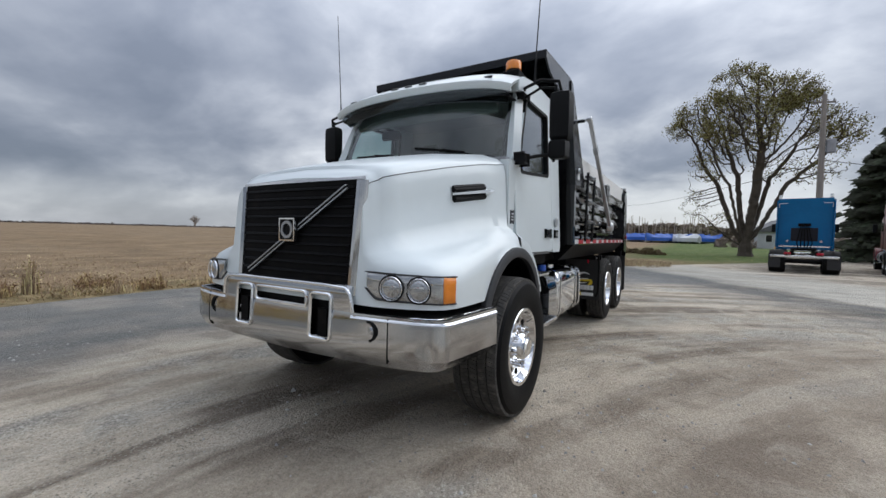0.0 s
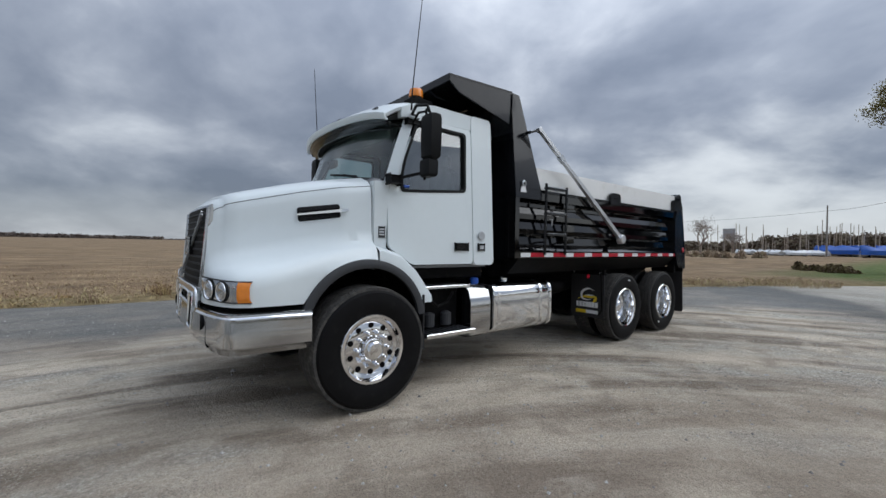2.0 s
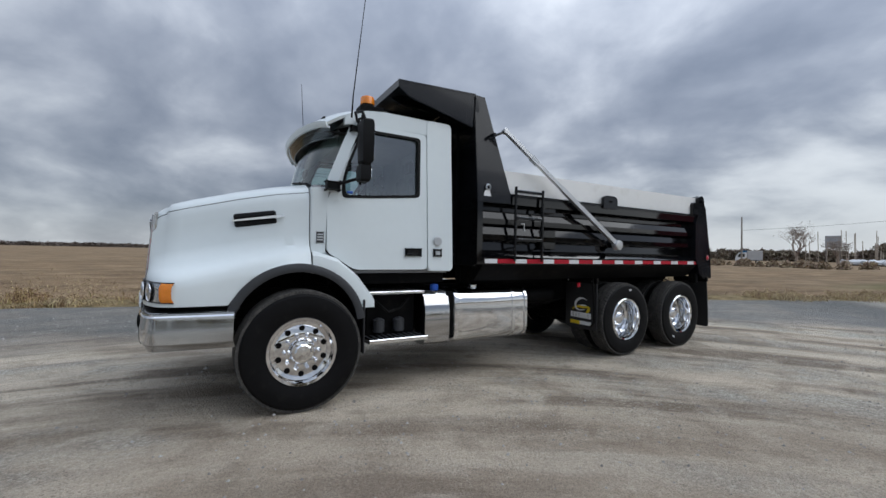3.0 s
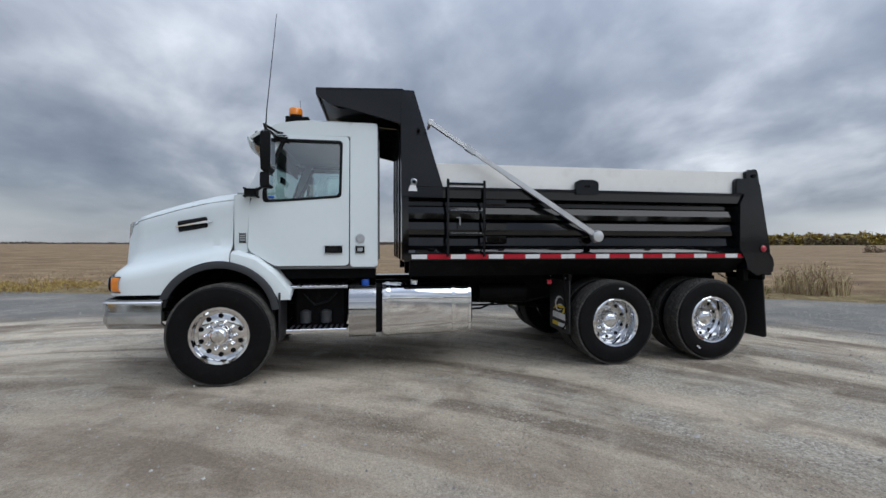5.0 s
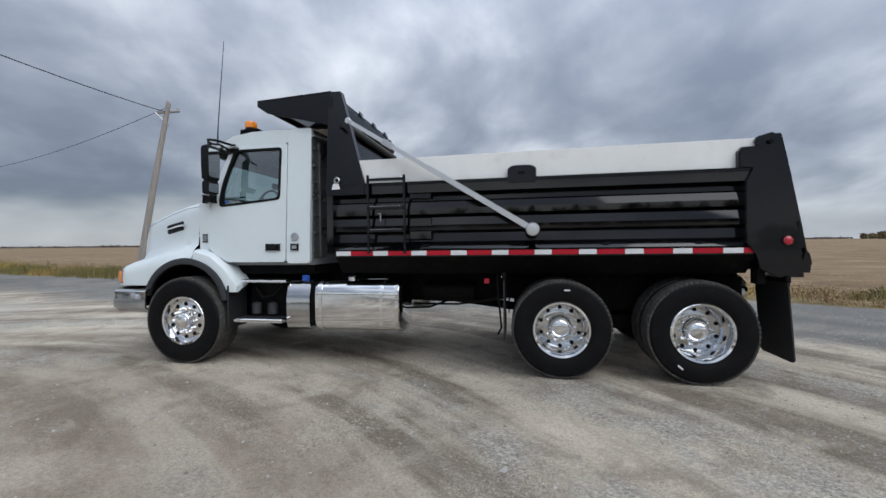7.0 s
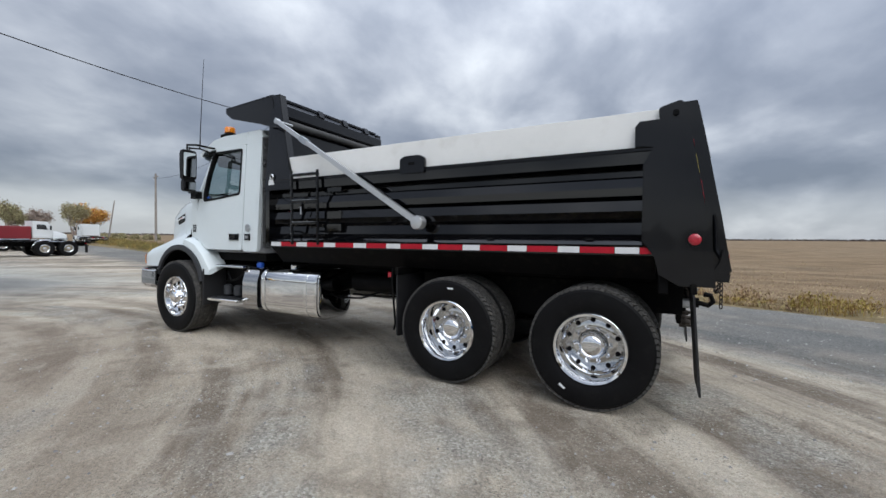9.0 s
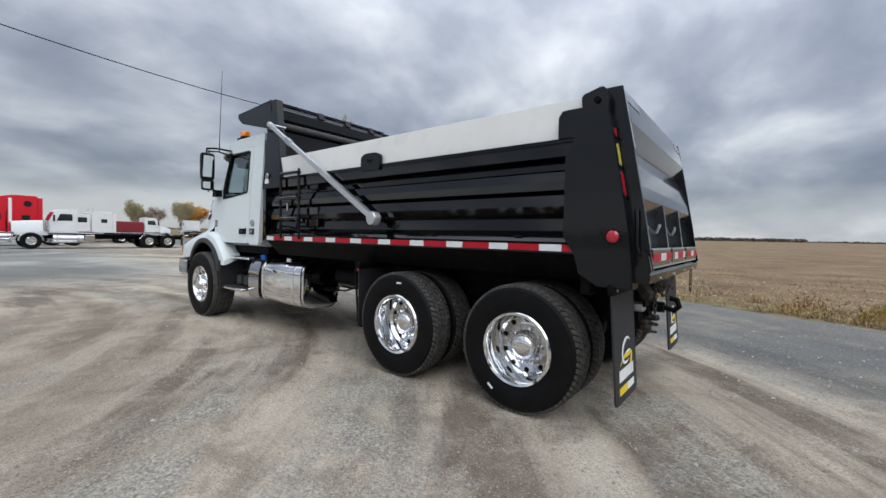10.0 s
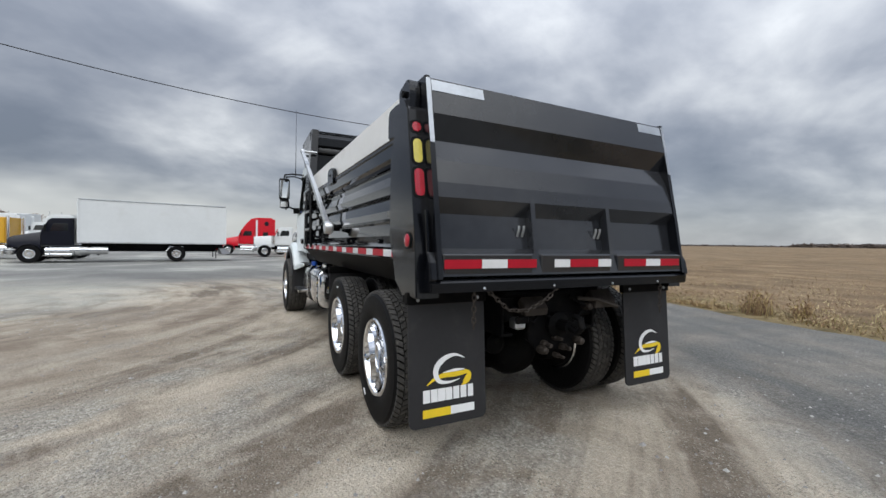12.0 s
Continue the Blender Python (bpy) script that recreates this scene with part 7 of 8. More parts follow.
def tree(name, x, y, h, spread, leaves, mat, label, seed, trunk=0.45, size=0.16, fork=0.17, leafy=(0.35, 1.0), rise=0.8, bark=None, squeeze=1.0, dome=None, limbs=6):
    rnd = random.Random(seed)
    z0 = ground_z(x, y) - 0.1
    root = thing(name, pose(x, y, z0) @ Matrix.Diagonal((squeeze, squeeze, 1, 1)), label, "tree")
    bm, tips = B(), []

    def outside(c):
        if not dome:
            return False
        rx, zc, up_, down = dome
        return (c.x * c.x + c.y * c.y) / (rx * rx) + ((c.z - zc) / (up_ if c.z > zc else down)) ** 2 > 1

    def limb(p, d, length, r, depth):
        if depth > 1 and outside(p):
            return
        pts, q, dd = [p], p.copy(), d.copy()
        n = 4
        for i in range(n):
            dd = (dd + Vector((rnd.gauss(0, 0.13), rnd.gauss(0, 0.13), 0.05))).normalized()
            q = q + dd * length / n
            pts.append(q.copy())
        tube(bm, pts, [r * (1 - 0.14 * i) for i in range(n + 1)], max(4, 8 - depth * 2), False)
        if depth >= 2:
            tips.extend(pts[2:])
        if depth < 4:
            k = 3 if depth < 2 else 2
            for i in range(k + (rnd.random() < 0.5)):
                a = rnd.uniform(0, 6.28)
                out = Vector((math.cos(a), math.sin(a), 0))
                nd = (dd * rise + out * rnd.uniform(0.4, 0.95) * spread + Vector((0, 0, 0.12))).normalized()
                at = pts[rnd.choice((2, 3, 4, 4))]
                limb(at, nd, length * rnd.uniform(0.55, 0.78), r * 0.50, depth + 1)

    tube(bm, [(0, 0, 0), (0.05, 0, h * fork * 0.5), (0.0, 0.05, h * fork)], [trunk * 1.35, trunk, trunk * 0.9], 10, False)
    for k in range(limbs):
        a = k * 6.3 / limbs + rnd.uniform(-0.3, 0.3)
        q = 0.5 * spread * (0.35 if k % 3 == 0 else 1.0)
        d = Vector((math.cos(a) * q, math.sin(a) * q, 1)).normalized()
        limb(Vector((0, 0, h * fork * rnd.uniform(0.75, 1.0))), d, h * 0.31, trunk * 0.5, 0)
    part("trunk", bm, bark or BARK, root, smooth=60)
    verts, faces = [], []
    top = max(t.z for t in tips)
    for _ in range(leaves):
        t = rnd.choice(tips)
        f = t.z / top
        if f < leafy[0] + rnd.uniform(-0.15, 0.15) or f > leafy[1]:
            if rnd.random() < 0.8:
                continue
        c = t + Vector((rnd.gauss(0, 0.34), rnd.gauss(0, 0.34), rnd.gauss(0, 0.28)))
        if outside(c) and rnd.random() < 0.95:
            continue
        u = Vector((rnd.gauss(0, 1), rnd.gauss(0, 1), rnd.gauss(0, 1))).normalized()
        v = u.orthogonal().normalized()
        s = size * rnd.uniform(0.5, 1.15)
        i = len(verts)
        verts += [tuple(c - u * s), tuple(c + v * s * 0.55), tuple(c + u * s), tuple(c - v * s * 0.55)]
        faces.append((i, i + 1, i + 2, i + 3))
    cr = soup("crown", verts, faces, mat, root)
    return root


def woods(name, line, height, depth, n, mat, label, size=0.9, per=90, seed=1):
    """A far belt of trees: loose clumps of leaves, uneven in height and outline."""
    rnd = random.Random(seed)
    verts, faces = [], []
    seg = [(Vector(a), Vector(b)) for a, b in zip(line, line[1:])]
    tot = sum((b - a).length for a, b in seg)
    for i in range(n):
        t = (i + rnd.random()) / n * tot
        for a, b in seg:
            if t <= (b - a).length:
                p = a + (b - a) * t / (b - a).length
                break
            t -= (b - a).length
        nrm = Vector((-(b - a).y, (b - a).x)).normalized()
        p = p + nrm * rnd.uniform(-depth, depth)
        h = height * rnd.uniform(0.55, 1.1) * (0.8 + 0.35 * noise.noise(Vector((p.x * 0.02, p.y * 0.02, seed))))
        w = h * rnd.uniform(0.35, 0.6)
        z0 = ground_z(p.x, p.y) - 0.3
        for _ in range(per):
            f = rnd.random()
            q = w * math.sqrt(max(0.02, 1 - (2 * f - 0.75) ** 2 * 0.6)) * rnd.uniform(0.2, 1)
            a2 = rnd.uniform(0, 6.28)
            c = Vector((p.x + q * math.cos(a2), p.y + q * math.sin(a2), z0 + h * f))
            s = size * rnd.uniform(0.5, 1.2)
            k = len(verts)
            for _j in range(3):
                verts.append((c.x + rnd.gauss(0, s), c.y + rnd.gauss(0, s), c.z + rnd.gauss(0, s)))
            faces.append((k, k + 1, k + 2))
    return soup(name, verts, faces, mat, None, label, "stuff", "woods")


def grown_tree(name, x, y, lobes, mat, label, seed, stems, trunk=0.40, points=3300, leaves=34000, size=0.088):
    """A broad old tree whose twigs grow towards points scattered through the lobes of its crown.
    lobes: (x, y, z, radius, flatness, share of leaves)."""
    rnd = np.random.default_rng(seed)
    wts = np.array([r ** 2.2 for _x, _y, _z, r, _f, _l in lobes])
    pick = rnd.choice(len(lobes), points, p=wts / wts.sum())
    d = rnd.normal(size=(points, 3))
    d /= np.linalg.norm(d, axis=1)[:, None]
    lob = np.array([q[:5] for q in lobes])[pick]
    goal = lob[:, :3] + d * (lob[:, 3] * rnd.random(points) ** 0.4)[:, None] * np.stack([np.ones(points), np.ones(points), lob[:, 4]], 1)
    share_ = np.array([q[5] for q in lobes])[pick]
    nodes, above = [np.array((0.0, 0.0, 0.0))], [-1]
    for z in (0.45, 0.9, 1.3):
        nodes.append(np.array((0.03 * z, 0.02, z)))
        above.append(len(nodes) - 2)
    # stems part low over the ground and lean out
    for k, (lx, ly, top) in enumerate(stems):
        last = 3 if k % 2 else 2
        for j in range(1, int(top / 0.34)):
            f = j * 0.34 / top
            nodes.append(nodes[3 if k % 2 else 2] + np.array((lx * f ** 0.75, ly * f ** 0.75, top * f)) + rnd.normal(0, 0.03, 3))
            above.append(last)
            last = len(nodes) - 1
    at_ = np.array(nodes)
    near = np.linalg.norm(goal[:, None] - at_[None], axis=2)
    best, dist = near.argmin(1), near.min(1)
    alive = np.ones(points, bool)
    step = 0.34
    for _round in range(150):
        if not alive.any():
            break
        pull = {}
        for k in np.nonzero(alive)[0]:
            pull.setdefault(int(best[k]), []).append(k)
        fresh = []
        for b_, ks in pull.items():
            v = goal[ks] - nodes[b_]
            v = (v / np.linalg.norm(v, axis=1)[:, None]).mean(0) + rnd.normal(0, 0.13, 3)
            p_ = nodes[b_] + step * v / (np.linalg.norm(v) + 1e-6)
            nodes.append(p_)
            above.append(b_)
            fresh.append(len(nodes) - 1)
        new_at = np.array([nodes[k] for k in fresh])
        near = np.linalg.norm(goal[:, None] - new_at[None], axis=2)
        m_ = near.min(1)
        closer = m_ < dist
        best[closer] = np.array(fresh)[near.argmin(1)[closer]]
        dist[closer] = m_[closer]
        alive &= dist > 0.42
    n = len(nodes)
    load = np.zeros(n)
    kids = np.zeros(n, int)
    for k in range(n - 1, 0, -1):
        load[k] = max(load[k], 1.0)
        load[above[k]] += load[k]
        kids[above[k]] += 1
    rad = np.maximum(0.012, trunk * (load / load[3]) ** 0.50)
    rad[0] *= 1.45
    verts, faces = [], []
    for k in range(1, n):
        a, b = Vector(nodes[above[k]]), Vector(nodes[k])
        axis = (b - a).normalized()
        u = axis.orthogonal().normalized()
        w = axis.cross(u)
        m = 8 if rad[k] > 0.10 else 5 if rad[k] > 0.03 else 3
        r0 = rad[above[k]] if rad[above[k]] < rad[k] * 1.6 or above[k] == 0 else rad[k] * 1.25
        i = len(verts)
        for c, r in ((a - axis * r0 * 0.3, r0), (b, rad[k])):
            verts += [tuple(c + (u * math.cos(t) + w * math.sin(t)) * r) for t in steps(0, 2 * math.pi, m)[:-1]]
        faces += [(i + q, i + (q + 1) % m, i + m + (q + 1) % m, i + m + q) for q in range(m)]
    root = thing(name, pose(x, y, ground_z(x, y) - 0.1), label, "tree")
    soup("trunk", verts, faces, BARK, root)
    verts, faces = [], []
    tips = [k for k in range(n) if load[k] <= 3]
    pts = np.array([nodes[k] for k in tips])
    lobe_of = np.array([min(lobes, key=lambda q: (p[0] - q[0]) ** 2 + (p[1] - q[1]) ** 2 + ((p[2] - q[2]) / q[4]) ** 2 - q[3] ** 2)[5] for p in pts])
    lump = np.array([0.5 + noise.noise(Vector(p * 0.55 + 7.0)) for p in pts])
    wt = lobe_of * np.clip(lump, 0.03, 1) ** 2.2
    for k in rnd.choice(len(tips), leaves, p=wt / wt.sum()):
        c = Vector(pts[k] + rnd.normal(0, 0.20, 3))
        u = Vector(rnd.normal(size=3)).normalized()
        v = u.orthogonal().normalized()
        q = size * rnd.uniform(0.5, 1.15)
        i = len(verts)
        verts += [tuple(c - u * q), tuple(c + v * q * 0.55), tuple(c + u * q), tuple(c - v * q * 0.55)]
        faces.append((i, i + 1, i + 2, i + 3))
    soup("crown", verts, faces, mat, root)
    return root


grown_tree("autumn_tree", 38.8, -6.45, (
    (0.0, 0.6, 13.2, 3.0, 0.85, 1.0), (-1.0, 3.4, 11.6, 2.4, 0.75, 0.9), (1.0, -2.2, 13.0, 2.6, 0.8, 1.0), (0.5, -4.9, 10.2, 2.4, 0.85, 0.40), (-1.5, 0.5, 10.6, 2.6, 0.8, 0.5),
    (1.8, 2.0, 10.2, 2.5, 0.8, 0.45), (0.0, 4.9, 11.0, 1.4, 0.7, 0.7), (0.0, 3.0, 7.6, 1.7, 0.9, 0.18), (1.0, -1.5, 8.4, 2.2, 0.9, 0.14), (0.5, 3.6, 4.6, 1.5, 1.0, 0.22), (-0.5, 2.4, 2.9, 1.0, 0.9, 0.10),
    (0.0, -4.2, 7.0, 1.8, 0.8, 0.12), (0.2, 0.9, 15.4, 1.2, 0.7, 0.9)), OLIVE, "large tree with thinning olive autumn leaves on the lawn", 19,
    ((0.3, 0.8, 6.5), (-0.4, -0.7, 7.0), (0.6, 2.3, 6.0), (-0.3, -2.6, 5.2), (-0.8, 1.4, 5.5), (0.9, -1.6, 6.0), (0.2, 3.0, 2.6)))
tree("orange_tree", -106, 36.9, 9.6, 0.8, 9000, ORANGE, "orange autumn tree behind the parked trucks", 8, 0.3, 0.18, 0.07, (0.1, 1.0), squeeze=0.8)
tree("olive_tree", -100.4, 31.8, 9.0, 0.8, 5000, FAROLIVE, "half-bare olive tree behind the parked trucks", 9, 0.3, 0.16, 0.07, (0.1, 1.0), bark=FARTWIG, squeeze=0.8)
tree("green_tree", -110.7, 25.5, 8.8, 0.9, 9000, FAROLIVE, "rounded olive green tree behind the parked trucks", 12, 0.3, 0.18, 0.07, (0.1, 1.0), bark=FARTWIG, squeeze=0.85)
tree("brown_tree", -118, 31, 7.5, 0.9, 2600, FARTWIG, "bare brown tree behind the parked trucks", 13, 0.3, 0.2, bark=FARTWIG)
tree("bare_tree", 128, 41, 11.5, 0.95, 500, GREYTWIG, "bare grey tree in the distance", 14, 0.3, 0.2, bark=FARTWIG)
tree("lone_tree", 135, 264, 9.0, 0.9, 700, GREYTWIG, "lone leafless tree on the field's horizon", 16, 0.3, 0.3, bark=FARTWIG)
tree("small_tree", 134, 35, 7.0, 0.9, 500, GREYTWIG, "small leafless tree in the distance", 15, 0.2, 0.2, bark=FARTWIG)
# dark spruces beside the lawn
def spruce(x, y, h, r, n, seed):
    rnd = random.Random(seed)
    root = thing("spruce_tree", pose(x, y, ground_z(x, y) - 0.1), "dark green spruce beside the lawn", "tree", "spruces beside the lawn")
    part("trunk", tube(B(), [(0, 0, 0), (0, 0, h * 0.97)], [0.3, 0.03], 7), BARK, root)
    verts, faces = [], []
    for _ in range(n):
        f = rnd.random() ** 0.8
        q = r * (1 - f) ** 0.8 * math.sqrt(rnd.random()) * (0.8 + 0.3 * math.sin(f * 60)) * (0.78 + 0.55 * noise.noise(Vector((x + 2.2 * math.cos(a0 := rnd.uniform(0, 6.28)), 2.2 * math.sin(a0), f * 9))))
        a = a0
        c = Vector((q * math.cos(a), q * math.sin(a), 0.5 + h * f * 0.95 - 0.15 * q))
        d = Vector((math.cos(a), math.sin(a), -0.35 + rnd.gauss(0, 0.2))).normalized()
        sd = d.orthogonal().normalized()
        s = rnd.uniform(0.25, 0.6)
        i = len(verts)
        verts += [tuple(c - sd * s * 0.35), tuple(c + d * s), tuple(c + sd * s * 0.35)]
        faces.append((i, i + 1, i + 2))
    soup("crown", verts, faces, DARKLEAF, root)


for x, y, h, r, n, sd in ((36.6, -14.7, 10.8, 4.4, 18000, 1), (39.5, -18.3, 11.8, 3.6, 9000, 2), (34.0, -17.0, 9.0, 3.0, 8000, 3), (42.0, -14.6, 8.4, 2.6, 6000, 6)):
    spruce(x, y, h, r, n, sd)
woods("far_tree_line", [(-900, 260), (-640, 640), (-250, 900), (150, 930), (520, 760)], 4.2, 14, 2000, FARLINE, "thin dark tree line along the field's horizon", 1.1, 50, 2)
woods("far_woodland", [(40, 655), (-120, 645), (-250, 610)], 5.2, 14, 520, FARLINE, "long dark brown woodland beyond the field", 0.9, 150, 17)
woods("far_woods", [(330, 190), (300, 225), (262, 268)], 9.5, 12, 90, WOODG, "yellow green autumn woods at the field's end", 1.1, 150, 3)
woods("far_woods", [(300, 205), (268, 245), (240, 280), (290, 390), (420, 500)], 6.5, 12, 150, WOODY, "brown autumn woods at the field's end", 0.7, 260, 8)
woods("brown_wood_edge", [(195, -35), (190, 5), (187, 40)], 8.6, 7, 190, FARBROWN, "brown leafless woods behind the boats", 0.55, 420, 4)
woods("brown_wood_edge", [(187, 40), (185, 70), (178, 95)], 5.0, 7, 90, FARBROWN, "low brown leafless woods beyond the field", 0.5, 300, 14)
woods("hedge", [(70, 14), (75, 30), (80, 48)], 1.7, 4, 80, BRUSH, "low brown hedge beyond the grass", 0.13, 420, 5)
woods("near_shrub", [(33.5, -0.6), (35, 0.8), (36.5, 2.4)], 1.25, 0.9, 26, WOODY, "low dark brown shrubs on the grass", 0.07, 700, 9)
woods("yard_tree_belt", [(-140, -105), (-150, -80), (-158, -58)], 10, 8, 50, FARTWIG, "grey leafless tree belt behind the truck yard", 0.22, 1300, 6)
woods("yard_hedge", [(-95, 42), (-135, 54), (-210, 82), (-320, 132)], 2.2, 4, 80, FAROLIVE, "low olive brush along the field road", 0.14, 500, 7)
# out of view; added for the dark horizon band reflected in tank and paint
woods("opposite_woods", [(-70, -62), (-30, -58), (10, -60), (55, -55), (90, -48)], 3.5, 5, 90, WOODY, "dark brown woods across the yard, out of view but for reflections", 0.6, 150, 11)
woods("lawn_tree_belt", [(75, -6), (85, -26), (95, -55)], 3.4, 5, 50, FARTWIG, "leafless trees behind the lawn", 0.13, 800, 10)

# ---------------------------------------------------------------- poles and lines
POLEWOOD = material("weathered_pole_wood", (0.27, 0.245, 0.22), 0.9, vary=0.25, scale=2, bump=0.4, bump_scale=30, stretch=(4, 4, 0.4))


def pole(x, y, h, r, lean, label, arms=True, turn=0.0):
    root = part("utility_pole", tube(B(), [(0, 0, -0.3), (lean[0] * 0.5, lean[1] * 0.5, h * 0.5), (lean[0], lean[1], h)], [r * 1.15, r, r * 0.75], 10), POLEWOOD, smooth=50)
    root.matrix_basis = pose(x, y, ground_z(x, y))
    tagged(root, label, "utility pole", "poles along the road")
    if arms:
        c, s = math.cos(turn), math.sin(turn)
        arm = part("cross_arm", tube(B(), [(lean[0] - 0.5 * c, lean[1] - 0.5 * s, h - 0.50), (lean[0] + 0.5 * c, lean[1] + 0.5 * s, h - 0.38)], 0.06, 6), POLEWOOD, root)
        part("arm_brace", tube(B(), [(lean[0] - 0.6 * c, lean[1] - 0.6 * s, h - 0.5), (lean[0], lean[1], h - 1.1)], 0.035, 6), STEEL, root)
        for k in (-0.42, 0.0, 0.42):
            part("insulator", disc(B(), [(0.03, 0), (0.06, 0.03), (0.045, 0.10), (0.06, 0.12), (0.03, 0.17)], 10, (lean[0] + k * c, lean[1] + k * s, h - 0.42 + 0.1 * k + (0.4 if k == 0 else 0)), "z"), CABGREY, root)
    return root


def cable(a, b, sag, r=0.016, label="black overhead power line between poles"):
    a, b = Vector(a), Vector(b)
    ob = part("power_line", tube(B(), [a + (b - a) * t - Vector((0, 0, 4 * sag * t * (1 - t))) for t in steps(0, 1, 24)], r, 5), PLASTIC)
    return tagged(ob, label, "cable")


pole(-13.9, 10.4, 8.75, 0.14, (0.54, 1.39), "weathered wooden utility pole at the field edge", True, 0.4)
pole(-51.5, 23.4, 9.3, 0.14, (0, 0), "distant wooden utility pole along the field road")
pole(-83.6, 31.0, 7.6, 0.12, (0.4, 0.9), "distant leaning wooden utility pole", False)
pole(29.6, -9.04, 10.2, 0.16, (0, 0), "grey wooden utility pole behind the blue tractor", True, 1.45)
tf = part("transformer", disc(B(), [(0.2, 0), (0.24, 0.04), (0.24, 0.75), (0.2, 0.8)], 16, (29.6, -9.44, 6.8), "z"), CABGREY, smooth=35)
tagged(tf, "grey transformer can on the wooden pole", "transformer")
pole(106, 11.3, 10.0, 0.15, (0, 0), "distant wooden utility pole beside the boats")
pole(92, 37, 9.6, 0.15, (0, 0), "distant wooden utility pole beyond the field", False)
cable((-13.4, 11.7, 8.3), (-6.5, -30, 11.6), 2.05, 0.018)
cable((-13.5, 11.7, 8.5), (-51.5, 23.4, 9.0), 0.9, 0.014)
cable((29.6, -9.04, 6.2), (106, 11.3, 9.6), 0.6, 0.022)
cable((106, 11.3, 9.6), (92, 37, 7.4), 0.3, 0.022)
cable((29.6, -9.04, 6.4), (60, -34, 9), 0.6, 0.02)

# ---------------------------------------------------------------- parked trucks
BLUE = material("metallic_blue_paint", (0.003, 0.120, 0.290), 0.30, vary=0.15, scale=1, coat=0.1, spec=0.2)
REDP = material("red_truck_paint", (0.58, 0.006, 0.020), 0.3, vary=0.08, scale=1, coat=0.2, spec=0.3)
NAVY = material("dark_navy_paint", (0.006, 0.007, 0.014), 0.3, vary=0.1, scale=1, coat=0.1, spec=0.25)
MAROON = material("maroon_paint", (0.20, 0.012, 0.02), 0.35, vary=0.1, scale=1, coat=0.4)
YELLOWP = material("yellow_truck_paint", (0.66, 0.36, 0.02), 0.35, vary=0.08, scale=1, coat=0.4)
BOXWHITE = material("white_box_panel", (0.72, 0.74, 0.74), 0.5, vary=0.05, scale=0.5, spots=((0.55, 0.55, 0.52), 0.15))
DARKGLASS = material("dark_window_glass", (0.015, 0.018, 0.02), 0.06, vary=0.1, scale=2, coat=0.5)


def far_wheel(root, x, y, s, dual=False, R=0.51):
    w = part("wheel", revolve(B(), [(0.29, 0.0), (0.29, s * 0.10), (0.26, s * 0.11), (0.24, s * 0.04), (0.10, s * 0.04), (0.09, s * 0.12), (0.001, s * 0.13)], 20)[0], CHROME, root, smooth=35)
    w.matrix_basis = pose(x, y, R)
    width = 0.56 if dual else 0.28
    part("tyre", revolve(B(), [(0.285, s * 0.11), (0.38, s * 0.14), (R - 0.03, s * 0.13), (R, s * 0.10), (R, s * (0.12 - width)), (R - 0.04, s * (0.14 - width)), (0.285, s * (0.12 - width))], 28)[0], RUBBER, w, smooth=40)


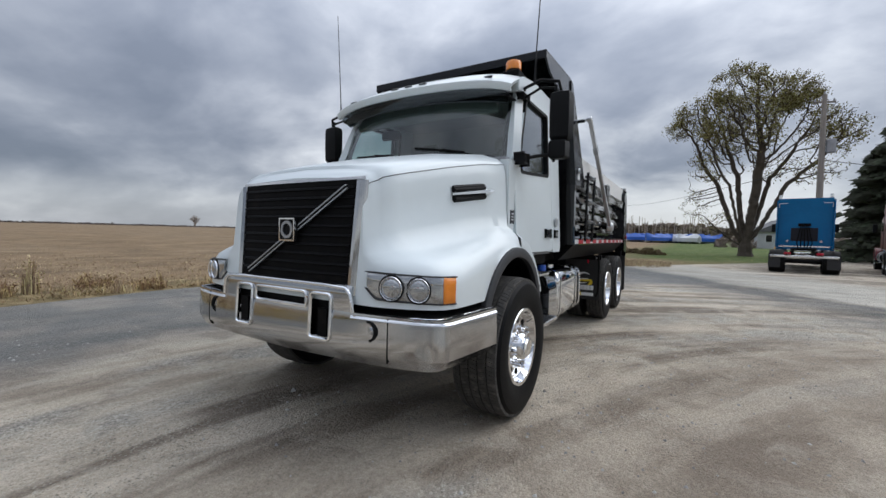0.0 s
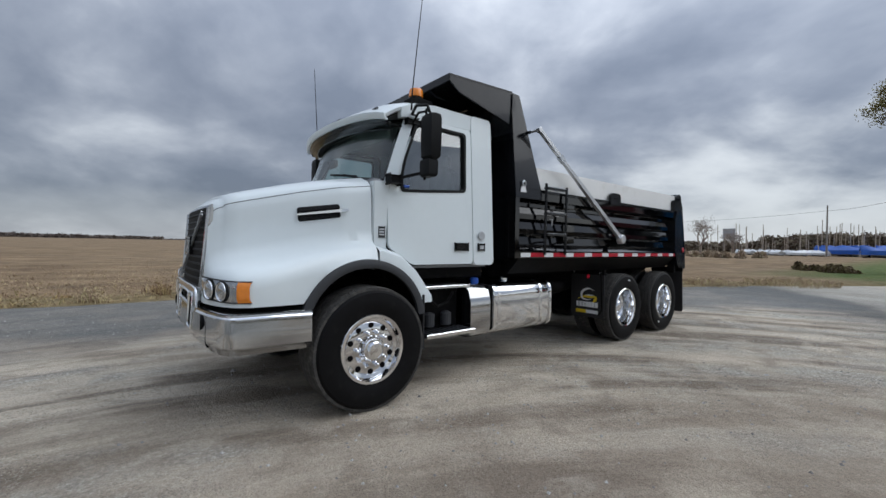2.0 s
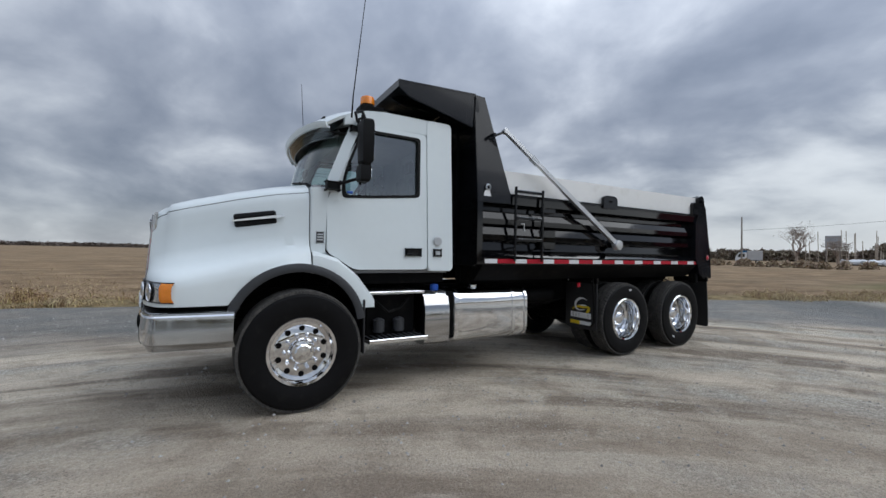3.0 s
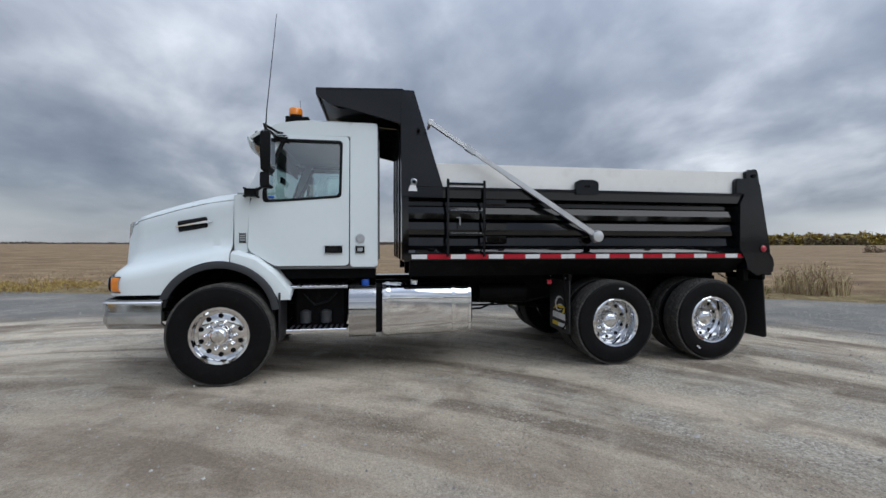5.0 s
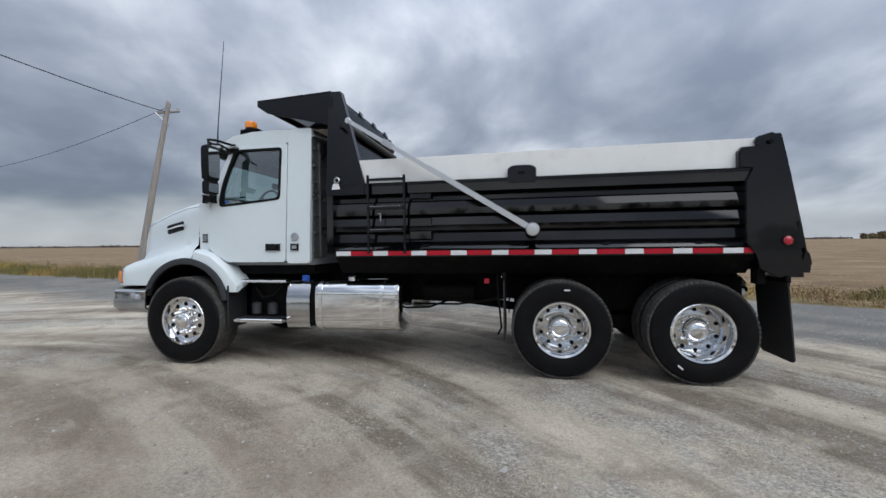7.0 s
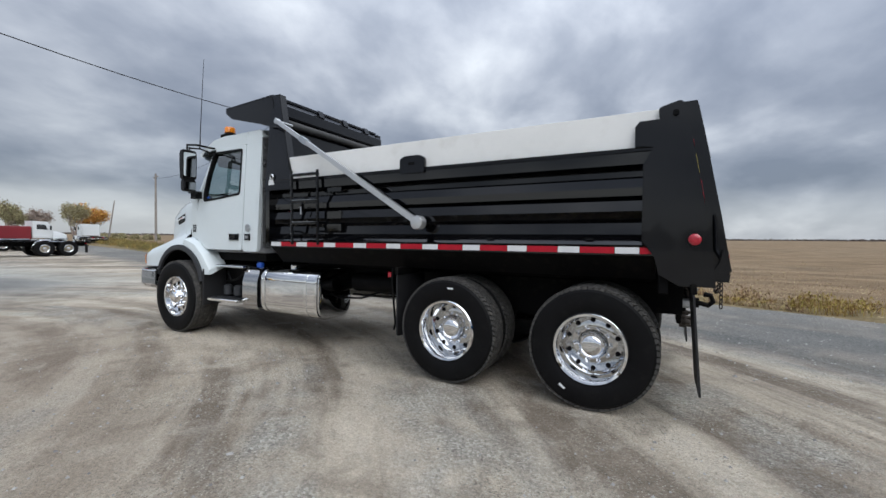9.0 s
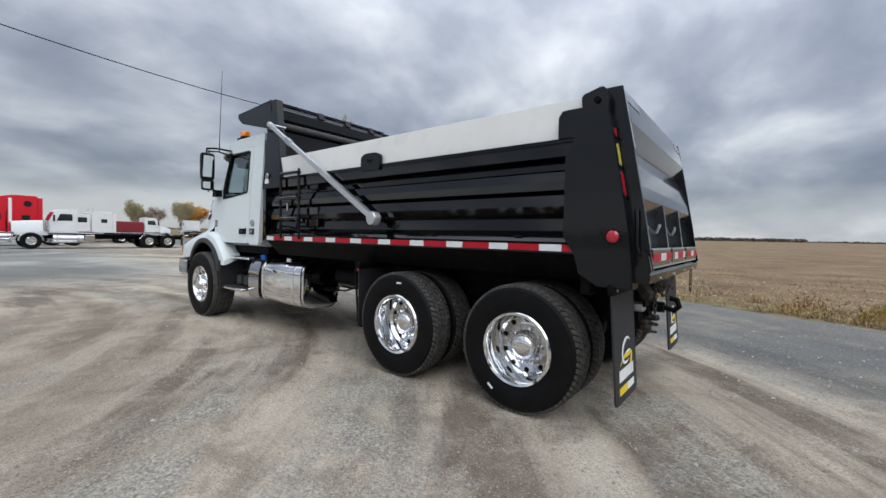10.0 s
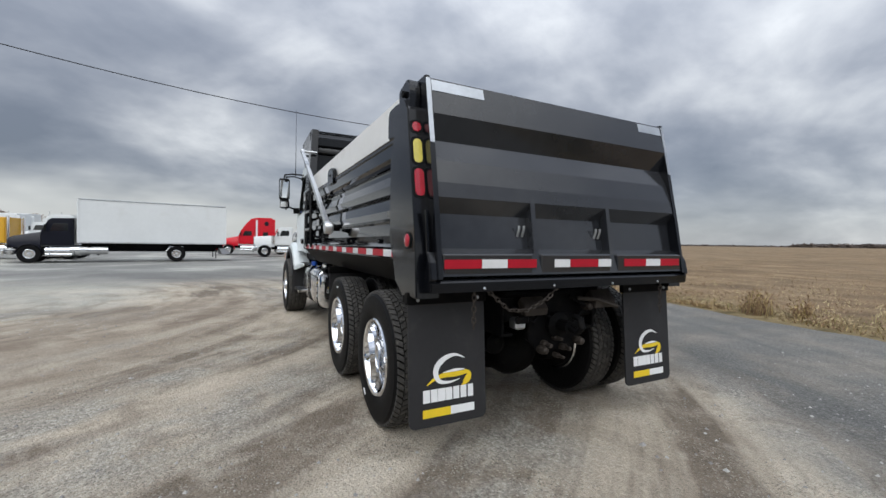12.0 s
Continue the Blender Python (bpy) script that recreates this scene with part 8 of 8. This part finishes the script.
def tractor(m, paint, label, sleeper=1.8, roof=3.5, axles=(0.0, 1.32), front=6.0, hood=1.9, back=-1.3, sleeper_paint=None, stacks=True, group="parked trucks", overhang=0.75, square=False, swept=False, tyre_r=0.51):
    """A road tractor: its front looks along +x, the rearmost axle is at x = 0."""
    root = thing("tractor_truck", m, label, "truck", group)
    nose = front + overhang
    cab_f = nose - hood
    cab_b = cab_f - 1.55
    sl_b = cab_b - sleeper
    for s in (-1, 1):
        part("frame_rail", box(B(), back, nose - 0.5, s * 0.42 - 0.05, s * 0.42 + 0.05, 0.70, 0.98), CHASSIS, root)
        far_wheel(root, front, s * 1.05, s, False, tyre_r)
        for a in axles:
            far_wheel(root, a, s * 1.08, s, True, tyre_r)
        part("fuel_tank", tube(B(), [(cab_b - 0.3, s * 0.9, 0.72), (cab_f - 0.2, s * 0.9, 0.72)], 0.30, 16), CHROME, root, smooth=40)
        part("mudflap", box(B(), back + 0.1, back + 0.13, s * 0.78, s * 1.22, 0.22, 0.85), FLAP, root)
        part("tail_lamp", box(B(), back - 0.02, back + 0.03, s * 0.55 - 0.12, s * 0.55 + 0.12, 0.84, 0.94, 0.01), REDLENS, root)
        part("rear_fender", tube(B(), [(axles[-1] + 0.62, s * 1.0, 0.75), (axles[-1] + 0.4, s * 1.0, 1.05), (axles[0] - 0.4, s * 1.0, 1.05)], 0.03, 6), CHROME, root)
        for x in (cab_b - 0.05, cab_f - 0.45):
            part("tank_strap", tube(B(), [(x, s * 0.9, 0.72), (x + 0.06, s * 0.9, 0.72)], 0.312, 16), STEEL, root, smooth=40)
        d = part("door", prism(B(), rounded([(cab_b + 0.12, 1.2), (cab_f - 0.2, 1.2), (cab_f - 0.12, 1.95), (cab_f - 0.42, 2.62), (cab_b + 0.12, 2.62)], 0.06, 3), "y", s * 1.055, s * 1.075), paint, root)
        part("window_pane", prism(B(), rounded([(cab_b + 0.30, 2.02), (cab_f - 0.40, 1.99), (cab_f - 0.58, 2.50), (cab_b + 0.30, 2.50)], 0.06, 3), "y", s * 1.07, s * 1.082), DARKGLASS, d)
        part("headlight", box(B(), nose - 0.14, nose - 0.02, s * 0.82 - 0.14, s * 0.82 + 0.14, 0.98, 1.18, 0.03), LAMPGLASS, root)
        part("side_mirror", box(B(), cab_f - 0.28, cab_f - 0.18, s * 1.30 - 0.09, s * 1.30 + 0.09, 1.95, 2.4, 0.02), PLASTIC, root)
        part("cab_step", box(B(), cab_b + 0.1, cab_f - 0.1, s * 1.16 - 0.06, s * 1.16 + 0.06, 0.42, 0.47), CHROME, root)
        if stacks:
            part("exhaust_stack", tube(B(), [(cab_b - 0.12, s * 1.0, 1.0), (cab_b - 0.12, s * 1.0, roof + 0.35)], 0.07, 12), CHROME, root, smooth=40)
        if sleeper > 0.9:
            part("door_seam", box(B(), cab_b - 0.01, cab_b + 0.02, s * 1.085 - 0.006, s * 1.085 + 0.006, 1.15, 2.8), CHASSIS, root)
            part("sleeper_window", box(B(), sl_b + 0.45, sl_b + 0.95, s * 1.075 - 0.01, s * 1.075 + 0.01, 2.0, 2.4, 0.01), DARKGLASS, root)
    part("rear_bar", box(B(), back - 0.01, back + 0.05, -1.15, 1.15, 0.70, 0.80, 0.01), CHROME, root)
    part("fifth_wheel", disc(B(), [(0.45, 1.02), (0.48, 1.06), (0.46, 1.12)], 20, (axles[-1] / 2, 0, 0), "z"), CHASSIS, root)
    for a in axles:
        part("axle", tube(B(), [(a, -0.9, 0.51), (a, 0.9, 0.51)], 0.09, 8), CHASSIS, root)
    body = [(cab_b, 1.1), (cab_f, 1.1), (cab_f, 1.95), (cab_f - 0.32, 2.68), (cab_f - 0.5, 2.8), (cab_b, 2.85)]
    part("cab", prism(B(), body, "y", -1.06, 1.06, 0.06), paint, root, smooth=30)
    part("windscreen", prism(B(), [(cab_f + 0.012, 1.98), (cab_f - 0.29, 2.64), (cab_f - 0.31, 2.63), (cab_f - 0.01, 1.97)], "y", -0.92, 0.92), DARKGLASS, root)
    rows = []
    nose_top = 1.84 if square else 1.52
    for x, w, zt in (((cab_f + 0.02, 0.86, 2.02), (cab_f + hood * 0.4, 0.78, 1.98), (nose - 0.12, 0.64, 1.90), (nose - 0.06, 0.62, 1.86)) if square else
                     ((cab_f + 0.02, 1.02, 1.95), (cab_f + hood * 0.4, 0.92, 1.82), (nose - 0.25, 0.74, 1.66), (nose - 0.06, 0.66, 1.55))):
        rows.append([(x, y * w, z) for y, z in ((-1, 0.95), (-1, zt - 0.25), (-0.85, zt - 0.05), (-0.4, zt), (0.4, zt), (0.85, zt - 0.05), (1, zt - 0.25), (1, 0.95))])
    part("hood", loft(B(), rows), paint, root, smooth=40)
    for s in (-1, 1):
        bm = B()
        ts = steps(0.0, math.pi, 14)
        loft(bm, [[(front + r * math.cos(t), s * y, 0.55 + r * math.sin(t)) for r, y in ((0.60, 0.70), (0.64, 0.80), (0.64, 1.18), (0.58, 1.20))] for t in ts], closed=False, cap0=False, cap1=False)
        bmesh.ops.solidify(bm, geom=bm.faces[:], thickness=0.02)
        part("front_fender", bm, paint, root, smooth=40)
        if square:
            part("air_cleaner", tube(B(), [(cab_f + 0.16, s * 1.02, 1.30), (cab_f + 0.16, s * 1.02, 2.02)], 0.17, 16), CHROME, root, smooth=40)
            part("battery_box", box(B(), cab_b - 0.95, cab_b - 0.35, s * 0.9 - 0.26, s * 0.9 + 0.26, 0.45, 1.0, 0.03), CHROME, root)
    for k in range(7):
        part("grille_slat", box(B(), nose - 0.03, nose - 0.005, -0.5, 0.5, 0.92 + k * (nose_top - 1.0) / 6.5, 0.95 + k * (nose_top - 1.0) / 6.5), CHASSIS, root)
    part("grille", box(B(), nose - 0.07, nose - 0.02, -0.56, 0.56, 0.85, nose_top, 0.03), CHROME, root)
    part("bumper", box(B(), nose - 0.02, nose + 0.12, -1.18, 1.18, 0.42, 0.80, 0.05), CHROME, root, smooth=30)
    if sleeper > 0.3:
        prof = [(sl_b, 1.05), (cab_b + 0.02, 1.05), (cab_b + 0.02, 2.85), (cab_b + 0.5 * (sleeper > 0.9), 2.9), (cab_b - 0.1, roof - 0.08), (cab_b - 0.35, roof), (sl_b, roof)]
        if sleeper <= 0.9:
            prof = [(sl_b, 1.05), (cab_b + 0.02, 1.05), (cab_b + 0.02, 2.85), (sl_b, 2.85)]
        if swept:
            # the roof fairing sweeps up from the windscreen
            prof = [(sl_b, 1.05), (cab_b + 0.02, 1.05), (cab_b + 0.02, 2.72), (cab_f - 0.34, 2.68), (cab_f - 0.66, 3.2), (cab_b + 0.34, roof - 0.16), (cab_b, roof - 0.07), (cab_b - 0.4, roof), (sl_b + 0.12, roof), (sl_b, roof - 0.12)]
        part("sleeper", prism(B(), prof, "y", -1.08, 1.08, 0.07), sleeper_paint or paint, root, smooth=30)
        part("back_trim", box(B(), sl_b - 0.02, sl_b + 0.01, -0.95, 0.95, 1.15, 1.22), CHROME, root)
        for s in (-1, 1):
            part("fairing_edge", box(B(), sl_b - 0.25, sl_b + 0.02, s * 1.05 - 0.02, s * 1.05 + 0.02, 1.1, (roof if sleeper > 0.9 else 2.8) - 0.15, 0.01), sleeper_paint or paint, root)
    return root


def at(x, y, rz):
    return pose(x, y, ground_z(x, y) + 0.01, 0, 0, rz)


def yard(x, y, rz, k=0.9):
    """A place in the far truck yard."""
    x, y = 8.8 + k * (x - 8.8), -2.7 + k * (y + 2.7)
    return at(x, y, rz) @ Matrix.Diagonal((k, k, k, 1))


bt = tractor(at(21.2, -6.92, -10), BLUE, "blue tractor truck with tall sleeper beside the lawn", 2.0, 3.55, (0.0, 1.32), 6.6, 1.9, -0.7)
# air lines, catwalk and marker corners on the back of the blue sleeper
bk = 6.6 + 0.75 - 1.9 - 1.55 - 2.0
for k in range(5):
    y = -0.24 + 0.11 * k
    part("air_line", tube(B(), [(bk - 0.03, y * 0.6, 2.25), (bk - 0.16, y, 1.75), (bk - 0.25, y * 1.3, 1.35), (bk - 0.10, y, 1.12)], 0.022, 6), CHASSIS, bt)
part("hose_rack", box(B(), bk - 0.06, bk, -0.24, 0.24, 2.18, 2.32, 0.015), CHASSIS, bt)
part("catwalk", box(B(), bk - 0.75, bk - 0.06, -0.62, 0.62, 1.0, 1.04, 0.008), STEEL, bt)
for s in (-1, 1):
    part("marker_corner", box(B(), bk - 0.012, bk, s * 0.82 - 0.16, s * 0.82 + 0.16, 3.30, 3.325), SILVER, bt)
    part("marker_corner", box(B(), bk - 0.012, bk, s * 0.98 - 0.014, s * 0.98 + 0.014, 3.10, 3.30), SILVER, bt)
    part("work_lamp", disc(B(), [(0.05, -0.05), (0.06, 0.0), (0.05, 0.02)], 12, (bk - 0.03, s * 0.62, 1.45), "x"), LAMPGLASS, bt)
part("back_window", box(B(), bk - 0.012, bk, -0.5, 0.5, 1.45, 2.1, 0.004), NAVY, bt)
tractor(at(21.4, -10.9, -12), MAROON, "red tractor truck beside the spruces", 1.8, 3.4, (0.0, 1.32), 6.2, 1.9, -0.9)
wt = tractor(yard(-33.4, 7.85, -90), BOXWHITE, "white day cab tractor truck with long bare frame", 0.2, 2.9, (0.0, 1.32), 8.15, 1.85, -1.2, stacks=False, square=True, overhang=0.95, tyre_r=0.55)
part("flat_deck", box(B(), -1.2, 5.7, -1.0, 1.0, 1.0, 1.08), CHASSIS, wt)
part("side_box", box(B(), 3.3, 5.4, -1.05, -0.75, 0.5, 0.95, 0.03), CHROME, wt)
part("headache_rack", box(B(), 5.75, 5.85, -0.9, 0.9, 1.1, 2.5, 0.02), CHASSIS, wt, "black rack behind the cab")
rt = tractor(yard(-39.5, 2.9, -90), REDP, "bright red sleeper tractor truck in the yard", 1.75, 3.95, (0.0, 1.32), 6.4, 1.7, -1.2, stacks=False, swept=True)
for s in (-1, 1):
    part("stripe", box(B(), 3.62, 3.80, s * 1.09 - 0.01, s * 1.09 + 0.01, 1.1, 3.7), FLAPWHITE, rt, "white upright stripe")
    part("roof_emblem", disc(B(), [(0.001, -0.005), (0.24, -0.005), (0.24, 0.012), (0.001, 0.014)], 14, (2.75, s * 1.085, 3.3)), NAVY, rt, "faded dark emblem")
tractor(yard(-45.5, 8.8, -90), BOXWHITE, "white sleeper tractor truck in the yard", 1.7, 3.15, (0.0, 1.32), 6.4, 1.9, -1.2, square=True)
mt = tractor(yard(-50.5, 6.6, 90), BOXWHITE, "white aerodynamic truck with low maroon cargo body", 0.0, 2.6, (0.0, 1.32), 6.3, 1.3, -1.2, stacks=False)
part("cargo_body", box(B(), 0.6, 4.1, -1.15, 1.15, 1.05, 2.30, 0.04), MAROON, mt, "low maroon steel cargo body")
tractor(at(-64.6, 22.0, 172), BOXWHITE, "white tractor truck seen from behind in the yard", 0.6, 2.9, (0.0, 1.32), 6.0, 1.9, -1.2, stacks=False)
tractor(yard(-29.4, -13.15, -92), YELLOWP, "yellow tractor truck behind the box truck", 0.0, 2.6, (0.0, 1.32), 6.0, 1.9, -1.2)
tractor(at(-46, -16.5, -100), BOXWHITE, "white tractor truck in the far row", 2.0, 3.6, (0.0, 1.32), 6.0, 1.9, -1.2)
tractor(at(-47, -21.0, -100), BOXWHITE, "white tractor truck in the far row", 2.0, 3.6, (0.0, 1.32), 6.0, 1.9, -1.2)
# box truck
bxt = tractor(at(-22.4, -6.1, -81) @ Matrix.Diagonal((0.88, 0.88, 0.88, 1)), NAVY, "dark navy box truck with long white cargo box", 0.0, 2.8, (0.0,), 7.55, 1.60, -2.6, stacks=False, overhang=1.1, tyre_r=0.55)
cb = part("cargo_box", box(B(), -3.1, 5.3, -1.26, 1.26, 1.30, 4.08, 0.03), BOXWHITE, bxt, "white smooth cargo box")
for x in (-3.1, 5.3):
    for s in (-1, 1):
        part("box_corner_post", box(B(), x - 0.05, x + 0.05, s * 1.26 - 0.03, s * 1.26 + 0.03, 1.27, 4.11, 0.01), BOXWHITE, cb)
for s in (-1, 1):
    part("box_top_rail", box(B(), -3.1, 5.3, s * 1.26 - 0.03, s * 1.26 + 0.03, 4.05, 4.12, 0.01), STEEL, cb)
    part("box_bottom_rail", box(B(), -3.1, 5.3, s * 1.25 - 0.03, s * 1.25 + 0.03, 1.25, 1.35, 0.01), ALU, cb)
part("side_tank", tube(B(), [(3.8, 0.95, 0.78), (5.7, 0.95, 0.78)], 0.26, 14), CHROME, bxt, smooth=40)
for k in range(7):
    part("cross_member", box(B(), -2.8 + 1.25 * k, -2.68 + 1.25 * k, -1.22, 1.22, 1.12, 1.30), CHASSIS, bxt)
part("lift_gate", prism(B(), [(-3.5, 0.55), (-3.1, 0.95), (-2.7, 0.95), (-2.9, 0.5)], "y", -1.1, 1.1), CABGREY, bxt)
part("box_frame", box(B(), -3.0, 5.2, -0.5, 0.5, 0.80, 1.30), CHASSIS, bxt)
# a white trailer in the far row
tr_ = thing("semi_trailer", at(-62, -33, -100), "long white box trailer in the far row", "trailer")
part("trailer_box", box(B(), -7, 7, -1.28, 1.28, 1.15, 4.1, 0.03), BOXWHITE, tr_)
for x in (-5.5, -4.2):
    for s in (-1, 1):
        far_wheel(tr_, x, s * 1.05, s, True)
part("landing_leg", box(B(), 4.5, 4.65, -0.9, 0.9, 0.05, 1.15), CHASSIS, tr_)

# ---------------------------------------------------------------- boats under tarps and their masts
TARP = material("blue_boat_tarp", (0.02, 0.10, 0.42), 0.6, vary=0.2, scale=0.8)
MASTWOOD = material("pale_mast", (0.40, 0.34, 0.28), 0.6, vary=0.15, scale=0.6)
HULL = material("white_boat_hull", (0.62, 0.64, 0.66), 0.4, vary=0.1, scale=0.6)


def boat(x, y, rz, length, mat, label, mast, tall=1.0):
    root = thing("boat", at(x, y, rz) @ Matrix.Diagonal((1, 1, tall, 1)), label, "boat", "boats laid up for winter")
    rows = []
    for t in steps(0, 1, 8):
        w = 1.1 * math.sin(math.pi * (0.12 + 0.86 * t)) ** 0.6
        rows.append([(-length / 2 + length * t, q * w, z) for q, z in ((0.0, 0.25), (-0.7, 0.5), (-1, 1.35), (1, 1.35), (0.7, 0.5))])
    part("hull", loft(B(), rows), HULL, root, smooth=40)
    part("tarp_cover", loft(B(), [[(-length / 2 + length * t, q * 1.15 * math.sin(math.pi * (0.12 + 0.86 * t)) ** 0.6, z) for q, z in ((-1, 0.55), (-0.98, 1.35), (-0.5, 1.75 + 0.12 * math.sin(t * 7 + x)), (0, 2.1 + 0.28 * math.sin(t * 9 + x)), (0.5, 1.75 + 0.12 * math.cos(t * 8 + y)), (0.98, 1.35), (1, 0.55))] for t in steps(0, 1, 8)]), mat, root, smooth=30)
    for k in (-0.3, 0.3):
        part("stand", box(B(), k * length - 0.08, k * length + 0.08, -0.7, 0.7, 0.0, 0.5), CHASSIS, root)
    if mast:
        part("mast", tube(B(), [(0.3, 0, 1.3), (0.3, 0, mast)], 0.06, 6), MASTWOOD, root)


rnd = random.Random(21)
for k in range(34):
    t = k / 33
    x, y = 112 + rnd.uniform(-6, 7), -6 + 33 * t + rnd.uniform(-0.5, 0.5)
    blue = t < 0.56
    root_len = rnd.uniform(4.5, 6.5) if blue else rnd.uniform(2.6, 4.2)
    boat(x, y, rnd.uniform(40, 140), root_len, TARP if blue and rnd.random() < 0.92 else HULL, "boat on stands under a blue tarp" if blue else "small white boat on stands with bare mast", rnd.uniform(4.6, 7.0) if k % 2 else 0, 1.0 if blue else 0.55)
rnd = random.Random(33)
for k in range(54):
    x, y = 130 + rnd.uniform(-8, 16), -7 + 46 * k / 53 + rnd.uniform(-1, 1)
    tagged(part("bare_mast", tube(B(), [(x, y, 0), (x + rnd.uniform(-.3, .3), y + rnd.uniform(-.2, .2), rnd.uniform(5.0, 9.0))], 0.075, 5), MASTWOOD), "pale bare mast standing in the boat yard", "mast", "masts in the boat yard")

# ---------------------------------------------------------------- house behind the tree
SIDING = material("pale_house_siding", (0.50, 0.51, 0.52), 0.7, vary=0.1, scale=2)
SHINGLE = material("grey_roof_shingles", (0.14, 0.14, 0.145), 0.9, vary=0.2, scale=3)
hs = thing("house", at(78, -14.2, 8), "small pale house with grey roof behind the tree", "house")
part("wall", box(B(), -3, 3, -3.4, 3.4, 0, 2.6), SIDING, hs)
part("roof", prism(B(), [(-3.9, 2.5), (3.9, 2.5), (0, 4.5)], "x", -3.3, 3.3), SHINGLE, hs)
for y in (-2.0, 0.0, 2.0):
    wn = part("window", box(B(), -3.03, -2.98, y - 0.45, y + 0.45, 1.0, 2.1), FLAPWHITE, hs)
    part("pane", box(B(), -3.045, -3.03, y - 0.38, y + 0.38, 1.06, 2.04), DARKGLASS, wn)
wire = tagged(part("guy_wire_guard", tube(B(), [(34.5, -7.6, 0.1), (36.2, -8.3, 2.6)], 0.05, 6), YELLOWP), "yellow guy wire guard on the lawn", "wire guard")

# ---------------------------------------------------------------- billboard and parked lorry beyond the field road
GREYSIGN = material("weathered_grey_sign", (0.40, 0.42, 0.45), 0.7, vary=0.15, scale=0.8)
bb = thing("billboard", at(142, 38.3, 17), "grey weathered billboard on two posts behind the field", "billboard")
part("sign_panel", box(B(), -0.12, 0.12, -1.55, 1.55, 4.2, 7.4, 0.04), GREYSIGN, bb)
for k in range(3):
    part("sign_rail", box(B(), -0.17, -0.12, -1.55, 1.55, 4.5 + 1.2 * k, 4.62 + 1.2 * k), MASTWOOD, bb)
for s in (-1, 1):
    part("sign_post", box(B(), 0.12, 0.36, s * 1.3 - 0.12, s * 1.3 + 0.12, -0.3, 7.0, 0.02), POLEWOOD, bb)
lo = thing("delivery_lorry", at(104, 41.2, 115), "small pale lorry with blue cab parked by the field road", "lorry")
part("cargo_box", box(B(), -2.6, 0.1, -1.0, 1.0, 0.75, 2.9, 0.04), SIDING, lo)
part("cab", prism(B(), rounded([(0.2, 0.6), (2.3, 0.6), (2.35, 1.3), (1.75, 2.45), (0.2, 2.5)], 0.12, 3), "y", -0.95, 0.95, 0.03), FLAPWHITE, lo)
part("windscreen", prism(B(), [(2.36, 1.36), (1.80, 2.38), (1.77, 2.36), (2.33, 1.34)], "y", -0.82, 0.82), DARKGLASS, lo)
part("roof_fairing", prism(B(), rounded([(0.2, 2.48), (1.7, 2.46), (0.7, 2.95), (0.2, 2.95)], 0.08, 3), "y", -0.9, 0.9, 0.03), BLUE, lo)
for s in (-1, 1):
    part("side_window", prism(B(), rounded([(0.6, 1.45), (1.95, 1.45), (1.55, 2.25), (0.6, 2.25)], 0.06, 3), "y", s * 0.95, s * 0.965), DARKGLASS, lo)
    for x in (-1.7, 1.5):
        far_wheel(lo, x, s * 0.85, s, False, 0.40)
